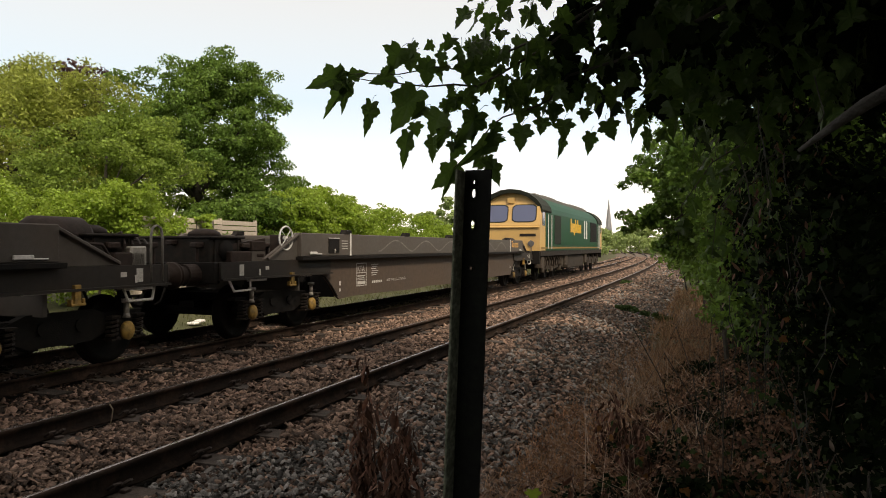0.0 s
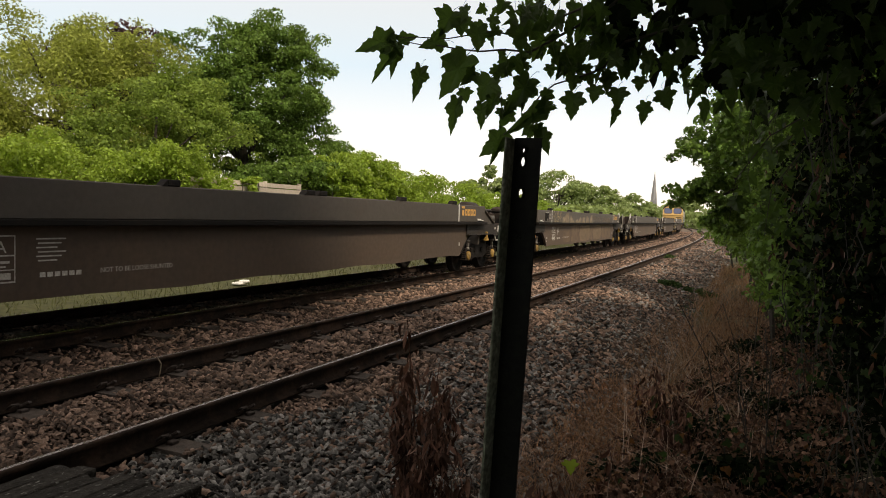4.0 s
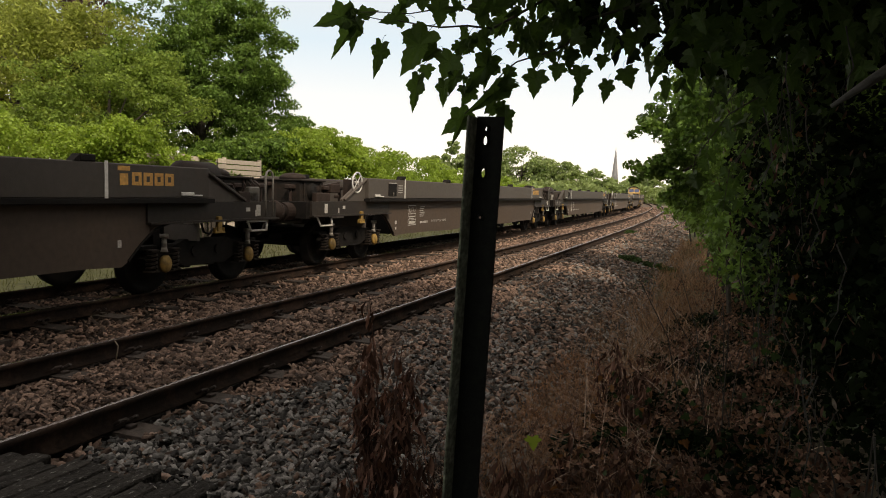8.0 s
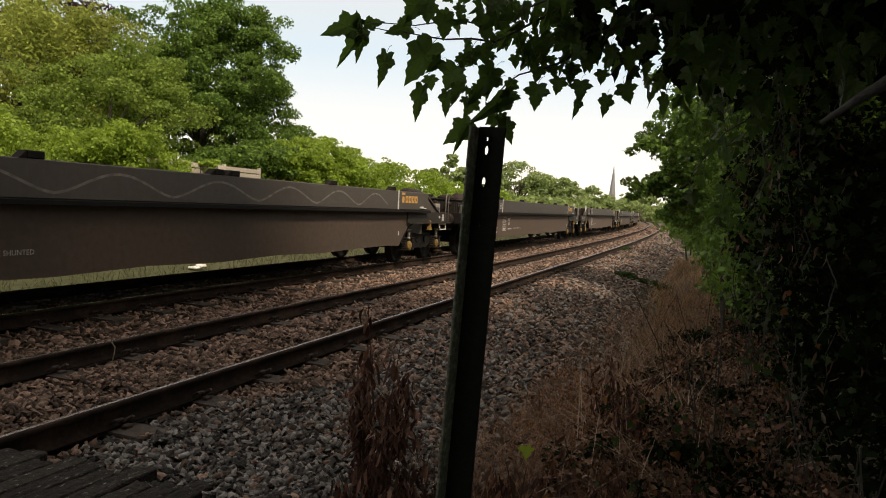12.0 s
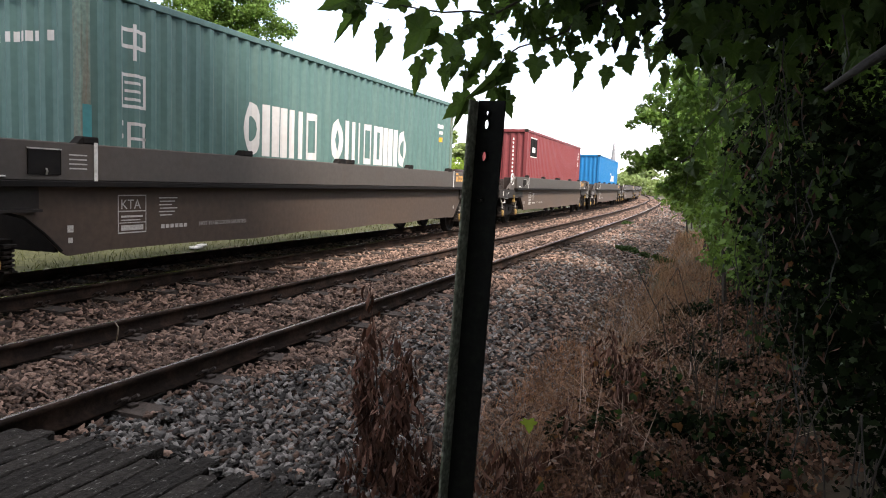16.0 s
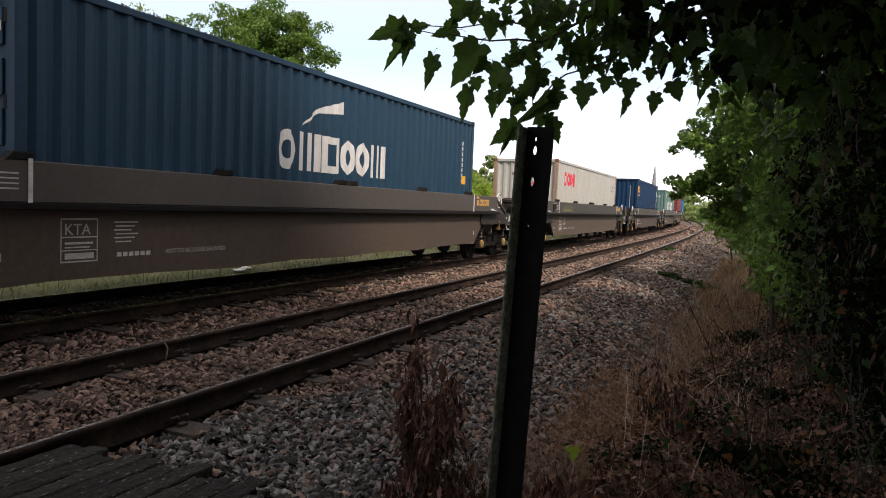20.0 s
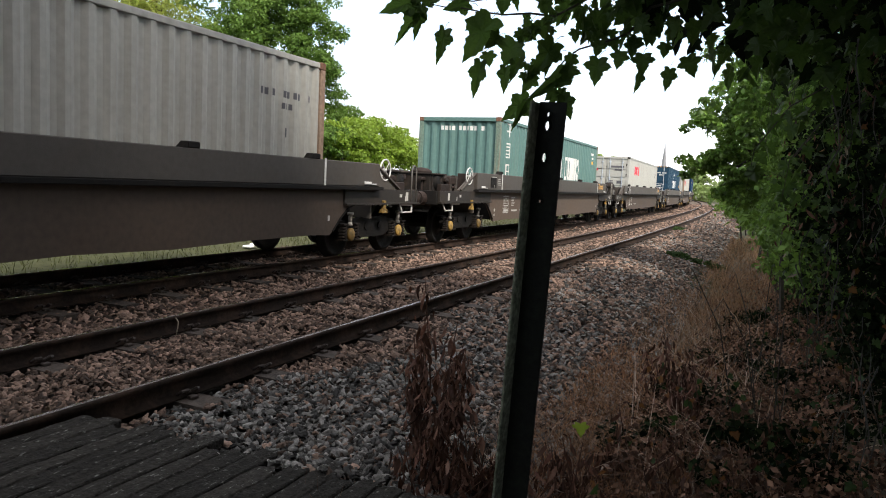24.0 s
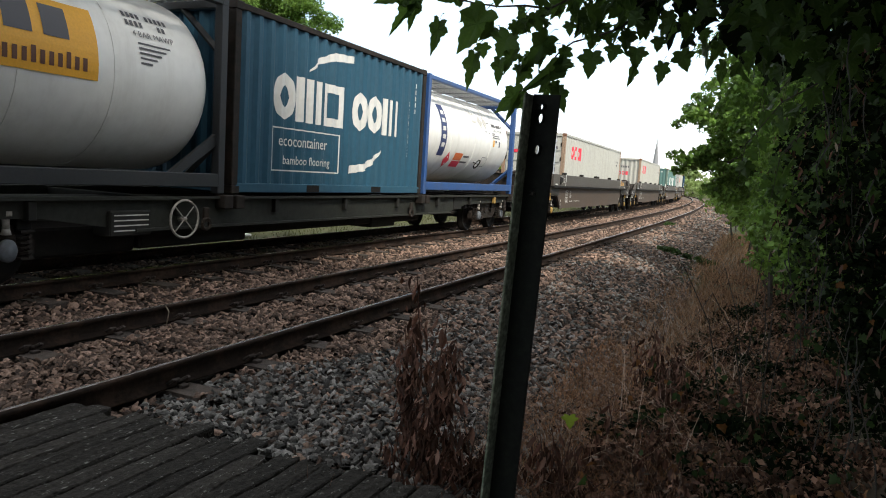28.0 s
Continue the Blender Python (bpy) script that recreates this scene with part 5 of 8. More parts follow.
def shape_strips(shapes, a, b):
    """Cut flat shapes into strips that follow the pressed wall. A shape is ('box', y0, y1, z0, z1), ('ring', y, z, r, thickness) or ('slope', y0, y1, z00, z01, z10, z11)."""
    out = []
    for s in shapes:
        if s[0] == "box":
            ys = wave_nodes(s[1], s[2])
            out += [(y0, y1, s[3], s[4]) for y0, y1 in zip(ys, ys[1:])]
        elif s[0] == "ring":
            _, cy, cz, r, th = s[:5]
            squash = s[5] if len(s) > 5 else 1.0
            ys = sorted(set(wave_nodes(cy - r, cy + r) + [cy - r + 2 * r * k / 24 for k in range(25)]))
            for y0, y1 in zip(ys, ys[1:]):
                oa, ob = [math.sqrt(max(0, r * r - (v - cy) ** 2)) * squash for v in (y0, y1)]
                qa, qb = [math.sqrt(max(0, (r - th) ** 2 - (v - cy) ** 2)) * squash for v in (y0, y1)]
                out += [(y0, y1, cz + qa, cz + qb, cz + oa, cz + ob), (y0, y1, cz - oa, cz - ob, cz - qa, cz - qb)]
        else:
            _, ya, yb, a0, a1, b0, b1 = s
            ys = wave_nodes(ya, yb)
            for y0, y1 in zip(ys, ys[1:]):
                f, g = (y0 - ya) / (yb - ya), (y1 - ya) / (yb - ya)
                out += [(y0, y1, a0 + f * (b0 - a0), a0 + g * (b0 - a0), a1 + f * (b1 - a1), a1 + g * (b1 - a1))]
    return out


def block_word(y, z, h, widths, gap, kinds=None):
    """Lettering reduced to plain blocks and hoops of its size."""
    out = []
    for i, w in enumerate(widths):
        k = (kinds or "b" * len(widths))[i]
        if k == "b":
            out.append(("box", y, y + w, z, z + h))
        elif k in "lm":
            n = 2 if k == "l" else 3
            bar = w * (0.36 if k == "l" else 0.25)
            out += [("box", y + (w - bar) * q / (n - 1), y + (w - bar) * q / (n - 1) + bar, z, z + h) for q in range(n)]
        elif k == "f":
            bar = min(w * 0.3, h * 0.2)
            out += [("box", y, y + bar, z, z + h), ("box", y + w - bar, y + w, z, z + h), ("box", y + bar, y + w - bar, z + h - bar, z + h), ("box", y + bar, y + w - bar, z, z + bar)]
        elif k == "o":
            out.append(("ring", y + w / 2, z + h / 2, w / 2, w * 0.26, h / w))
        y += w + gap
    return out


def container(name, label, length, height, colour, frame_colour, rear_doors, marks=(), end_marks=(), rusty=False):
    """A pressed-steel freight container; its floor is at z = 0 of its own space, +y ahead."""
    c = thing(name, label, "freight container", "containers on the train")
    h2 = length / 2
    skin, post_mat = PAINT[colour], frame_colour
    for side in (-1, 1):
        bm = pressed_wall(bmesh.new(), -h2 + 0.11, h2 - 0.11, 0.14, height - 0.09, lambda u, d, z: (side * (CW - 0.015 - d), u, z))
        part("side_wall", bm, skin, c)
        part("top_rail", boxes([(min(side * (CW - 0.07), side * CW), max(side * (CW - 0.07), side * CW), -h2 + 0.09, h2 - 0.09, height - 0.10, height - 0.012)], 0.008), post_mat if not rusty else skin, c)
        part("bottom_rail", boxes([(min(side * (CW - 0.09), side * CW), max(side * (CW - 0.09), side * CW), -h2 + 0.09, h2 - 0.09, 0.02, 0.155)], 0.008), skin, c)
    bm = bmesh.new()
    pressed_wall(bm, -h2 + 0.05, h2 - 0.05, -CW + 0.04, CW - 0.04, lambda u, d, z: (z, u, height - 0.012 - d * 0.5))
    part("roof", bm, skin, c)
    part("floor_frame", boxes([(-CW + 0.05, CW - 0.05, -h2 + 0.05, h2 - 0.05, 0.09, 0.14)]), M["black"], c)
    for way, side in itertools.product((-1, 1), (-1, 1)):
        xa, xb = sorted((side * (CW - 0.14), side * CW))
        ya, yb = sorted((way * (h2 - 0.13), way * h2))
        part("corner_post", boxes([(xa, xb, ya, yb, 0.118, height - 0.118)], 0.01), post_mat, c, "rust-streaked corner post" if rusty else "")
        for z in (0.0, height - 0.118):
            part("corner_casting", boxes([(xa - 0.003, xb + 0.003, ya - 0.003 - (0.04 if way > 0 else 0), yb + 0.003 + (0.04 if way < 0 else 0), z, z + 0.118)], 0.012), M["rust"] if rusty else M["grime"], c)
    for way in (-1, 1):
        y = way * (h2 - 0.03)
        for z0, z1 in ((height - 0.12, height - 0.01), (0.02, 0.14)):
            part("end_beam", boxes([(-CW + 0.14, CW - 0.14, y - 0.04, y + 0.025, z0, z1)], 0.008), skin, c)
        if way < 0 and rear_doors:
            for side in (-1, 1):
                xa, xb = sorted((side * 0.012, side * (CW - 0.14)))
                d = part("door", boxes([(xa, xb, y - 0.005, y + 0.04, 0.14, height - 0.12)] + [(xa + 0.05, xb - 0.05, y - 0.035, y - 0.005, 0.24 + k * (height - 0.46) / 5.0, 0.24 + (k + 0.74) * (height - 0.46) / 5.0) for k in range(5)], 0.006), skin, c)
                for x in (0.2, 0.86):
                    rods = rod(bmesh.new(), (side * x, y - 0.055, 0.1), (side * x, y - 0.055, height - 0.08), 0.019, n=8)
                    for z in (0.2, 0.75, 1.5, height - 0.3):
                        box(rods, side * x - 0.05, side * x + 0.05, y - 0.07, y - 0.01, z - 0.03, z + 0.03)
                    box(rods, side * x - 0.02, side * x + 0.28, y - 0.085, y - 0.065, 0.98, 1.02)
                    part("lock_rod", rods, M["door_rod"], d, "pale locking rod")
                for z in (0.3, 0.95, 1.6, height - 0.5):
                    part("hinge", boxes([(side * (CW - 0.15) - 0.03, side * (CW - 0.15) + 0.03, y - 0.03, y + 0.01, z, z + 0.14)]), M["grime"], d)
        else:
            bm = pressed_wall(bmesh.new(), -CW + 0.13, CW - 0.13, 0.14, height - 0.11, lambda u, d, z: (u, y - way * d, z))
            part("end_wall", bm, skin, c)
    if length == SHORT:
        for y in (-1.05, 1.05):
            # no opening is cut: a black plate paints the pocket's inner shade
            part("fork_pocket", boxes([(CW - 0.004, CW + 0.003, y - 0.18, y + 0.18, 0.03, 0.14)]), M["black"], c, "dark fork pocket")
    for nm, mat, shapes, lab in marks:
        for one in shapes:
            decal(c, nm, mat, lambda u: CW - 0.015 - wave(u) + (0.009 if nm == "plate_mark" else 0.004), shape_strips([one], 0, 0), lab)
    for (nm, mat, shapes, lab), one in ((e, s) for e in end_marks for s in e[2]):
        bm = bmesh.new()
        for row in shape_strips([one], 0, 0):
            y0, y1, a0, b0, a1, b1 = corners(row)
            yy = [-(h2 - 0.03) + (0 if rear_doors else wave(u)) - (0.044 if rear_doors else 0.004) for u in (y0, y1)]
            bm.faces.new([bm.verts.new(p) for p in ((y0, yy[0], a0), (y1, yy[1], b0), (y1, yy[1], b1), (y0, yy[0], a1))])
        bmesh.ops.remove_doubles(bm, verts=bm.verts[:], dist=0.0005)
        part(nm, bm, mat, c, lab)
    return c


TANK_Z = 1.40


def tank_container(name, label, frame_mat, marks, braced=False):
    """A tank in an open steel frame, with a walkway on top."""
    c = thing(name, label, "tank container", "containers on the train")
    h2, top = SHORT / 2, 2.62
    n = 40
    half = [(0.0001, 0.06), (0.45, 0.075), (0.78, 0.11), (0.97, 0.165), (1.07, 0.23), (1.12, 0.31), (1.14, 0.42)]
    prof = [(r, -h2 + d) for r, d in half] + [(r, h2 - d) for r, d in half[::-1]]
    vessel = part("vessel", lathe(bmesh.new(), prof, (0, 0, TANK_Z), n, "y"), M["tank"], c, "white cylindrical tank with domed ends", smooth=True)
    for y in (-1.35, 0.15, 1.3):
        part("band", lathe(bmesh.new(), ((1.13, -0.03), (1.147, -0.03), (1.147, 0.03), (1.13, 0.03)), (0, y, TANK_Z), n, "y"), M["tank"], vessel, smooth=False)
    for way, side in itertools.product((-1, 1), (-1, 1)):
        xa, xb = sorted((side * (CW - 0.13), side * CW))
        ya, yb = sorted((way * (h2 - 0.13), way * h2))
        part("corner_post", boxes([(xa, xb, ya, yb, 0.1, top - 0.1)], 0.01), frame_mat, c)
        for z in (0.0, top - 0.118):
            part("corner_casting", boxes([(xa - 0.003, xb + 0.003, ya - 0.003, yb + 0.003, z, z + 0.118)], 0.012), frame_mat, c)
    for side in (-1, 1):
        xa, xb = sorted((side * (CW - 0.11), side * CW))
        part("bottom_rail", boxes([(xa, xb, -h2 + 0.12, h2 - 0.12, 0.09, 0.27)], 0.01), frame_mat, c)
        part("top_rail", boxes([(xa, xb, -h2 + 0.12, h2 - 0.12, top - 0.11, top - 0.02)], 0.01), frame_mat, c)
    for way, side in itertools.product((-1, 1), (-1, 1)) if braced else ():
        bm = bmesh.new()
        prism(bm, ((way * (h2 - 0.13), 0.80), (way * (h2 - 0.13), 0.64), (way * (h2 - 0.78), 0.24), (way * (h2 - 0.98), 0.24)), side * (CW - 0.09) - 0.03, side * (CW - 0.09) + 0.03)
        part("brace", bm, frame_mat, c)
    for way in (-1, 1):
        y = way * (h2 - 0.06)
        for z0, z1 in ((0.09, 0.24), (top - 0.14, top - 0.03)):
            part("end_beam", boxes([(-CW + 0.13, CW - 0.13, y - 0.05, y + 0.05, z0, z1)], 0.008), frame_mat, c)
        for side, (z0, z1) in itertools.product((-1, 1), ((0.7, 0.1), (1.9, top - 0.1))):
            part("end_brace", rod(bmesh.new(), (side * (CW - 0.1), y, z0), (side * 0.45, y, z1), 0.05, n=4), frame_mat, c)
    slats = bmesh.new()
    for k in range(5):
        box(slats, 0.12 + 0.17 * k, 0.24 + 0.17 * k, -h2 + 0.15, h2 - 0.15, top - 0.05, top - 0.02)
    for k in range(7):
        y = -h2 + 0.3 + k * (SHORT - 0.6) / 6
        box(slats, 0.1, CW - 0.1, y - 0.03, y + 0.03, top - 0.075, top - 0.05)
    part("walkway", slats, M["zinc"], c, "pale metal walkway grating")
    fit = lathe(bmesh.new(), ((0.26, 0.0), (0.26, 0.14), (0.31, 0.14), (0.31, 0.18), (0.0001, 0.22)), (-0.2, 0, 2.42), 20, "z")
    part("manhole", fit, M["zinc"], c, smooth=False)

    def curved(mat, y0, y1, a0, a1, nm, lab, lift=0.006, diamond=False):
        """A label that follows the tank: angles in degrees up from its side."""
        bm = bmesh.new()
        rows = []
        for k in range(9):
            a = radians(a0 + (a1 - a0) * k / 8)
            w = (y1 - y0) / 2 * (max(0.03, 1 - abs(k / 4 - 1)) if diamond else 1)
            rows.append([bm.verts.new(((1.14 + lift) * math.cos(a), (y0 + y1) / 2 + d * w, TANK_Z + (1.14 + lift) * math.sin(a))) for d in (-1, 1)])
        for p, q in zip(rows, rows[1:]):
            bm.faces.new((p[0], p[1], q[1], q[0]))
        part(nm, bm, mat, vessel, lab)

    for row in marks:
        curved(*row)
    return c


def flat_wagon():
    w = thing("flat_wagon", "long green-grey flat container wagon with a grimy underframe", "railway wagon", "wagons of the train")
    for side in (-1, 1):
        x = side * 1.15
        sill = bmesh.new()
        prism(sill, ((-9.9, 0.76), (-5.9, 0.74), (-4.7, 0.56), (4.7, 0.56), (5.9, 0.74), (9.9, 0.76), (9.9, 0.96), (-9.9, 0.96)), x - 0.03, x + 0.03)
        box(sill, min(x, x + side * 0.12), max(x, x + side * 0.12), -9.9, 9.9, 0.93, 0.965)
        box(sill, min(x, x + side * 0.12), max(x, x + side * 0.12), -4.7, 4.7, 0.55, 0.58)
        part("sill", sill, M["sill_green"], w)
        for k in range(7):
            y = -6.0 + 2.0 * k
            part("outrigger", boxes([(min(x, x + side * 0.1), max(x, x + side * 0.1), y - 0.05, y + 0.05, 0.72, 0.93)], 0.01), M["flat"], w)
        for y in (-9.0, -3.2, -2.96, 2.96, 3.2, 9.0):
            spig = boxes([(min(x, x + side * 0.2), max(x, x + side * 0.2), y - 0.09, y + 0.09, 0.80, 0.985)], 0.012)
            part("container_spigot", spig, M["grime"], w)
        for y in (-3.55, 2.55, 8.6):
            hook = boxes([(side * 1.26 - 0.02, side * 1.26 + 0.02, y - 0.05, y + 0.05, 0.62, 0.82)], 0.01)
            ring(hook, (side * 1.27, y, 0.60), (1, 0, 0), 0.07, 0.028, 12, 5)
            part("tie_down", hook, M["grime"], w, "rusty tie-down hook")
    part("deck_frame", boxes([(-1.12, 1.12, -9.9, -9.6, 0.6, 0.96), (-1.12, 1.12, 9.6, 9.9, 0.6, 0.96), (-0.25, 0.25, -9.6, 9.6, 0.5, 0.9)] + [(-1.12, 1.12, -8 + 2 * k - 0.08, -8 + 2 * k + 0.08, 0.62, 0.94) for k in range(9)], 0.008), M["black"], w)
    part("brake_rigging", boxes([(-0.9, 1.0, -4.4, -2.4, 0.30, 0.58), (-0.9, 0.92, -5.9, -4.4, 0.27, 0.60), (-0.9, 1.05, -2.5, 3.4, 0.40, 0.60), (0.2, 1.08, 1.2, 2.2, 0.33, 0.58)], 0.03), M["black"], w)
    part("equipment_box", boxes([(0.95, 1.24, -5.05, -4.45, 0.50, 0.80)], 0.015), M["flat"], w, "grey-green equipment box with pale lines")
    decals(w, "box_line", M["grey_mark"], 1.245, [(-5.0, -4.5, 0.56 + 0.06 * k, 0.575 + 0.06 * k) for k in range(4)])
    handwheel(w, 1.28, -3.95, 0.68, 0.24, M["hoop"])
    bm = boxes([(1.17, 1.2, 5.0, 5.5, 0.62, 0.93)], 0.01)
    part("side_plate", bm, M["flat"], w)
    for way in (-1, 1):
        bogie_y = 7.75 if way > 0 else -7.1
        build_bogie(w, bogie_y, heavy=True)
        buffer_gear(w, way * 9.9, way)
        part("lifting_bracket", boxes([(1.2, 1.27, bogie_y - 0.06, bogie_y + 0.06, 0.74, 0.92)], 0.01), M["yellow"], w, "yellow lifting bracket")
    return w


def locomotive():
    """A long diesel locomotive: green body, yellow cab ends, two six-wheel bogies."""
    w = thing("diesel_locomotive", "green diesel locomotive with dull yellow cab ends", "locomotive", "wagons of the train")
    arch = ((1.33, 3.0), (1.27, 3.22), (1.08, 3.47), (0.78, 3.70), (0.42, 3.85), (0.0, 3.90))
    right_arch = [(-x, z) for x, z in arch[:-1]]
    section = [(-1.33, 1.32)] + right_arch + list(arch[::-1]) + [(1.33, 1.32)]

    def hull(bm, y0, y1, sec=section):
        a = [bm.verts.new((x, y0, z)) for x, z in sec]
        b = [bm.verts.new((x, y1, z)) for x, z in sec]
        bm.faces.new(a)
        bm.faces.new(b[::-1])
        for i in range(len(a)):
            j = (i + 1) % len(a)
            bm.faces.new((a[j], a[i], b[i], b[j]))
        bmesh.ops.recalc_face_normals(bm, faces=bm.faces[:])
        return bm

    part("body", hull(bmesh.new(), -9.0, 9.0), M["loco_green"], w)

    def slope(z):
        return 10.2 - max(0.0, z - 2.4) * 0.30

    for way in (-1, 1):
        bm = bmesh.new()
        rim = [(x * 0.99, z - 0.012) for x, z in section]
        rim = [rim[0], (-1.317, 2.4)] + rim[1:-1] + [(1.317, 2.4), rim[-1]]
        back = [bm.verts.new((x, way * 9.0, z)) for x, z in rim]
        front = [bm.verts.new((x, way * slope(z), z)) for x, z in rim]
        n = len(rim)
        for k in range(n):
            bm.faces.new((back[k], back[(k + 1) % n], front[(k + 1) % n], front[k]))
        bm.faces.new((front[0], front[1], front[n - 2], front[n - 1]))
        bm.faces.new(front[1:n - 1])
        bmesh.ops.recalc_face_normals(bm, faces=bm.faces[:])
        cab = part("cab", bm, M["loco_cream"], w, "dull yellow cab")
        part("nose_ledge", boxes([(-1.3, 1.3, min(way * 10.16, way * 10.27), max(way * 10.16, way * 10.27), 2.27, 2.36)], 0.03), M["loco_cream"], cab)
        rf = bmesh.new()
        shell = [(x * 1.04, z + 0.06) for x, z in section[1:-1]]
        inner = [(x * 0.97, z - 0.10) for x, z in section[1:-1]][::-1]
        loops = []
        for y in (7.9, 10.12):
            loops.append([rf.verts.new((x, way * (y - (0.22 * (3.95 - z) if y > 8 else 0)), z)) for x, z in shell + inner])
        m = len(loops[0])
        for k in range(m):
            rf.faces.new((loops[0][k], loops[0][(k + 1) % m], loops[1][(k + 1) % m], loops[1][k]))
        h = len(shell)
        for lp in loops:
            for k in range(h - 1):
                rf.faces.new((lp[k], lp[k + 1], lp[m - 2 - k], lp[m - 1 - k]))
        bmesh.ops.recalc_face_normals(rf, faces=rf.faces[:])
        part("cab_roof", rf, M["cab_roof"], w, "dark arched cab roof")
        for x in (-0.62, 0.62):
            for nm, wide, zlo, zhi, out, mt in (("gasket", 0.54, 2.52, 3.30, 0.012, M["cab_roof"]), ("windscreen", 0.50, 2.56, 3.26, 0.022, M["glass"])):
                pane = bmesh.new()
                pts = []
                for q in range(24):
                    t = 2 * math.pi * (q + 0.5) / 24
                    u, v = math.cos(t), math.sin(t)
                    s = (abs(u) ** 6 + abs(v) ** 6) ** (-1 / 6)
                    z = (zlo + zhi) / 2 + v * s * (zhi - zlo) / 2
                    pts.append((x + u * s * wide, way * (slope(z) + out), z))
                va = [pane.verts.new(p) for p in pts]
                vb = [pane.verts.new((p[0], p[1] - way * 0.05, p[2])) for p in pts]
                pane.faces.new(va)
                pane.faces.new(vb[::-1])
                for q in range(24):
                    pane.faces.new((va[q], va[(q + 1) % 24], vb[(q + 1) % 24], vb[q]))
                bmesh.ops.recalc_face_normals(pane, faces=pane.faces[:])
                part(nm, pane, mt, cab)
        part("number_bar", boxes([(0.45, 1.15, way * 10.19 - 0.02, way * 10.19 + 0.03, 1.92, 2.04)]), M["grime"], cab)
        for x in (-0.95, 0.95):
            lamp = lathe(bmesh.new(), ((0.13, 10.16), (0.13, 10.24), (0.0001, 10.25)) if way > 0 else ((0.13, -10.16), (0.13, -10.24), (0.0001, -10.25)), (x, 0, 1.62), 14, "y")
            part("lamp", lamp, M["dark_mark"], cab)
        part("top_lamp", boxes([(-0.16, 0.16, way * 9.92 - 0.06, way * 9.92 + 0.1, 3.34, 3.6)], 0.02), M["loco_cream"], cab)
        for side in (-1, 1):
            xa, xb = sorted((side * 1.318, side * 1.335))
            part("side_window", boxes([(xa, xb, way * 9.42 - 0.26, way * 9.42 + 0.26, 2.4, 3.0)], 0.006), M["glass"], cab)
            part("cab_door", boxes([(xa, xb + 0.004 * side if side > 0 else xb, way * 8.28 - 0.02 - 0.3, way * 8.28 + 0.3, 1.45, 3.2)], 0.006), M["loco_green"], cab)
            for dy in (-0.38, 0.38):
                part("grab_rail", rod(bmesh.new(), (side * 1.38, way * 8.28 + dy, 1.4), (side * 1.38, way * 8.28 + dy, 2.9), 0.018, n=6), M["white_paint"], cab, "white grab rail")
        buffer_gear(w, way * 10.15, way)
        part("headstock", boxes([(-1.3, 1.3, way * 10.1 - 0.1, way * 10.1 + 0.1, 0.75, 1.32)], 0.02), M["black"], w)
    part("roof", boxes([(-0.6, 0.6, -7.8, 7.8, 3.70, 3.93), (-0.5, 0.5, -5.5, -2.5, 3.9, 4.0), (-0.55, 0.55, 2.0, 7.0, 3.9, 3.99)], 0.03), M["roof_dark"], w)
    for side in (-1, 1):
        xa, xb = sorted((side * 1.33, side * 1.345))
        part("waist_stripe", boxes([(xa, xb, -9.9, 9.9, 1.40, 1.48)]), M["yellow"], w, "yellow line along the sole")
        for k in range(10):
            part("company_mark", boxes([(xa, xb, -2.6 + 0.36 * k, -2.36 + 0.36 * k, 2.25 if k != 3 else 2.1, 2.95 if k in (0, 4, 6) else 2.72)]), M["gold"], w, "gold block of the company lettering")
        for y in (2.1, 2.9):
            part("white_bar", boxes([(xa, xb, y, y + 0.28, 1.95, 3.0)]), M["white_paint"], w)
        part("grille", boxes([(xa, xb, 4.6, 7.4, 1.8, 3.0)] + [(xa - 0.01, xb + 0.01, 4.6, 7.4, 1.86 + 0.11 * k, 1.89 + 0.11 * k) for k in range(10)]), M["black"], w)
        part("body_door", boxes([(xa, xb, -7.0, -5.4, 1.6, 2.95)] + [(xa - 0.01, xb + 0.01, -6.95, -5.45, 1.66 + 0.13 * k, 1.70 + 0.13 * k) for k in range(10)]), M["cab_roof"], w)
        part("sole_bar", boxes([(min(side * 1.18, side * 1.32), max(side * 1.18, side * 1.32), -10.0, 10.0, 1.08, 1.33)], 0.01), M["grime"], w)
    part("fuel_tank", boxes([(-1.2, 1.2, -2.6, 2.6, 0.35, 1.05)], 0.06), M["loco_gear"], w)
    for k in range(7):
        y = -8.6 + 0.55 * k
        part("pipe", tube(bmesh.new(), [(1.22, y, 1.12), (1.27, y + 0.1, 0.9), (1.24, y + 0.2, 0.7), (1.2, y + 0.45, 0.62)], 0.03, 6), M["loco_gear"], w)
    for y in (-9.3, -3.4, 3.2):
        part("gear_box", boxes([(0.95, 1.28, y - 0.3, y + 0.3, 0.55, 1.05)], 0.03), M["loco_gear"], w)
    for y in (-6.7, 6.7):
        b = part("bogie", boxes([(-0.85, 0.85, -2.2, 2.2, 0.5, 0.8)]), M["black"], w)
        b.location = (0, y, 0)
        for side in (-1, 1):
            bm = bmesh.new()
            prism(bm, ((-2.5, 0.55), (-2.3, 0.85), (2.3, 0.85), (2.5, 0.55), (1.0, 0.45), (-1.0, 0.45)), side * 1.05 - 0.06, side * 1.05 + 0.06)
            for a in (-2.0, 0.0, 2.0):
                box(bm, side * 1.08 - 0.1, side * 1.08 + 0.1, a - 0.2, a + 0.2, 0.34, 0.72, 0.03)
                rod(bm, (side * 1.1, a + 0.5, 0.5), (side * 1.1, a + 0.5, 1.0), 0.1, n=10)
            part("side_frame", bm, M["loco_gear"], b)
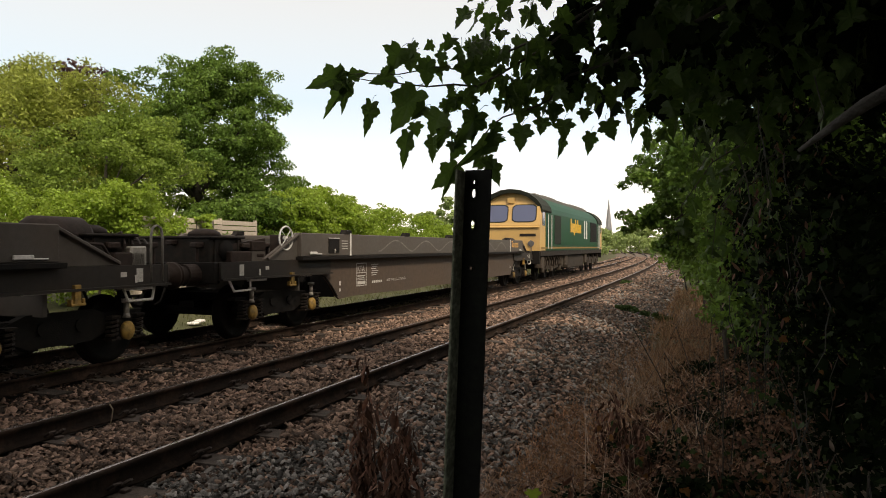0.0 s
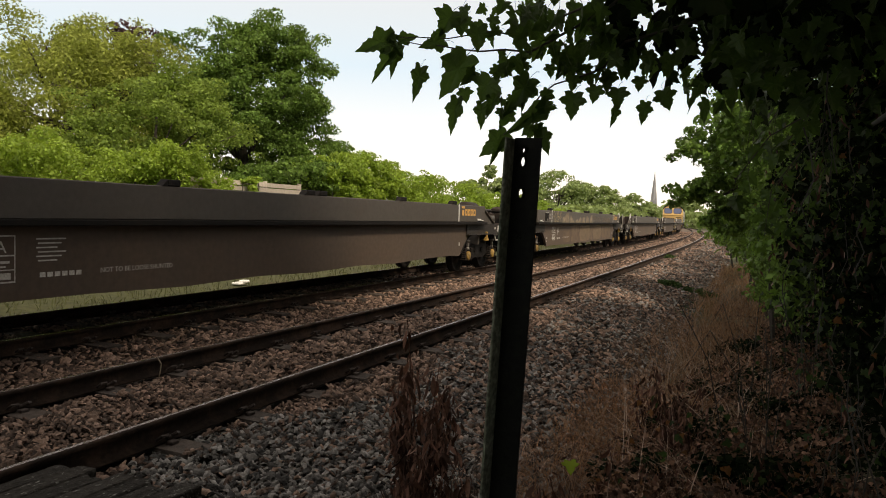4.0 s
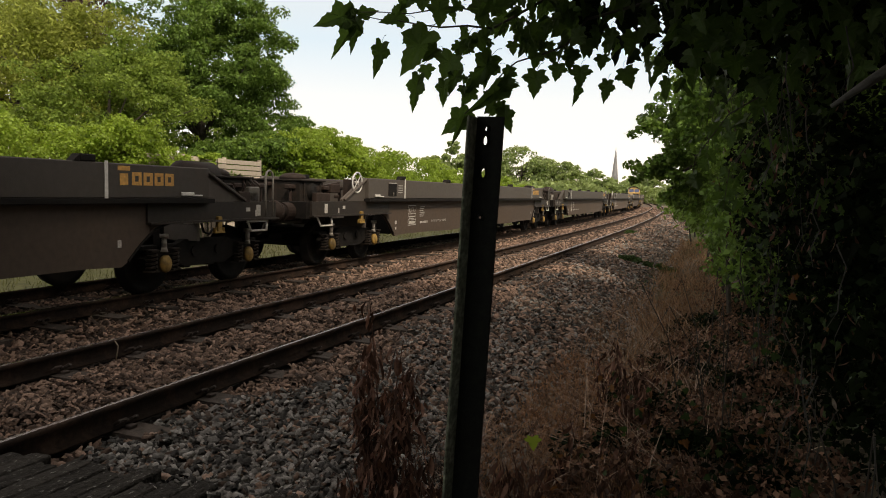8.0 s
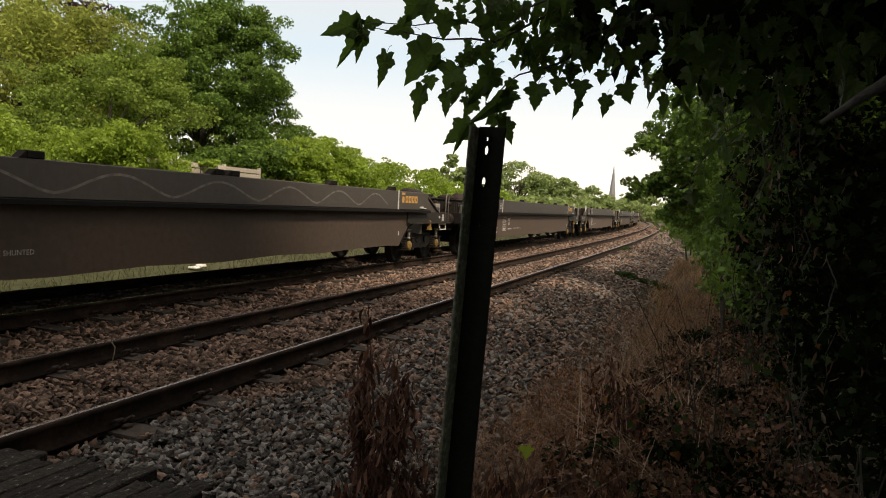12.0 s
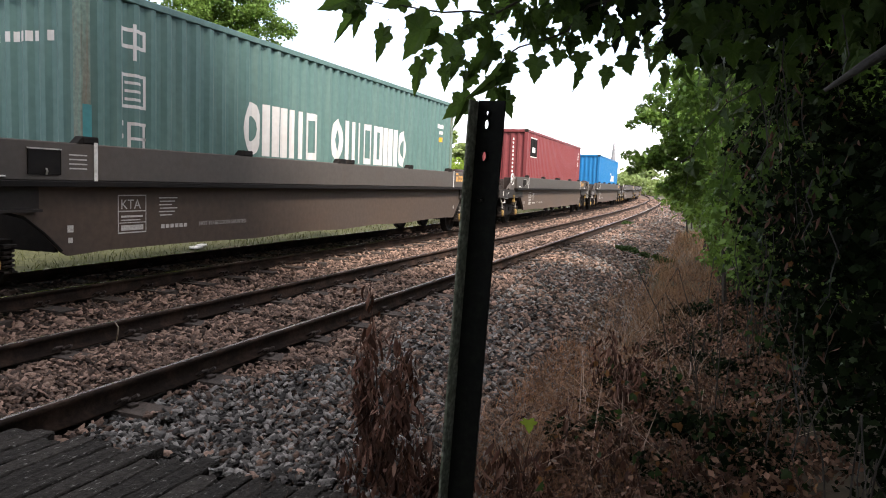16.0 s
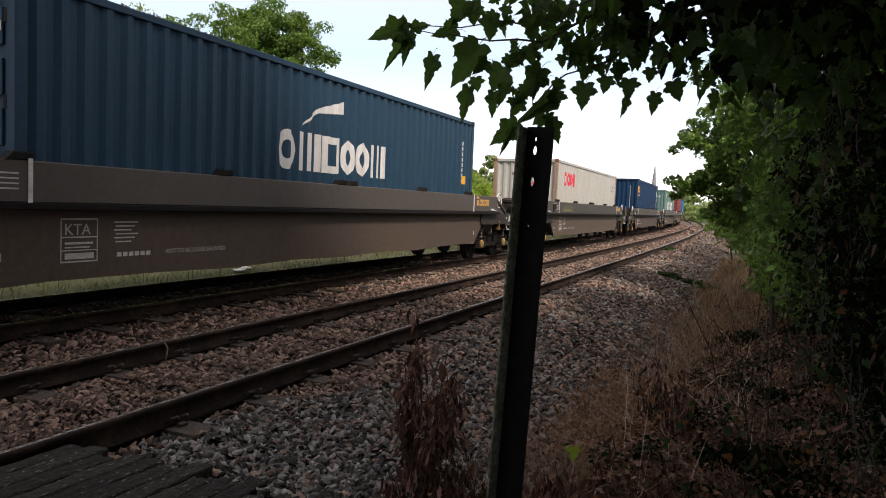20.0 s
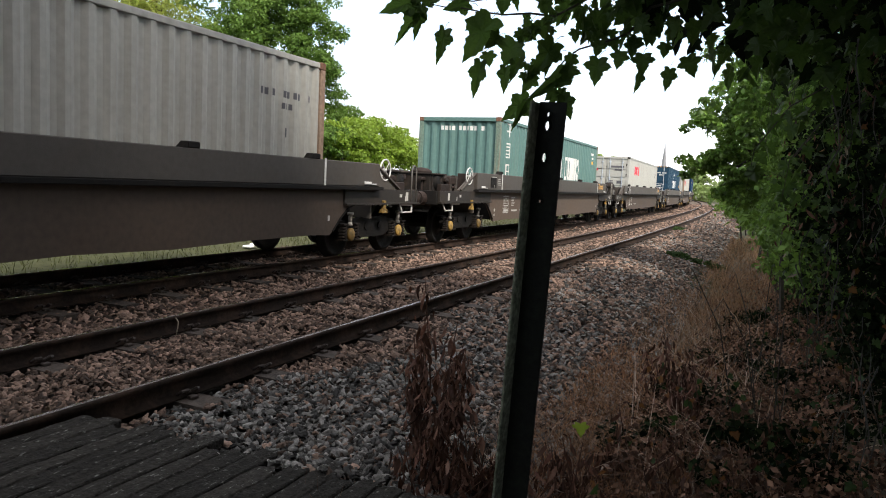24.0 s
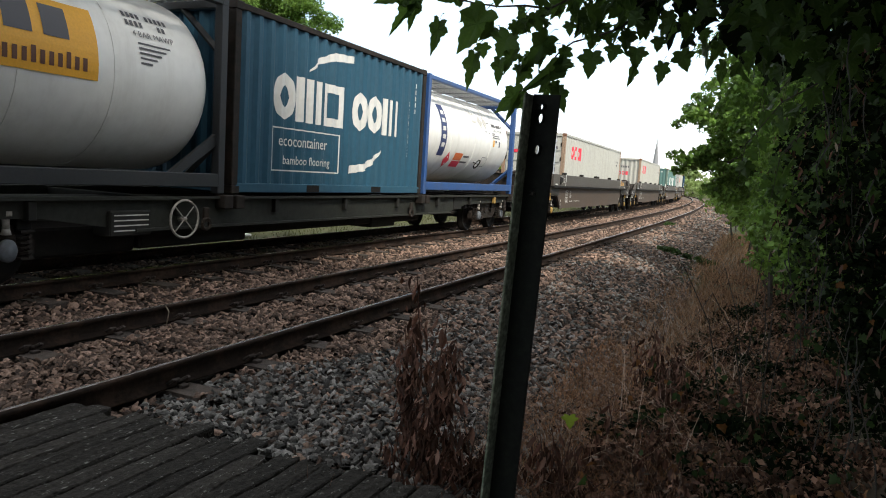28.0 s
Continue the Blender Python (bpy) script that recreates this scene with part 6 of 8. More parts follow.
        for a in (-2.0, 0.0, 2.0):
            for side in (-1, 1):
                wh = part("wheel", shared("wheel", wheel_mesh), None, b)
                wh.matrix_local = pose(side * GAUGE / 2, a, WHEEL, 0, 0, 0 if side > 0 else 180)
    return w


# ---- the train ----
PITCH_WAGON = 20.52
FLOOR = 0.625
STD, HIGH = 2.645, 2.945
# place of the first wagon's rear stripe along the line, by time
PROGRESS = [(0.0, 12.45), (1.0, 30.75), (2.0, 49.25), (3.0, 67.75), (4.25, 90.75), (5.5, 113.49), (6.0, 122.55), (7.0, 140.27), (8.0, 158.47), (9.0, 176.3), (10.0, 193.6), (11.0, 211.06), (12.0, 228.25), (13.25, 249.0), (14.5, 269.25), (15.0, 277.38), (16.0, 293.46), (17.0, 309.2), (18.0, 324.15), (19.0, 339.25), (20.0, 353.53), (21.0, 367.9), (22.25, 385.1), (23.5, 401.45), (25.0, 420.95), (26.0, 433.34), (27.0, 445.5), (28.0, 456.97)]
RUNNING = []
# worn spray paint on one wagon: loops beside the stripe and a row of humps along the upper side
SPRAY_LOOPS = (((-5.66, 1.69), (-5.78, 1.67), (-5.79, 1.54), (-5.66, 1.51), (-5.6, 1.35)), ((-5.44, 1.66), (-5.55, 1.59), (-5.58, 1.43), (-5.51, 1.35), (-5.43, 1.46), (-5.44, 1.62)), ((-5.63, 1.32), (-5.38, 1.36), (-5.02, 1.33)),
               ((-5.21, 1.54), (-5.11, 1.41), (-4.86, 1.52), (-4.77, 1.67), (-4.64, 1.65), (-4.66, 1.49), (-4.81, 1.46), (-4.69, 1.32)), ((-5.33, 1.45), (-5.23, 1.69), (-5.13, 1.71), (-5.03, 1.52), (-5.17, 1.51)))
SPRAY_HUMPS = (((-4.51, 1.3), (-4.46, 1.49), (-4.07, 1.54), (-3.87, 1.65), (-3.54, 1.67), (-3.43, 1.56), (-3.38, 1.3)), ((-3.3, 1.3), (-3.19, 1.59), (-2.86, 1.47), (-2.47, 1.3)), ((-2.33, 1.3), (-2.26, 1.42), (-1.96, 1.44), (-1.81, 1.37), (-1.46, 1.53), (-1.3, 1.53), (-1.28, 1.3)),
               ((-1.18, 1.3), (-1.03, 1.51), (-0.69, 1.54), (-0.62, 1.3)), ((-0.44, 1.3), (-0.27, 1.61), (0.12, 1.5), (0.2, 1.3)), ((0.4, 1.3), (0.52, 1.57), (0.87, 1.67), (0.96, 1.3)))


def runs(ob, behind, z=0.0):
    """Put a thing on the train, its middle so many metres behind the first stripe."""
    RUNNING.append((ob, behind, z))
    return ob


def build_train():
    runs(locomotive(), -26.95)
    plain, turned = pocket_wagon(False), pocket_wagon(True)
    flips = (3, 6, 10, 12, 16, 17, 18, 20)
    used, wagons = set(), []
    for n in range(22):
        src = turned if n in flips else plain
        wagons.append(src if src not in used else copy_thing(src, Matrix()))
        used.add(src)
        runs(wagons[n], n * PITCH_WAGON - HALF)
    for n, w in enumerate(wagons):
        if n != 20:
            maker_mark(w)
        if n in (0, 11):
            wave_pts = []
            for y0, y1 in ((-4.75, -2.93), (-2.93, -1.12), (-1.12, 0.75), (0.75, 2.48), (2.48, 4.1), (4.1, 5.6)):
                wave_pts += [(y0 + (y1 - y0) * k / 12, 1.37 + 0.25 * (0.5 - 0.5 * math.cos(2 * math.pi * k / 12)) ** 0.8) for k in range(12)]
            decal(w, "spray_wave", M["faded"], 1.3385, ribbon(wave_pts, 0.032), "faint pale sprayed wave")
        if n == 3:
            for outline in SPRAY_HUMPS:
                ya, yb = outline[0][0], outline[-1][0]
                steps = [ya + (yb - ya) * q / 16 for q in range(17)]
                edge = [float(np.interp(q, [p[0] for p in outline], [p[1] for p in outline])) for q in steps]
                decal(w, "spray_block", M["tan"], 1.3385, [(p, q, 1.302, 1.302, max(u, 1.304), max(v, 1.304)) for p, q, u, v in zip(steps, steps[1:], edge, edge[1:])], "faded tan sprayed patch")
            for stroke in SPRAY_LOOPS:
                decal(w, "spray_scrawl", M["tag_pale"], 1.3390, ribbon(stroke, 0.026), "looping pale yellowish scrawl")
            for k, (y, tall) in enumerate((1.09 + 0.27 * k, 0.2 if k % 3 else 0.23) for k in range(15) if k != 7):
                loop = [(y + 0.09 + 0.09 * math.cos(0.75 * q + 0.8 * k), 1.355 + tall * (0.5 + 0.5 * math.sin(0.75 * q * (1 + k % 2)))) for q in range(9)]
                decal(w, "spray_scrawl", M["tan"], 1.3390, ribbon(loop, 0.028), "looping tan scrawl")
            for k, (ya, yb, za, zb, pale) in enumerate(((-4.0, -2.75, 0.53, 1.0, 0), (-2.75, -1.22, 0.52, 1.2, 0), (-1.22, 0.97, 0.52, 1.18, 1), (0.97, 1.5, 0.53, 1.16, 0), (1.5, 3.47, 0.53, 1.2, 1), (3.47, 5.9, 0.52, 1.16, 0))):
                steps = [ya + (yb - ya) * q / 14 for q in range(15)]
                hump = lambda y, k=k, ya=ya, yb=yb: math.sin(math.pi * (y - ya) / (yb - ya)) ** 0.1
                mid = (za + zb) / 2
                strips = [(p, q, mid - (mid - za) * hump(p), mid - (mid - za) * hump(q), mid + (zb - mid) * hump(p) * (1 - 0.08 * math.sin(5 * p + k)), mid + (zb - mid) * hump(q) * (1 - 0.08 * math.sin(5 * q + k))) for p, q in zip(steps, steps[1:])]
                decal(w, "spray_block", M["tan_low" if pale else "brown_low"], 1.2545, strips, "faded tan-brown sprayed patch")
        if n == 16:
            decal(w, "spray_tag", M["tag_yellow"], 1.3385, ribbon([(-5.5 + 0.1 * k + 0.1 * math.cos(1.7 * k), 1.5 + 0.14 * math.sin(1.7 * k)) for k in range(16)], 0.03), "small yellowish sprayed tag")
        if n == 20:
            decals(w, "worn_patch", M["faded"], 1.3385, [(-5.2 + 0.33 * k, -5.06 + 0.33 * k, 1.5 - 0.05 * (k % 3), 1.66) for k in range(7)], "worn paint patch")
    side_no = lambda y, z, n: [("box", y, y + 0.07, z - 0.13 * k, z - 0.13 * k + 0.09) for k in range(n)]
    ring_word = lambda y, z, h: block_word(y, z, h, (h * 0.85, h * 0.85, h * 0.78, h * 0.62), 0.05, "ooob") 
    W, K, R = M["logo"], M["dark_mark"], M["red_mark"]
    cargo = []
    # sky-blue container with white blocks low on its side
    cargo.append((12, container("freight_container", "sky-blue pressed-steel container with a white company mark", CL, HIGH, "sky", PAINT["sky"], False,
        [("company_mark", W, block_word(1.6, 1.3, 0.42, (0.2, 0.34, 0.34, 0.34, 0.3), 0.08) + [("ring", 1.2, 1.6, 0.32, 0.1)], "white company mark in plain blocks")]), HIGH))
    cargo.append((13, container("freight_container", "dark red pressed-steel container with small white marks", CL, HIGH, "red", PAINT["red"], False,
        [("number_bar", W, side_no(5.35, 2.3, 8) + side_no(5.55, 2.5, 3) + side_no(5.55, 2.0, 2), "small white mark"),
         ("owner_plate", W, [("box", -5.45, -4.35, 1.9, 2.68)], "white-edged owner's plate"), ("plate_mark", M["black"], [("box", -5.41, -4.39, 1.94, 2.1), ("box", -5.41, -4.39, 2.3, 2.64), ("box", -5.41, -5.2, 2.1, 2.3), ("box", -4.6, -4.39, 2.1, 2.3)], "black field of the plate")],
        [("end_number", W, [("box", 0.64, 0.685, 0.98 + 0.155 * k, 1.06 + 0.155 * k) for k in range(11)], "small white mark")]), HIGH))
    for n, h in ((14, HIGH), (19, STD)):
        cargo.append((n, container("freight_container", "weathered pale green container with large white block lettering", CL, h, "green", M["rust_green"], False,
            [("company_mark", W, block_word(-3.1, 1.12, 0.82, (0.42, 0.42, 0.14, 0.42, 0.42), 0.09, "olblf") + block_word(-0.4, 1.12, 0.82, (0.40, 0.42, 0.14, 0.40, 0.40, 0.14, 0.42, 0.42), 0.1, "olbffblo"), "large white company mark in plain blocks"),
             ("upright_mark", W, [("box", -5.5, -5.08, 2.50, 2.545), ("box", -5.5, -5.08, 2.30, 2.345), ("box", -5.5, -5.455, 2.345, 2.50), ("box", -5.125, -5.08, 2.345, 2.50), ("box", -5.315, -5.265, 2.16, 2.30), ("box", -5.315, -5.265, 2.345, 2.50), ("box", -5.315, -5.265, 2.545, 2.6),
                                  ("box", -5.5, -5.08, 1.96, 2.0), ("box", -5.5, -5.08, 1.58, 1.62), ("box", -5.5, -5.46, 1.62, 1.96), ("box", -5.12, -5.08, 1.62, 1.96), ("box", -5.42, -5.16, 1.87, 1.905), ("box", -5.42, -5.16, 1.77, 1.805), ("box", -5.42, -5.16, 1.67, 1.705),
                                  ("box", -5.5, -5.44, 1.36, 1.42), ("box", -5.5, -5.44, 1.2, 1.26), ("box", -5.5, -5.44, 1.02, 1.1), ("box", -5.38, -5.08, 1.37, 1.41), ("box", -5.38, -5.08, 1.19, 1.225), ("box", -5.38, -5.08, 1.03, 1.065), ("box", -5.38, -5.34, 1.065, 1.37), ("box", -5.13, -5.09, 1.0, 1.37)], "upright column of white marks"),
             ("number_bar", W, [("box", 5.0, 5.5, 2.2, 2.3), ("box", 5.1, 5.45, 2.05, 2.13)], ""), ("warning_mark", M["amber_label"], [("box", 5.1, 5.35, 1.85, 1.97)], "")],
            [("end_number", W, [("box", -0.55 + 0.11 * k, -0.47 + 0.11 * k, 2.28, 2.40) for k in (0, 1, 2, 3, 5, 6, 7, 8, 9, 11)], "")], rusty=True), h))
        if n == 14:
            part("touched_up_patch", boxes([(CW + 0.001, CW + 0.004, -CL / 2 + 0.005, -CL / 2 + 0.13, 0.2, 1.55)]), M["teal"], cargo[-1][1], "teal touched-up patch on the post")
    cargo.append((15, container("freight_container", "deep blue container with a small orange company mark", CL, HIGH, "navy", PAINT["navy"], False,
        [("company_mark", M["amber_label"], block_word(-5.72, 2.08, 0.42, (0.17, 0.18, 0.18, 0.17, 0.18), 0.02, "ooooo"), "orange company mark in plain hoops"), ("red_bar", R, [("box", -5.56, -5.2, 1.9, 2.02)], "red bar under the mark"), ("white_bar", W, [("box", -5.68, -5.6, 1.9, 1.97), ("box", -5.16, -4.85, 1.88, 1.95)], ""),
         ("number_bar", W, side_no(5.35, 2.2, 9) + [("box", 5.55, 5.62, 1.6, 2.5)], ""), ("warning_mark", M["amber_label"], [("box", 5.5, 5.68, 1.35, 1.5)], "")],
        [("end_number", W, [("box", 0.75, 0.80, 1.0 + 0.12 * k, 1.09 + 0.12 * k) for k in range(13)], ""), ("hazard_strip", M["amber_label"], [("slope", q + 0.09 * k, q + 0.045 + 0.09 * k, 2.85, 2.9, 2.88, 2.93) for q in (-1.05, 0.72) for k in range(4)], "yellow hazard dashes at the header's corners")]), HIGH))
    white = lambda label, colour, doors, rusty, at, z=1.72: container("freight_container", label, CL, STD, colour, M["rust_white"] if rusty else PAINT[colour], doors,
        [("company_mark", R, ring_word(at, z, 0.52), "red company mark in plain hoops"), ("number_bar", K, [("box", 4.5 + 0.13 * k, 4.57 + 0.13 * k, 1.97, 2.07) for k in (0, 1, 2, 4, 5, 6, 7, 9)] + [("box", 5.0 + 0.1 * k, 5.07 + 0.1 * k, 1.80, 1.89) for k in range(3)] + [("box", 5.08, 5.17, 1.38, 1.52)], "dark serial bars")],
        [("end_mark", R, ring_word(-0.45, 1.55, 0.24) if not doors else [("box", -0.9, -0.45, 1.86, 1.98)], "red company mark"), ("end_number", K, [("box", -0.5 + 0.1 * k, -0.43 + 0.1 * k, 2.02, 2.14) for k in (0, 1, 2, 3, 5, 6, 7, 8, 9)] if not doors else [("box", 0.25, 0.95, 2.05, 2.15), ("box", 0.45, 0.85, 1.9, 1.98), ("box", 0.2, 0.4, 1.3, 1.36), ("box", 0.2, 0.4, 1.2, 1.26), ("box", 0.6, 0.9, 1.2, 1.36)], "")], rusty=rusty)
    cargo.append((16, white("off-white container with rusty corner posts and a red mark", "white", False, True, -5.0), STD))
    cargo.append((17, container("freight_container", "dark blue container with large white block lettering", CL, HIGH, "blue", PAINT["blue"], True,
        [("company_mark", W, block_word(-1.9, 1.28, 0.62, (0.46, 0.62, 0.52), 0.07, "omf") + block_word(-0.1, 1.28, 0.62, (0.44, 0.44, 0.56), 0.07, "oom"), "large white company mark in plain blocks"),
         ("arc_mark", W, [("slope", -1.25, -0.85, 2.0, 2.03, 2.25, 2.33), ("slope", -0.85, -0.05, 2.25, 2.33, 2.33, 2.55)], "white curved stroke"), ("number_bar", W, side_no(5.45, 2.3, 8), ""), ("warning_mark", M["amber_label"], [("box", 5.5, 5.65, 1.35, 1.55)], "")],
        [("end_number", W, [("box", 0.3 + 0.085 * k, 0.36 + 0.085 * k, 2.36, 2.46) for k in (0, 1, 2, 3, 5, 6, 7, 8)] + [("box", 0.5 + 0.085 * k, 0.56 + 0.085 * k, 2.2, 2.29) for k in range(4)] + [("box", 0.3, 0.82 - 0.1 * (k % 2), 1.5 - 0.13 * k, 1.54 - 0.13 * k) for k in range(7)], "small white marks"),
         ("end_mark", W, block_word(-0.78, 2.04, 0.10, (0.08, 0.1, 0.08, 0.07, 0.07, 0.09), 0.015, "ombobo") + [("slope", -0.68, -0.45, 2.19, 2.21, 2.24, 2.27), ("slope", -0.6, -0.35, 1.93, 1.96, 1.97, 2.0)], "small white company mark"),
         ("hazard_strip", M["amber_label"], [("slope", -1.0 + 0.22 * k, -0.9 + 0.22 * k, 2.85, 2.9, 2.88, 2.93) for k in range(10) if k not in (4, 5)], "yellow hazard dashes along the door header")]), HIGH))
    cargo.append((18, white("light grey container with a red mark and end doors", "grey", True, False, -4.2), STD))
    cargo.append((20, white("cream-white container with rust-stained corner posts and red marks", "white", False, True, -4.9), STD))
    cargo.append((21, white("light grey container with end doors, rusty posts and red mark", "grey", True, True, -4.9), STD))
    for n, c, _ in cargo:
        runs(c, n * PITCH_WAGON - HALF, FLOOR)
    # the last wagon, with two tanks and a short container
    mid = 446.2
    runs(flat_wagon(), mid)
    LW, DK = M["tank"], M["dark_mark"]
    marks_a = [(M["navy_label"], -2.05, -1.72, -26, 36, "name_label", "navy upright label"), (R, -1.55, -1.2, -42, -20, "hazard_diamond", "red hazard diamond", 0.006, True), (M["red_mark"], -1.0, -0.5, -40, -31, "hazard_plate", "red hazard plate"), (M["orange_mark"], -1.0, -0.5, -30, -20, "hazard_plate", "orange hazard plate"),
               (M["grey_mark"], 0.4, 0.76, 16, 36, "worn_diamond", "worn grey diamond", 0.006, True), (M["grey_mark"], 0.74, 1.1, 16, 36, "worn_diamond", "worn grey diamond", 0.006, True), (M["amber_label"], 1.45, 1.55, -5, 4, "amber_plate", "amber plate"), (DK, -0.42, -0.05, -25, -22.5, "word_bar", ""), (DK, -0.5, -0.05, -33, -30.5, "word_bar", "")]
    marks_a += [(M["grey_mark"], 0.02 + 0.1 * k, 0.10 + 0.1 * k, a0, a0 + 3.5 - k % 2, "worn_mark", "worn grey traces of a label") for k in range(3) for a0 in (22, 34)]
    marks_a += [(DK, 1.1, 1.24, 26, 27.2, "word_bar", ""), (DK, 0.85, 1.0, 13, 14, "word_bar", ""), (DK, 1.12, 1.2, 12, 13, "word_bar", "")]
    marks_a += [(W, -1.97, -1.8, 23 - 9.5 * k, 28 - 9.5 * k, "name_bar", "white bar on the label", 0.010) for k in range(5)]
    marks_a += [(DK, 1.46 + 0.07 * k, 1.505 + 0.07 * k, 22.5, 27, "serial_bar", "") for k in (0, 1, 2, 3, 5, 6, 7, 8, 9, 11)]
    marks_a += [(DK, 1.4, 1.9 + 0.04 * k - 0.3 * (k == 0), 12.4 - 2.8 * k, 13.6 - 2.8 * k, "word_bar", "") for k in range(3)] + [(DK, 1.62, 1.72, 1, 4, "word_bar", ""), (DK, 1.9, 2.0, -4, 3, "word_bar", "")]
    marks_a += [(DK, 0.85, 1.25, z, z + 0.6, "plate_edge", "") for z in (-35.6, -22)] + [(DK, y, y + 0.012, -35, -22, "plate_edge", "") for y in (0.85, 1.238)]
    a = tank_container("tank_container", "white tank in a blue steel frame with hazard plates", M["tank_blue"], marks_a)
    runs(a, mid - 6.2, 1.0)
    wheel = ring(bmesh.new(), (1.08, 0.45, TANK_Z - 0.62), (0.8, 0, -0.55), 0.13, 0.014, 20, 5)
    for d in (-0.12, 0.12):
        rod(wheel, (1.02, 0.45, TANK_Z - 0.60), (1.08, 0.45 + d, TANK_Z - 0.62), 0.01, n=5)
    rod(wheel, (0.94, 0.45, TANK_Z - 0.55), (1.05, 0.45, TANK_Z - 0.61), 0.02, n=6)
    part("valve_wheel", wheel, M["black"], a, "small black valve wheel", smooth=True)
    marks_b = [(M["amber_label"], -1.9, 1.05, -8, 32, "name_label", "amber name label", 0.012)]
    marks_b += [(K, -1.7 + 0.42 * k, -1.4 + 0.42 * k, 11, 28 if k in (1, 4, 5) else 24, "name_bar", "dark bar on the label", 0.016) for k in range(6)]
    marks_b += [(M["amber_label"], -1.64 + 0.42 * k, -1.46 + 0.42 * k, 15, 21, "name_bar", "", 0.020) for k in (0, 2, 3)]
    marks_b += [(M["brown_mark"], -1.75 + 0.1 * k, -1.695 + 0.1 * k, -4, 3 if k % 4 else 4.5, "name_bar", "", 0.016) for k in range(27)]
    marks_b += [(DK, 1.55 + 0.07 * k, 1.595 + 0.07 * k, a0, a0 + 4, "serial_bar", "") for a0, ks in ((36, (0, 1, 2, 3, 5, 6, 7, 8, 9)), (30, (0, 1, 2, 3, 7, 8))) for k in ks] + [(DK, 1.65, 2.15 - 0.08 * k, 18.5 - 3 * k, 19.7 - 3 * k, "word_bar", "") for k in range(5)]
    b = tank_container("tank_container", "white tank in a dark steel frame with an amber label", M["tank_dark"], marks_b, braced=True)
    runs(b, mid + 6.2, 1.0)
    short = container("freight_container", "weathered blue short container with large white block lettering", SHORT, STD, "worn_blue", M["grime"], False,
        [("company_mark", W, block_word(-2.1, 1.14, 0.70, (0.5, 0.68, 0.62), 0.06, "omf") + block_word(0.15, 1.14, 0.70, (0.48, 0.48, 0.64), 0.06, "oom"), "large white company mark in plain blocks"),
         ("arc_mark", W, [("slope", -1.2, -0.95, 1.95, 1.98, 2.12, 2.22), ("slope", -0.95, -0.5, 2.12, 2.22, 2.24, 2.38), ("slope", -0.5, 0.1, 2.24, 2.38, 2.3, 2.42), ("slope", 0.05, 0.6, 0.36, 0.5, 0.42, 0.56), ("slope", 0.6, 0.95, 0.42, 0.56, 0.58, 0.7), ("slope", 0.95, 1.25, 0.58, 0.7, 0.84, 0.87)], "white curved strokes"),
         ("panel_outline", W, [("box", -2.1, -0.28, 1.0, 1.02), ("box", -2.1, -0.28, 0.35, 0.37), ("box", -2.1, -2.08, 0.35, 1.02), ("box", -0.3, -0.28, 0.35, 1.02)], "white panel outline"),
         ("number_bar", W, side_no(2.3, 1.8, 9) + side_no(2.55, 2.2, 5), "")])
    for words, size, yy, zz in (("ecocontainer", 0.25, -2.0, 0.74), ("bamboo flooring", 0.195, -1.88, 0.46)):
        t = part("panel_words", text_mesh(words, size, W), None, short, "white words")
        t.location = (CW - 0.012, yy, zz)
    runs(short, mid, 1.0)
    for words, y, angle, holder in (("22K2 T11 L4BN", 1.5, 16.0, a), ("4 BAR MAWP", 1.6, 23.5, b)):
        tw = part("code_words", text_mesh(words, 0.108, DK), None, holder)
        tw.matrix_local = pose(1.14 * math.cos(radians(angle)) + 0.012, y, TANK_Z + 1.14 * math.sin(radians(angle)), 0, -angle - 2, 0)


# ---- the place beside the line ----
def build_post():
    """An old steel angle post with slotted holes, leaning a little."""
    p = thing("steel_post", "dark mossy steel angle post with slotted bolt holes", "post", at=(2.682, 3.0, -0.55))
    top = 2.37
    holes = [(top - 0.055, 0.011), (top - 0.105, 0.021), (top - 0.245, 0.021), (top - 0.44, 0.008)]
    bm = bmesh.new()
    edge = [v for hz, hh in sorted(holes) for v in (hz - hh - 0.004, hz + hh + 0.004)]
    zs = [0.0] + edge + [top]
    for k in range(len(zs) - 1):
        cols = ((-0.05, -0.016), (0.016, 0.078)) if k % 2 else ((-0.05, -0.016), (-0.016, 0.016), (0.016, 0.078))
        for x0, x1 in cols:
            bm.faces.new([bm.verts.new(p) for p in ((x0, 0, zs[k]), (x1, 0, zs[k]), (x1, 0, zs[k + 1]), (x0, 0, zs[k + 1]))])
    for hz, hh in holes:
        r, b = 0.011 if hh > 0.015 else 0.0065, hh + 0.004
        rim, frame_loop = [], []
        for q in range(16):
            t = 2 * math.pi * (q + 0.0) / 16 + math.pi / 4
            u, v = math.cos(t), math.sin(t)
            m = max(abs(u), abs(v))
            rim.append(bm.verts.new((r * u, 0, hz + hh * v)))
            frame_loop.append(bm.verts.new((0.016 * u / m, 0, hz + b * v / m)))
        for q in range(16):
            bm.faces.new((frame_loop[q], frame_loop[q - 1], rim[q - 1], rim[q]))
    bmesh.ops.remove_doubles(bm, verts=bm.verts[:], dist=0.0004)
    bmesh.ops.recalc_face_normals(bm, faces=bm.faces[:])
    bmesh.ops.solidify(bm, geom=bm.faces[:], thickness=0.011)
    part("web", bm, M["post"], p)
    part("flange", box(bmesh.new(), -0.062, -0.05, -0.075, 0.004, 0.0, top - 0.004, 0.003), M["moss"], p, "lichen-covered flange")
    p.rotation_euler = (radians(-0.6), radians(2.1), radians(-9))
    return p


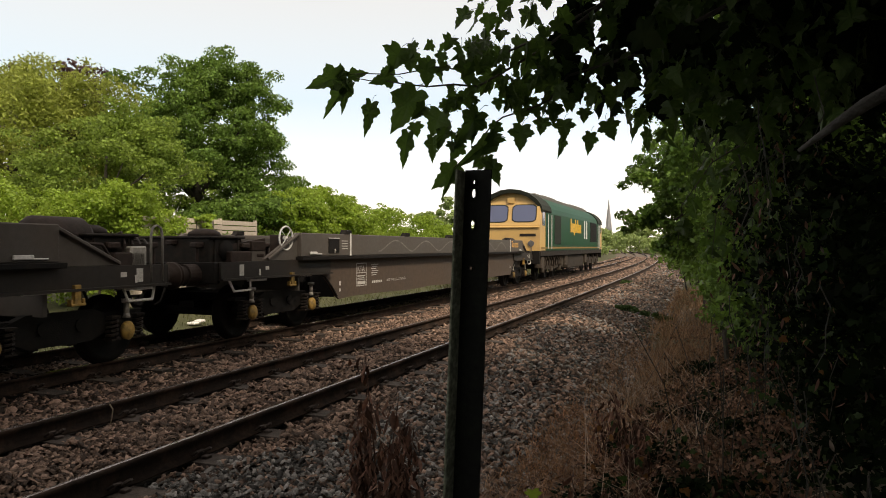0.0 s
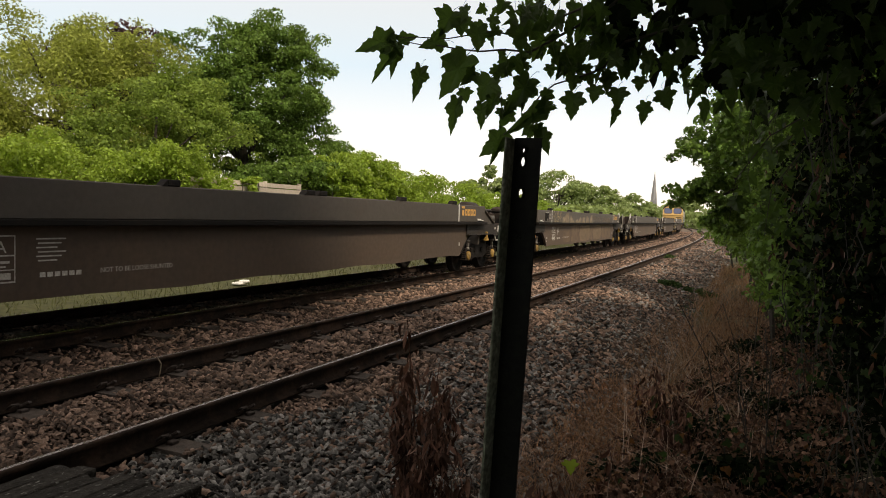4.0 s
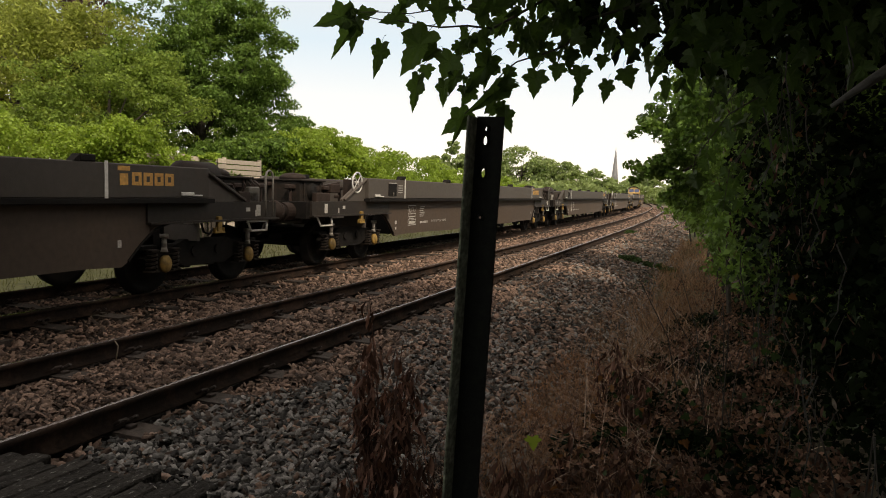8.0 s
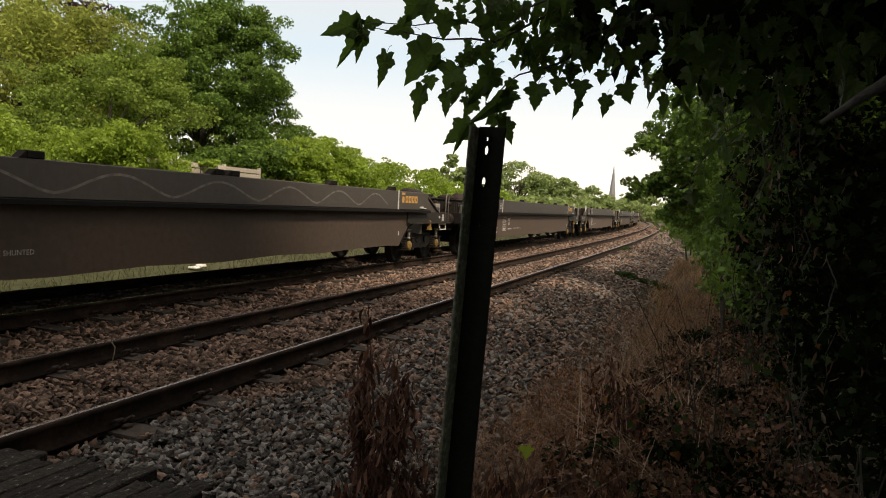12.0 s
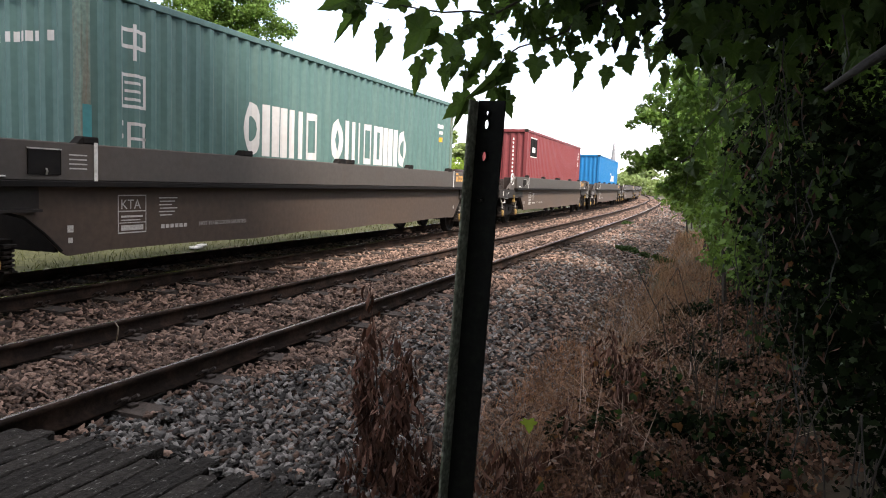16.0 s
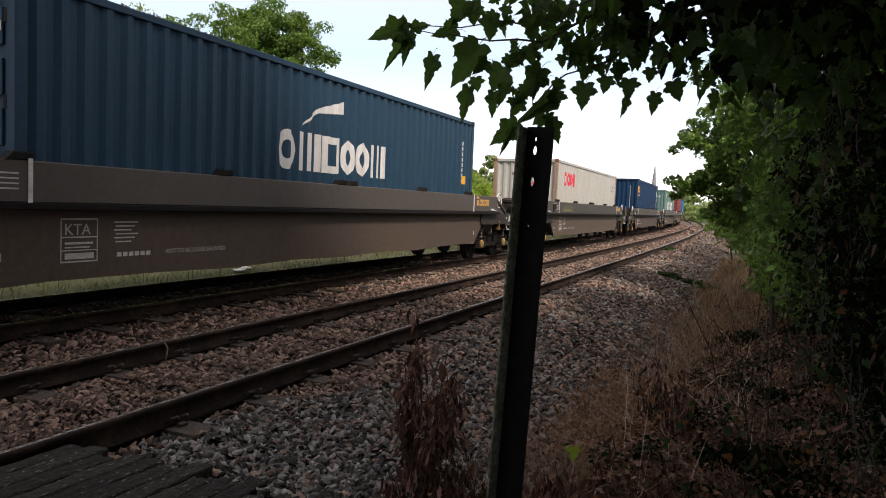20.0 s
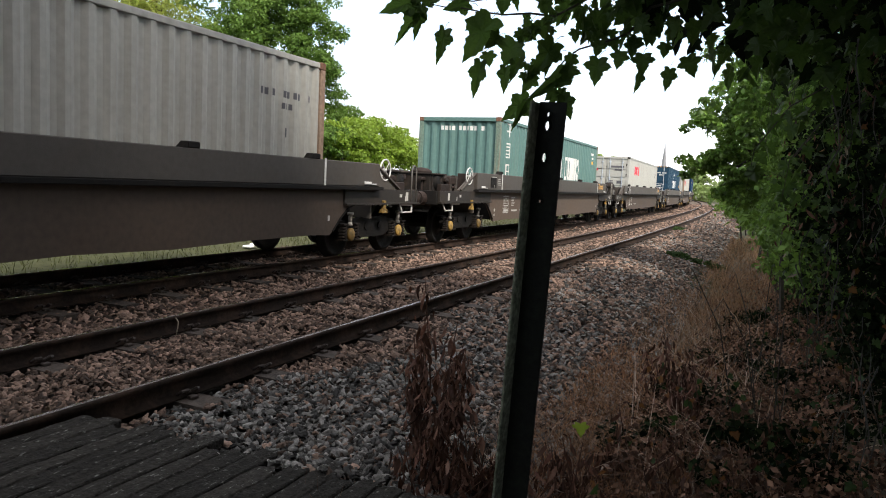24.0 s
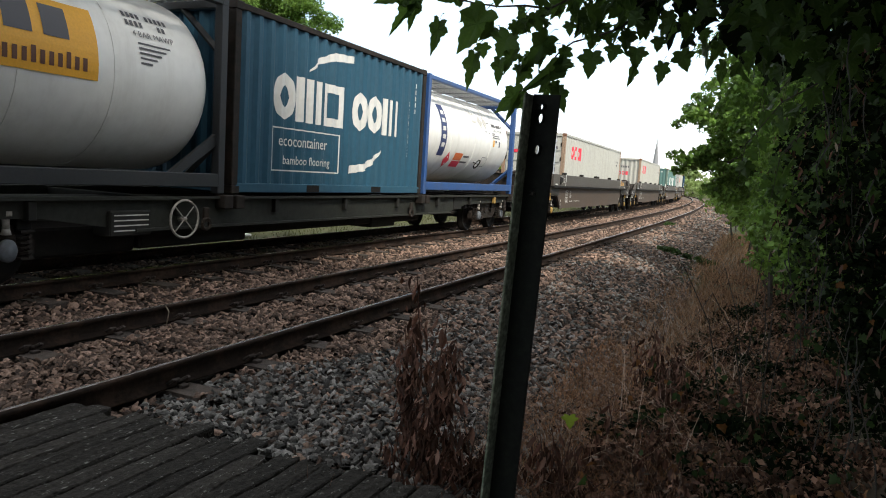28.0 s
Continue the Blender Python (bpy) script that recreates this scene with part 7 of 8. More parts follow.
def scatter_palmate(centres, size, mat, tilt=0.6):
    """Many five-lobed leaves joined into one."""
    src = palmate(mat, stalk=False)
    v0 = np.empty(len(src.vertices) * 3, np.float32)
    src.vertices.foreach_get("co", v0)
    v0 = v0.reshape(-1, 3)
    src.calc_loop_triangles()
    tri = np.empty(len(src.loop_triangles) * 3, np.int32)
    src.loop_triangles.foreach_get("vertices", tri)
    tri = tri.reshape(-1, 3)
    n = len(centres)
    verts = []
    for c in centres:
        e = Euler((rng.normal(0, tilt), rng.normal(0, tilt), rng.uniform(0, 6.28)))
        m = np.array(e.to_matrix())
        verts.append(v0 @ m.T * size * rng.uniform(0.6, 1.3) + c)
    faces = (tri[None] + len(v0) * np.arange(n)[:, None, None]).reshape(-1, 3)
    return raw_mesh("leaves", np.concatenate(verts), faces, [mat])


def build_sycamore():
    """The tree over the path: its trunk, boughs, and the hanging sprays of lobed leaves."""
    t = thing("sycamore_tree", "overhanging sycamore with dark lobed leaves against the sky", "tree")
    bm = bmesh.new()
    tube(bm, [(5.6, 2.2, -0.5), (5.5, 2.3, 1.5), (5.3, 2.6, 3.2), (5.0, 3.0, 5.5)], [0.22, 0.19, 0.15, 0.05], 9)
    for pts, r in (([(5.3, 2.6, 2.9), (4.6, 3.1, 3.0), (3.9, 3.5, 2.9), (3.3, 3.6, 2.72), (2.95, 3.6, 2.5), (2.61, 3.55, 2.32)], [0.06, 0.04, 0.022, 0.012, 0.008, 0.006]),
                   ([(2.61, 3.55, 2.32), (2.49, 3.50, 2.33), (2.35, 3.50, 2.33), (2.23, 3.50, 2.35), (2.10, 3.50, 2.38), (2.00, 3.50, 2.39), (1.92, 3.50, 2.41)], [0.006, 0.005, 0.0045, 0.004, 0.0035, 0.003, 0.002]),
                   ([(4.6, 3.1, 3.0), (3.9, 3.5, 2.62), (3.4, 3.6, 2.42), (3.08, 3.6, 2.35)], [0.02, 0.012, 0.008, 0.006]),
                   ([(3.08, 3.60, 2.35), (2.99, 3.55, 2.22), (2.92, 3.50, 2.18), (2.84, 3.50, 2.16), (2.76, 3.50, 2.14), (2.70, 3.50, 2.10), (2.63, 3.50, 2.02), (2.54, 3.50, 1.93), (2.46, 3.50, 1.86)], [0.006, 0.0055, 0.005, 0.0045, 0.004, 0.0038, 0.0034, 0.003, 0.002]),
                   ([(3.3, 3.6, 2.72), (2.9, 3.6, 2.55), (2.52, 3.6, 2.42)], [0.008, 0.006, 0.005]),
                   ([(2.52, 3.60, 2.42), (2.42, 3.50, 2.43), (2.29, 3.50, 2.42), (2.17, 3.50, 2.41), (1.99, 3.50, 2.43), (1.83, 3.50, 2.44)], [0.005, 0.0045, 0.004, 0.0035, 0.003, 0.002])):
        tube(bm, pts, r, 6)
    part("trunk", bm, M["bark"], t, smooth=True)
    shapes = [palmate(M["leaf_syc"], k, q) for k, q in ((0.12, 0.08), (0.3, 0.2), (0.45, 0.1), (1.6, 0.25))]
    # sprays of single leaves: across, height, length, hang, breadth
    tip = [(1.83, 2.43, 0.214, 68, 0.70), (1.84, 2.39, 0.243, 38, 0.33), (1.86, 2.39, 0.175, 17, 0.49), (1.84, 2.41, 0.092, 171, 0.80), (1.86, 2.39, 0.083, -34, 0.72), (1.87, 2.42, 0.137, -111, 0.57), (2.13, 2.41, 0.150, 70, 0.71), (2.02, 2.26, 0.198, 13, 0.48), (2.24, 2.34, 0.159, 62, 0.50), (2.28, 2.31, 0.273, 33, 0.69), (2.32, 2.23, 0.119, 46, 0.76), (2.25, 2.15, 0.080, -8, 1.08), (2.23, 2.09, 0.209, 14, 0.44)]
    outer = [(2.42, 2.19, 0.145, 26, 1.10), (2.44, 2.11, 0.145, 19, 0.56), (2.37, 2.06, 0.137, 1, 0.61), (2.34, 2.45, 0.132, 0, 1.09), (2.19, 2.55, 0.148, 27, 1.15), (2.43, 2.24, 0.065, -18, 0.82), (2.52, 2.02, 0.108, 30, 0.86), (2.50, 1.90, 0.183, 46, 0.70), (2.49, 1.87, 0.160, 23, 0.30), (2.69, 2.03, 0.254, 52, 0.37), (2.67, 1.95, 0.114, 7, 0.59), (2.70, 1.91, 0.132, -20, 0.67), (2.55, 2.29, 0.114, -23, 0.75), (2.62, 2.18, 0.196, 32, 0.72), (2.73, 2.11, 0.096, 15, 0.86), (2.55, 2.46, 0.161, -5, 0.78)]
    inner = [(2.72, 2.05, 0.089, 5, 1.30), (2.86, 2.09, 0.132, 6, 0.94), (2.86, 2.17, 0.081, 4, 1.05), (2.96, 2.13, 0.088, 11, 1.01), (3.08, 2.10, 0.096, 0, 1.11), (3.07, 2.02, 0.109, 11, 0.47), (3.20, 2.04, 0.111, 8, 0.67), (3.02, 2.17, 0.091, -1, 0.96), (3.18, 2.15, 0.071, 0, 1.04), (3.28, 2.09, 0.103, -23, 1.03), (2.73, 2.24, 0.069, -6, 0.94), (2.84, 2.22, 0.060, -16, 0.97), (2.45, 2.44, 0.076, 52, 0.85), (2.47, 2.33, 0.058, 19, 0.80), (2.92, 2.19, 0.072, -20, 0.96), (3.10, 2.22, 0.081, -6, 0.93)]
    rr = random.Random(5)
    for x, z, size, hang, broad in tip + outer + inner:
        leaf = part("leaf", shapes[3] if broad < 0.42 else rr.choice(shapes[:3]), None, t)
        wide = size * (broad * 1.9 if broad < 0.42 else broad)
        leaf.matrix_local = pose(x, 3.5 + rr.uniform(-0.03, 0.05), z, rr.uniform(-18, 18), hang, rr.uniform(5, 40)) @ Matrix.Diagonal((wide, size * 0.8, size * 0.97, 1))
    # smaller leaves along the outer twigs
    for x0, x1, z0, z1, count in ((2.45, 2.72, 2.05, 2.5, 26), (2.7, 3.1, 2.18, 2.45, 34), (2.1, 2.5, 2.38, 2.6, 9), (2.48, 2.7, 1.93, 2.1, 10)):
        for k in range(count):
            leaf = part("leaf", rr.choice(shapes), None, t)
            size = rr.uniform(0.05, 0.10)
            leaf.matrix_local = pose(rr.uniform(x0, x1), 3.5 + rr.uniform(-0.05, 0.15), rr.uniform(z0, z1), rr.uniform(-35, 35), rr.uniform(-20, 55), rr.uniform(-35, 75)) @ Matrix.Diagonal((size, size, size, 1))
    # the thicker foliage behind and above
    for k in range(380):
        x = 2.45 + 1.95 * rr.random() ** 0.8
        lo = float(np.interp(x, (2.45, 2.75, 3.0, 3.2, 3.35, 4.4), (2.42, 2.28, 2.2, 2.12, 2.0, 1.95)))
        leaf = part("leaf", rr.choice(shapes), None, t)
        size = rr.uniform(0.07, 0.125)
        leaf.matrix_local = pose(x, rr.uniform(3.35, 3.9), lo + 0.06 + rr.random() * (2.85 - lo), rr.uniform(-40, 40), rr.uniform(-40, 40), rr.uniform(-180, 180)) @ Matrix.Diagonal((size, size, size, 1))
    # inner leaf mass in the near-black leaf, its shade held in the colour
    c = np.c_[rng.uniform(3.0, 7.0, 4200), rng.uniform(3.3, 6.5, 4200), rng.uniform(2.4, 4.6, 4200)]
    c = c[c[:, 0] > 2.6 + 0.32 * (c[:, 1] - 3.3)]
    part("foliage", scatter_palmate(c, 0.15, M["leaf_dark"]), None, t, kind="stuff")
    # drooping sprays of broad leaves that hang in front of the alder
    for k in range(26):
        y = rr.uniform(5.2, 7.6)
        x = 3.7 + (0.03 + 0.17 * rr.random() ** 0.8) * y * 0.95 - 0.35
        z = rr.uniform(1.5, 3.2)
        pts = [(x + 0.5, y + 0.2, z + 0.35), (x + 0.2, y + 0.05, z + 0.15), (x, y, z - 0.15), (x - 0.03, y, z - 0.45)]
        part("twig", tube(bmesh.new(), pts, [0.007, 0.005, 0.003, 0.0015], 5), M["bark"], t)
        for q in range(13):
            f = rr.random()
            i = min(2, int(f * 3))
            g = f * 3 - i
            px, py, pz = (pts[i][a] + g * (pts[i + 1][a] - pts[i][a]) for a in range(3))
            leaf = part("leaf", rr.choice(shapes), None, t)
            size = rr.uniform(0.07, 0.13)
            leaf.matrix_local = pose(px + rr.uniform(-0.09, 0.09), py + rr.uniform(-0.1, 0.1), pz - rr.uniform(0.0, 0.1), rr.uniform(-45, 45), rr.uniform(-35, 35), rr.uniform(-180, 180)) @ Matrix.Diagonal((size, size, size, 1))
    # unseen leaves over and behind the eye, added to block sky light
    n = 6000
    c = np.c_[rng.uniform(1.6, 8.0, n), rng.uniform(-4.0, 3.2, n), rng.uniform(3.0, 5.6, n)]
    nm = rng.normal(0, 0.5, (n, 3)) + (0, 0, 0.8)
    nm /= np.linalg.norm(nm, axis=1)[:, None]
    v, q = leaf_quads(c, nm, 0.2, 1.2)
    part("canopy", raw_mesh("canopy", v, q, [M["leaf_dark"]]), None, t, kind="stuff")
    return t


def build_near_bush():
    """The dark, ivy-grown thicket beside the path."""
    t = thing("ivy_thicket", "dark ivy-grown thicket with bare twigs in deep shade", "bush")
    cl = []
    rr = random.Random(9)
    for i in range(240):
        y = rr.uniform(1.3, 9.0)
        edge = 3.95 + 0.02 * y + 0.25 * noise.noise((y * 0.9, 0, 4)) - max(0, y - 5) * 0.07
        z = rr.uniform(-0.3, 3.6)
        x = edge + 0.35 + rr.random() ** 1.5 * 1.8 + (0.25 if z < 1.0 else 0)
        cl.append(((x, y, z), rr.uniform(0.22, 0.45)))
    # leaves coloured nearly black to carry the thicket's shade
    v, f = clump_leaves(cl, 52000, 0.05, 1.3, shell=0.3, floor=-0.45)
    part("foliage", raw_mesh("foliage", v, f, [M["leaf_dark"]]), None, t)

    def front(n, y0, y1, z0, z1, depth=0.5):
        """Spots over the open face of the thicket."""
        y, z = rng.uniform(y0, y1, n), rng.uniform(z0, z1, n)
        edge_x = np.array([3.95 + 0.02 * a + 0.25 * noise.noise((a * 0.9, 0, 4)) - max(0, a - 5) * 0.07 for a in y])
        return np.c_[edge_x - 0.12 + rng.random(n) * depth + np.where(z < 0.9, 0.12, 0.0), y, z]

    for count, mat, size, label in ((420, "leaf_dull", 0.05, "dull green lobed leaves"), (34, "amber_leaf", 0.04, "amber and brown turned leaves")):
        part("lobed_leaves", scatter_palmate(front(count, 3.8, 8.5, -0.25, 2.6), size, M[mat], 0.9), None, t, label, kind="stuff")
    n = 520
    ways = np.c_[rng.normal(0, 0.4, (n, 2)), -np.ones(n)]
    part("hanging_dead_leaves", curled_leaves(front(n, 3.4, 8.0, -0.3, 2.3), ways, rng.uniform(0.02, 0.07, n), 0.3, [M["dead_leaf"], M["pale_dead"]], (rng.random(n) < 0.1).astype(int)), None, t, "withered brown and pale hanging leaves", kind="stuff")
    # bare stems and pale hanging tendrils
    for k in range(26):
        y, x = rr.uniform(2.8, 7.5), rr.uniform(3.65, 4.6)
        h = rr.uniform(0.2, 0.95)
        dx, dy = rr.uniform(-1.3, 0.5), rr.uniform(-0.9, 0.9)
        part("twig", tube(bmesh.new(), [(x, y, -0.45), (x + dx * 0.2, y + dy * 0.2, h * 0.55), (x + dx * 0.4, y + dy * 0.5, h), (x + dx * 0.55, y + dy, h * 0.85 - 0.1)], [0.0045, 0.004, 0.003, 0.0015], 5), M["bark"], t)
    for x, y, z in front(30, 2.6, 5.5, 0.4, 2.2, 0.35):
        ln = rr.uniform(0.12, 0.6)
        wob = [rr.uniform(-0.03, 0.03) for _ in range(8)]
        pts = [(x + wob[q], y + wob[q + 3], z - ln * q / 4) for q in range(5)]
        part("tendril", tube(bmesh.new(), pts, [0.0035, 0.003, 0.003, 0.0025, 0.0015], 4), M["pale_bark"], t)
    bm = bmesh.new()
    tube(bm, [(5.35, 3.8, -0.5), (5.3, 3.9, 1.0), (5.35, 3.8, 2.4), (5.4, 3.9, 4.2)], [0.16, 0.13, 0.12, 0.08], 9)
    part("stem", bm, M["bark"], t, smooth=True)
    # a straight grey bar, modelled as a tapering tube in bark colour
    part("bare_branch", tube(bmesh.new(), [(3.965, 2.02, 1.72), (4.04, 2.0, 1.775), (4.11, 2.0, 1.825), (4.3, 2.1, 1.94), (4.6, 2.3, 2.02)], [0.005, 0.012, 0.017, 0.021, 0.024], 7), M["pale_bark"], t, "bare pale branch", smooth=True)
    return t


def blades(n, lat, ys, height, lean, width, mat, name, label, category, low=None):
    """Thin stalks or grass blades, bent once, in one mesh."""
    x = rng.uniform(lat[0], lat[1], n)
    y = rng.uniform(ys[0], ys[1], n)
    base = np.array([[xx + bend(yy), yy, (ground_height(xx) if low is None else max(ground_height(xx), bed_height(xx) if xx < 3 else -1)) - 0.02] for xx, yy in zip(x, y)])
    h = rng.uniform(*height, n)
    d = rng.normal(0, lean, (n, 2)) * h[:, None]
    a = rng.uniform(0, np.pi, n)
    side = np.c_[np.cos(a), np.sin(a), np.zeros(n)] * width
    mid = base + np.c_[d * 0.35, h * 0.6]
    tip = base + np.c_[d, h]
    v = np.stack([base - side, base + side, mid + side * 0.8, mid - side * 0.8, tip + side * 0.15, tip - side * 0.15], 1).reshape(-1, 3)
    f = (np.array([(0, 1, 2, 3), (3, 2, 4, 5)])[None] + 6 * np.arange(n)[:, None, None]).reshape(-1, 4)
    return tagged(new(name, raw_mesh(name, v, f, [mat])), label, category, kind="stuff")


def dead_dock(x, y, height, seed, leaves=70):
    """A dead, brown, leafy stalk."""
    rr = random.Random(seed)
    t = thing("dead_dock", "dead brown dock stalk with withered hanging leaves", "weed", "dead weeds beside the track")
    z0 = max(bed_height(x), -0.5) - 0.05
    stems = [[(x, y, z0), (x + 0.03, y, z0 + height * 0.5), (x - 0.05, y + 0.02, z0 + height)]]
    for k in range(9):
        dx, dy = rr.uniform(-0.22, 0.42), rr.uniform(-0.25, 0.3)
        stems.append([(x + dx * 0.2, y, z0), (x + dx * 0.6, y + dy * 0.6, z0 + height * 0.4), (x + dx, y + dy, z0 + height * rr.uniform(0.55, 0.85))])
    for s in stems:
        part("stalk", tube(bmesh.new(), s, [0.008, 0.006, 0.002], 5), M["dead_leaf"], t)
    pts = []
    for k in range(int(leaves * 7.5)):
        s = rr.choice(stems)
        f = rr.uniform(0.12, 1.0) ** 0.8
        a, b = (s[0], s[1]) if f < 0.5 else (s[1], s[2])
        g = f * 2 if f < 0.5 else f * 2 - 1
        pts.append([a[i] + g * (b[i] - a[i]) + rr.gauss(0, 0.035) for i in range(2)] + [a[2] + g * (b[2] - a[2]) - rr.random() * 0.1])
    n = len(pts)
    ways = np.c_[rng.normal(0, 0.33, (n, 2)), -np.ones(n)]
    part("withered_leaves", curled_leaves(np.array(pts), ways, rng.uniform(0.035, 0.115, n), 0.3, [M["dead_leaf"], M["dock_tan"]], (rng.random(n) < 0.27).astype(int)), None, t)
    return t


def build_fence():
    f = thing("timber_fence", "pale weathered board fence behind the hedge", "fence")
    for k in range(4):
        y = 14.6 + 1.83 * k
        part("post", boxes([(-10.72, -10.62, y - 0.05, y + 0.05, -0.5, 2.36)], 0.008), M["fence"], f)
    for k in range(13):
        z = 0.19 + 0.165 * k
        for j in range(3):
            y = 14.6 + 1.83 * j
            part("board", box(bmesh.new(), -10.62, -10.595, y - 0.01, y + 1.82, z + 0.01 * (j % 2), z + 0.135 + 0.01 * (j % 2)), M["fence"], f)
    return f


def build_spire():
    s = thing("church_spire", "distant pale stone church spire above the trees", "church")
    bm = bmesh.new()
    x, y = SPIRE
    box(bm, x - 2.4, x + 2.4, y - 2.4, y + 2.4, -1, 18, 0.2)
    part("tower", bm, M["stone_far"], s)
    part("spire", rod(bmesh.new(), (x, y, 18), (x, y, SPIRE_TOP), 2.6, 0.12, 8), M["stone_far"], s)
    for k in range(4):
        a = radians(45 + 90 * k)
        part("pinnacle", rod(bmesh.new(), (x + 2.6 * math.cos(a), y + 2.6 * math.sin(a), 17.5), (x + 2.6 * math.cos(a), y + 2.6 * math.sin(a), 22), 0.5, 0.04, 6), M["stone_far"], s)
    return s


def build_houses():
    for x, y, w, h, r in ((-38.5, 210.0, 7.0, 4.2, 6.3), (-27.0, 262.0, 6.0, 2.6, 4.2)):
        t = thing("distant_house", "pale rendered house with a grey roof among far trees", "house", "distant houses")
        part("wall", boxes([(x - w / 2, x + w / 2, y, y + 6, -0.8, h)]), M["render_wall"], t)
        rf = bmesh.new()
        prism(rf, ((y - 0.4, h), (y + 6.4, h), (y + 3, r)), x - w / 2 - 0.3, x + w / 2 + 0.3)
        part("roof", rf, M["roof_tile"], t)
        for k in (-1, 1):
            part("window", boxes([(x + k * w / 4 - 0.6, x + k * w / 4 + 0.6, y - 0.05, y + 0.02, h - 1.6, h - 0.5)]), M["glass"], t)


SPIRE, SPIRE_TOP = (-75.0, 600.0), 41.5


def build_vegetation():
    G = "trees beyond the railway"
    build_tree("oak_tree", "large rounded dark green oak in full leaf", (-18.4, 26.4, -0.4), 10.8, (4.4, 4.4, 4.5), 6.7, 440, 0.72, 104000, 0.088, M["leaf_tree"], 0.32, group=G)
    build_tree("willow_tree", "tall olive-green willow with fine drooping leaves", (-22.8, 20.6, -0.4), 11.4, (4.7, 4.6, 5.8), 5.9, 230, 0.95, 84000, 0.072, M["leaf_willow"], 0.3, long=2.2, droop=1.1, group=G)
    build_tree("willow_tree", "olive-green willow with fine drooping leaves", (-26.0, 12.5, -0.4), 11.2, (5.0, 4.5, 5.8), 5.9, 120, 1.15, 22000, 0.09, M["leaf_willow"], 0.3, long=2.6, droop=0.9, group=G)
    build_tree("copper_beech", "dark purple copper beech behind the other trees", (-33.0, 31.0, -0.4), 12.2, (3.5, 3.5, 4.2), 8.5, 200, 0.9, 15000, 0.17, M["leaf_copper"], 0.3, group=G)
    build_tree("ash_tree", "mid-green bushy ash tree", (-15.8, 18.6, -0.3), 6.6, (3.1, 3.4, 2.6), 3.9, 170, 0.72, 46000, 0.07, M["leaf_ash"], 0.16, group=G)
    build_tree("ash_tree", "mid-green bushy ash tree", (-14.6, 27.5, -0.3), 5.2, (2.2, 3.2, 2.2), 2.9, 90, 0.7, 24000, 0.085, M["leaf_tree"], 0.14, group=G)
    build_hedge("garden_hedge", "bright yellow-green clipped hedge in full leaf", ((5, -11.5, 1.0), (9, -10.9, 1.02), (13.0, -10.9, 0.93), (14.4, -10.9, 1.02), (16.1, -11.0, 0.8)), 3.2, 1.7, 80000, 0.055, M["leaf_hedge"], 0.42, 300)
    build_hedge("ivy_clump", "yellow-green climber hanging over the board fence", ((17.05, -10.42, 1.0), (17.6, -10.42, 1.0)), 2.5, 0.25, 1500, 0.07, M["leaf_hedge"], 0.2, 16, category="climber")
    build_hedge("dark_shrubs", "dark green shrubs below the oak", ((18.1, -11.9, 0.72), (20.5, -12.0, 0.95), (24.0, -12.4, 1.1)), 3.5, 1.8, 28000, 0.09, M["leaf_tree"], 0.5, 110, category="shrubs")
    build_hedge("bramble_bank", "tangled green shrubs along the railway bank", ((23.4, -12.2, 0.85), (25, -12.0, 1.0), (27, -11.8, 1.04), (31, -11.9, 0.92), (38, -12.0, 0.82), (46, -12.0, 0.74), (60, -11.5, 0.62)), 4.05, 2.4, 76000, 0.09, M["leaf_hedge"], 0.55, 430, category="shrubs")
    build_hedge("bramble_bank", "low green shrubs along the distant railway bank", ((58, -11.6, 0.7), (80, -11.5, 0.8), (110, -10.5, 0.9), (150, -10.5, 1.2), (200, -10.5, 1.3)), 3.6, 3.0, 12000, 0.32, M["leaf_far"], 1.2, 160, category="shrubs")
    for x, y, h, r in ((-17.6, 56.0, 6.0, 2.6), (-18.5, 84.0, 7.4, 4.2), (-16.0, 96.0, 6.4, 3.4), (-13.6, 118.0, 5.6, 2.6)):
        build_tree("field_maple", "rounded light green field maple", (x, y, -0.4), h, (r, r, h * 0.36), h * 0.6, 60, r * 0.26, 7500, 0.22, M["leaf_far"], 0.15, group="distant trees")
    rr = random.Random(3)
    for k in range(16):
        x, y = -70 + 7.2 * k + rr.uniform(-2, 2), 215 + rr.uniform(-12, 45)
        h = rr.uniform(7.0, 10.0)
        build_tree("woodland_tree", "hazy pale green tree at the end of the line", (x, y, -0.5), h, (4.6, 4.6, h * 0.42), h * 0.55, 34, 1.6, 3000, 0.5, M["leaf_far"], 0.25, group="distant trees")
    # shrubs on the footpath side
    build_hedge("hazel_shrubs", "fresh green hazel shrubs overhanging the cess", ((9.0, 5.4, 1.0), (10.5, 5.1, 1.0), (13, 4.95, 1.0), (17, 4.7, 0.95)), 3.1, 2.2, 62000, 0.058, M["leaf_hazel"], 0.42, 270, category="shrubs")
    build_hedge("hazel_shrubs", "fresh green hazel shrubs beside the line", ((17, 4.8, 0.8), (24, 4.2, 0.85), (31, 3.75, 0.9), (40, 4.1, 1.0), (60, 4.6, 1.2), (90, 5.0, 1.5), (140, 5.2, 1.8), (200, 5.4, 1.8)), 3.5, 2.4, 54000, 0.118, M["leaf_hazel"], 0.8, 330, category="shrubs")
    build_hedge("hazel_shrubs", "low hazel growth hanging down to the dry grass", ((8.4, 4.75, 0.9), (10.0, 4.5, 1.0), (12.5, 4.4, 1.0), (15.5, 4.3, 0.9)), 1.7, 0.9, 20000, 0.06, M["leaf_hazel"], 0.34, 130, category="shrubs")
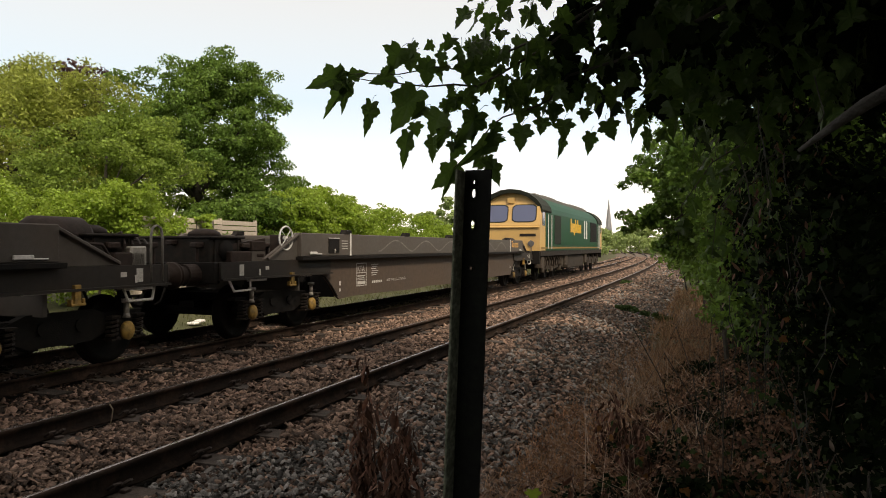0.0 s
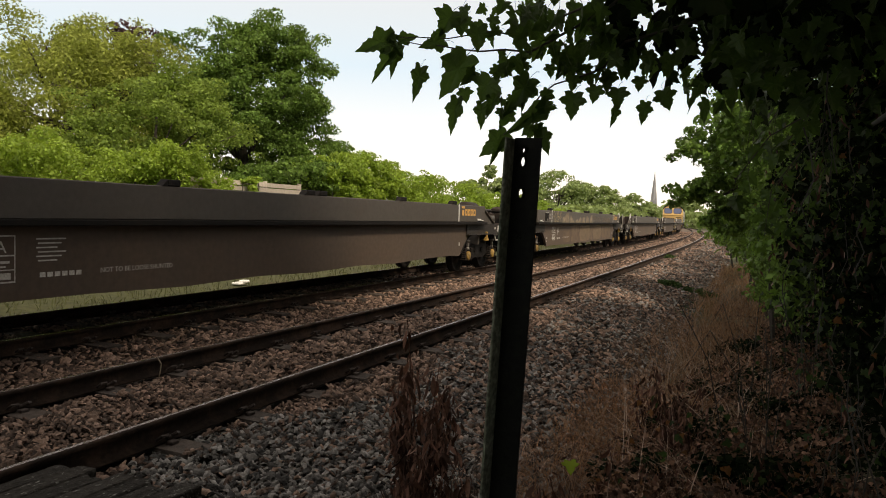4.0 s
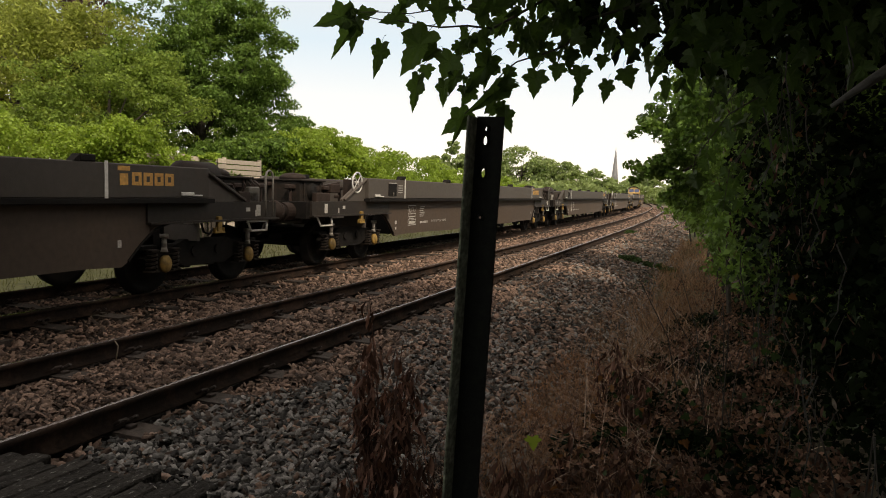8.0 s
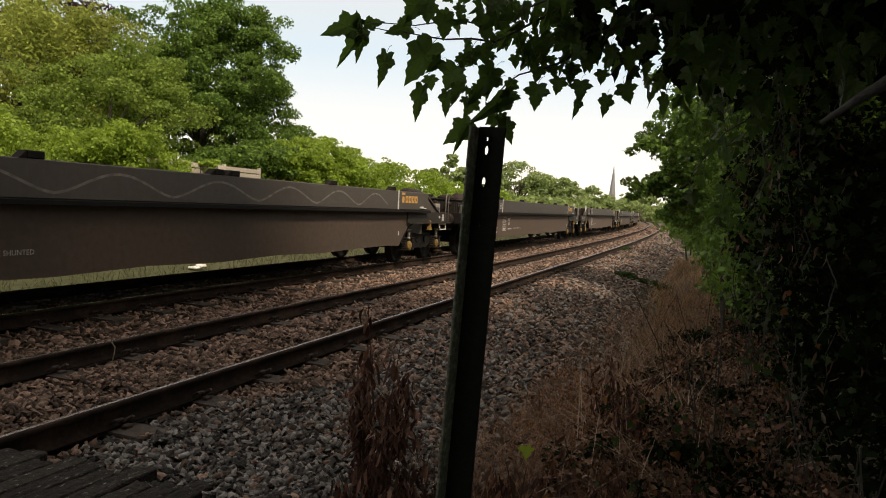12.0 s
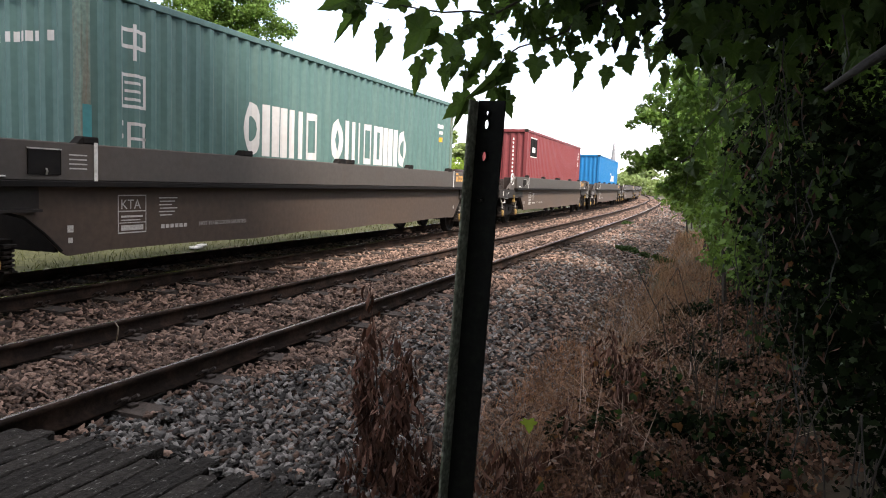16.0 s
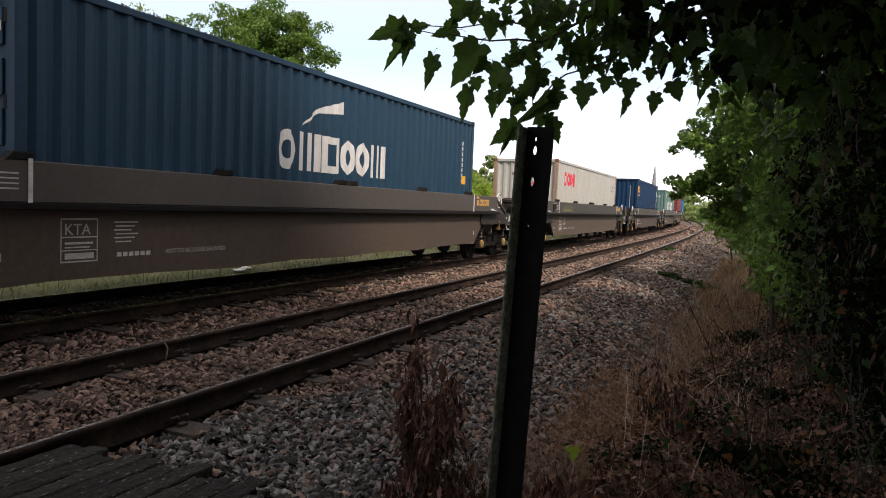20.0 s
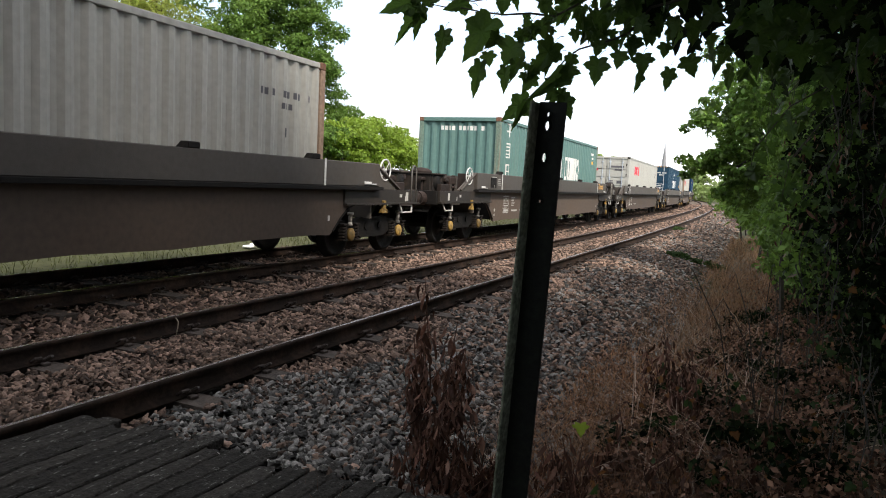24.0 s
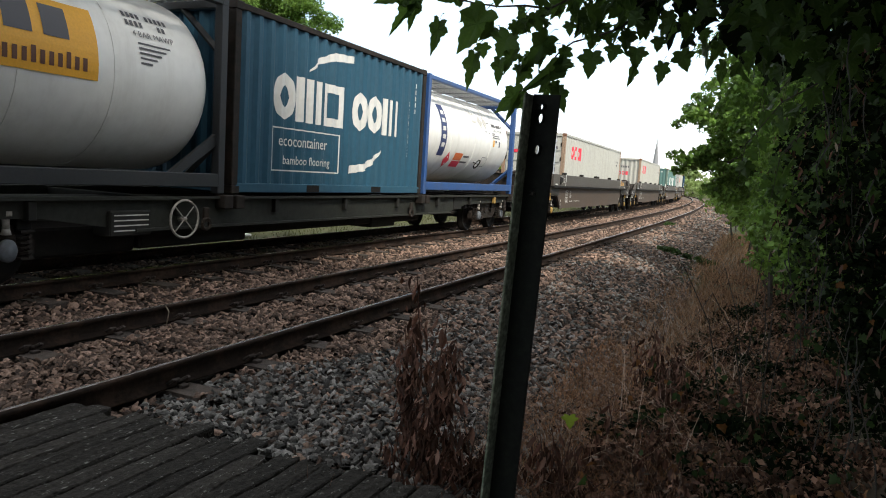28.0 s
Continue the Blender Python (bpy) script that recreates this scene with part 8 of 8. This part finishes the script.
    build_tree("alder_tree", "dense green alder leaning over the line", (5.3, 10.8, -0.4), 5.8, (2.4, 2.4, 2.3), 3.45, 230, 0.5, 76000, 0.052, M["leaf_shrub"], 0.14, group="trees on the footpath side")
    build_tree("alder_tree", "dense green alder beside the path", (8.6, 6.4, -0.4), 6.0, (2.2, 2.4, 2.2), 3.9, 60, 0.6, 18000, 0.13, M["leaf_dark"], 0.16, group="trees on the footpath side")


def build_far_thicket():
    """Low leafy growth that closes the view along the line."""
    t = thing("distant_thicket", "pale green thicket across the end of the view", "shrubs")
    rr = random.Random(17)
    cl = []
    for _ in range(130):
        r = rr.uniform(1.4, 2.6)
        cl.append(((rr.uniform(-62, 45), rr.uniform(192, 206), rr.uniform(-0.5, 4.6)), (r, r, r * 0.8)))
    for (x, y, z), _ in cl[:30]:
        part("stem", tube(bmesh.new(), [(x, y, -1.0), (x + 0.2, y, z * 0.5), (x, y, z)], [0.15, 0.1, 0.04], 5), M["bark"], t)
    v, f = clump_leaves(cl, 15000, 0.5, floor=-1.2)
    part("foliage", raw_mesh("foliage", v, f, [M["leaf_far"]]), None, t)
    return t


def build_shade_trees():
    """Tall unseen trees over and behind the eye, added to shade the near line."""
    rr = random.Random(21)
    for x, y, h in ((7.4, -4.6, 11.0), (12.5, -7.0, 14.0), (7.0, -16.0, 15.0), (4.4, -4.8, 16.0), (4.6, -11.5, 14.5), (8.8, -4.6, 19.0), (9.3, 0.2, 18.5), (9.5, -11.0, 14.0), (3.2, -17.0, 14.0), (13.0, -2.0, 12.0), (0.5, -24.0, 12.0)):
        thick = x < 10 and y > -5
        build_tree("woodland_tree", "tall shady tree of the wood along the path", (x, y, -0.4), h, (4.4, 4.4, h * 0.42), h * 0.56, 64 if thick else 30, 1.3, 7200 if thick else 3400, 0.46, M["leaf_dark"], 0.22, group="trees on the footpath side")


def build_place():
    build_ground()
    build_bed()
    build_post()
    build_spire()
    build_houses()
    build_fence()
    build_vegetation()
    build_shade_trees()
    build_far_thicket()
    build_sycamore()
    build_near_bush()
    dead_dock(1.88, 3.75, 1.28, 1, 90)
    dead_dock(2.08, 3.4, 0.6, 2, 60)
    dead_dock(2.32, 3.55, 0.6, 3, 40)
    dead_dock(2.95, 4.6, 0.55, 4, 26)
    dead_dock(3.0, 6.3, 0.8, 5, 70)
    dead_dock(3.3, 5.7, 0.7, 7, 40)
    dead_dock(3.5, 3.6, 0.6, 8, 60)
    dead_dock(3.85, 4.6, 0.7, 9, 50)
    blades(3000, (2.2, 3.5), (5.4, 14), (0.08, 0.28), 0.6, 0.0026, M["dry"], "dry_stalks", "dry straw-brown stalks and dead grass on the verge", "dry grass", low=1)
    blades(700, (2.6, 4.0), (7.0, 17), (0.15, 0.45), 0.6, 0.003, M["dry"], "dry_stalks", "tall dry brown stalks beside the ballast", "dry grass", low=1)
    blades(500, (2.2, 3.2), (4.4, 7.0), (0.06, 0.22), 1.0, 0.003, M["dry"], "dry_stalks", "bent tan stalks at the edge of the stones", "dry grass", low=1)
    blades(2000, (2.4, 4.3), (2.7, 6.0), (0.05, 0.26), 0.9, 0.0032, M["dark_stalk"], "dead_stalks", "tangled dark dead stalks in the shade", "dead weeds", low=1)
    blades(420, (1.75, 4.0), (2.6, 4.5), (0.12, 0.38), 0.3, 0.004, M["dark_stalk"], "dead_stalks", "upright dark dead stems on the verge", "dead weeds", low=1)
    blades(2600, (1.55, 3.0), (3.9, 9.0), (0.008, 0.03), 3.2, 0.0022, M["straw"], "straw_chips", "thin pale straw chips strewn over the stones", "dry grass", low=1)
    blades(1500, (2.1, 4.2), (2.8, 6.5), (0.02, 0.07), 2.4, 0.0024, M["straw"], "dry_stalks", "short pale broken stalks lying among the dead weeds", "dry grass", low=1)
    blades(2600, (2.35, 3.7), (3.7, 7.0), (0.06, 0.26), 0.8, 0.0026, M["dry"], "dry_stalks", "short red-brown dry grass thick along the edge of the stones", "dry grass", low=1)
    blades(1100, (2.75, 4.3), (4.2, 8.5), (0.1, 0.36), 0.6, 0.0028, M["dry"], "dry_stalks", "tangled red-brown dry stalks over the dead weeds", "dry grass", low=1)
    # low weeds, dead and green, that thicken towards the bushes
    rr = random.Random(31)
    for count, leaves, size, mat, name, label, category in ((150, 19000, 0.028, "brown_weed", "dead_weeds", "dark withered weeds heaped on the verge", "dead weeds"), (100, 11000, 0.036, "leaf_dark", "bramble_leaves", "dark green bramble and ivy leaves on the verge", "bramble")):
        heap = []
        for _ in range(count):
            y = rr.uniform(3.0, 11.5)
            edge = float(np.interp(y, (3.0, 5.0, 6.8, 9.2, 13.0), (2.75, 2.8, 2.95, 3.2, 3.7)))
            f = rr.random()
            x = edge + f * (4.5 - edge)
            heap.append(((x, y, ground_height(x) + rr.uniform(0.0, 0.1 + 0.45 * f)), (rr.uniform(0.12, 0.28), rr.uniform(0.12, 0.28), rr.uniform(0.06, 0.16))))
        v, q = clump_leaves(heap, leaves, size, 1.5, shell=0.4, floor=-0.5)
        tagged(new(name, raw_mesh(name, v, q, [M[mat]])), label, category, kind="stuff")
    blades(5200, (2.15, 3.35), (3.3, 8.2), (0.05, 0.22), 1.1, 0.0017, M["rust_stalk"], "dry_stalks", "fine orange-brown dry stalks thick along the edge of the stones", "dry grass", low=1)
    blades(2200, (1.9, 3.7), (2.7, 5.4), (0.03, 0.2), 1.3, 0.0019, M["straw"], "dry_stalks", "fine pale broken stalks among the dead weeds", "dry grass", low=1)
    n = 3600
    c = np.c_[1.7 + 2.8 * rng.random(n) ** 0.75, rng.uniform(2.5, 9.0, n), np.zeros(n)]
    c[:, 2] = [max(ground_height(x), bed_height(x) if x < 3 else -1) + 0.03 + rng.random() ** 2 * 0.22 for x in c[:, 0]]
    c = c[c[:, 0] > np.interp(c[:, 1], (2.6, 4.5, 6.0, 9.0), (1.7, 2.3, 2.7, 3.0))]
    c = c[(c[:, 0] < 3.75) | (c[:, 1] > 5.5)]
    n = len(c)
    ways = rng.normal(0, 1, (n, 3)) * (1, 1, 0.45)
    tagged(new("leaf_litter", curled_leaves(c, ways, rng.uniform(0.02, 0.065, n), 0.34, [M["dead_leaf"], M["pale_dead"], M["amber_leaf"]], rng.choice(3, n, p=(0.7, 0.24, 0.06)))), "curled brown and pale leaf litter on the verge", "leaf litter", kind="stuff")
    c = np.c_[rng.uniform(3.0, 4.3, 90), rng.uniform(3.0, 6.5, 90), rng.uniform(-0.35, 0.15, 90)]
    tagged(new("ivy_leaves", scatter_palmate(c, 0.05, M["leaf_dull"], 0.8)), "small green lobed leaves growing through the dead weeds", "ivy", kind="stuff")
    tagged(new("turned_leaves", scatter_palmate(np.c_[rng.uniform(2.7, 4.3, 70), rng.uniform(3.0, 6.0, 70), rng.uniform(-0.36, 0.1, 70)], 0.045, M["amber_leaf"], 0.9)), "fallen amber lobed leaves among the dead weeds", "leaf litter", kind="stuff")
    for k, (x, y) in enumerate(((2.25, 3.05), (2.1, 3.15), (2.55, 2.75), (3.1, 3.2), (3.35, 4.2), (2.75, 3.9))):
        dead_dock(x, y, 0.42 + 0.06 * (k % 3), 20 + k, 34)
    one = scatter_palmate(np.array([(2.62, 4.75, -0.2)]), 0.10, M["leaf_hedge"], 0.3)
    tagged(new("fallen_leaf", one), "single bright green leaf among the dry stalks", "leaf")
    blades(10000, (-10.6, -7.2), (5, 60), (0.05, 0.22), 0.5, 0.008, M["grass"], "rough_grass", "yellow-green rough grass beyond the tracks", "grass")
    blades(260, (2.2, 2.9), (15.0, 19.0), (0.04, 0.14), 0.8, 0.006, M["leaf_weed"], "green_weeds", "small green weeds on the ballast edge", "weeds", low=1)
    lit = tagged(new("litter", mesh_of(boxes([(-8.1, -7.85, 13.75, 14.05, -0.42, -0.36), (-8.0, -7.8, 13.9, 14.1, -0.38, -0.31)], 0.02), M["litter"])), "crumpled white litter lying in the grass", "litter")
    twig = new("twig", mesh_of(tube(bmesh.new(), [(-1.40, 4.98, -0.16), (-1.36, 4.96, -0.08), (-1.37, 4.98, -0.02), (-1.42, 4.99, 0.02)], 0.006, 5), M["tan"]))
    tagged(twig, "thin pale bent twig beside the rail", "twig")
    build_train()
    build_crossing()
    build_track("near_track", "rusty track of steel rails on concrete sleepers", NEAR_CENTRE, 0.41, 70, 24)
    build_track("far_track", "track of steel rails on concrete sleepers under the train", FAR_CENTRE, 0.2, 70, 18)
    build_stones()
    build_tree("alder_tree", "fresh green alder reaching out over the ballast", (3.95, 17.0, -0.4), 5.2, (1.75, 1.9, 1.9), 3.2, 230, 0.36, 42000, 0.075, M["leaf_hazel"], 0.12, group="trees on the footpath side")
    blades(2400, (2.85, 4.8), (7.6, 16.5), (0.12, 0.45), 0.55, 0.003, M["dry"], "dry_stalks", "dense dry brown grass between the stones and the bushes", "dry grass", low=1)
    blades(520, (2.7, 4.2), (4.2, 10.0), (0.2, 0.5), 1.3, 0.0035, M["straw"], "dry_stalks", "bent pale straw stalks in the dry grass", "dry grass", low=1)
    blades(3200, (2.5, 4.6), (15.0, 33.0), (0.12, 0.4), 0.6, 0.006, M["dry"], "dry_stalks", "dry tan grass along the foot of the hazels", "dry grass", low=1)
    for strand, leaves, label in ((((1.35, 20.45), (1.9, 20.1), (2.4, 19.75), (2.9, 19.4)), 1500, "dark green bramble runner creeping over the stones"), (((0.05, 32.6), (0.3, 33.2)), 500, "low green weed growing between the stones")):
        heap = []
        for k in range(26):
            (x0, y0), (x1, y1) = random.choice(list(zip(strand, strand[1:])))
            f = random.random()
            x, y = x0 + f * (x1 - x0), y0 + f * (y1 - y0) + random.uniform(-0.25, 0.25)
            heap.append(((x, y, bed_height(x - bend(y)) + 0.05), (random.uniform(0.08, 0.2), random.uniform(0.1, 0.25), random.uniform(0.06, 0.13))))
        v, q = clump_leaves(heap, leaves, 0.06, 1.4, shell=0.4)
        tagged(new("green_weeds", raw_mesh("green_weeds", v, q, [M["leaf_weed"]])), label, "weeds", kind="stuff")
    n = 2600
    c = np.c_[rng.uniform(3.0, 5.2, n), rng.uniform(7.5, 17.0, n), np.zeros(n)]
    c[:, 2] = [ground_height(x) + 0.02 + rng.random() ** 2 * 0.1 for x in c[:, 0]]
    nm = rng.normal(0, 0.6, (n, 3)) + (0, 0, 0.8)
    nm /= np.linalg.norm(nm, axis=1)[:, None]
    v, q = leaf_quads(c, nm, 0.04, 1.6)
    tagged(new("leaf_litter", raw_mesh("leaf_litter", v, q, [M["dead_leaf"]])), "brown leaf litter under the dry grass by the bushes", "leaf litter", kind="stuff")


def motions():
    """Every vehicle and its load follow the line together."""
    for ob, behind, z in RUNNING:
        rows = []
        for t, s in PROGRESS:
            x, y, h = on_line(s - behind, FAR_CENTRE)
            rows.append((t, pose(x, y, z, 0, 0, math.degrees(h))))
        walk(ob, rows)


build_place()
motions()
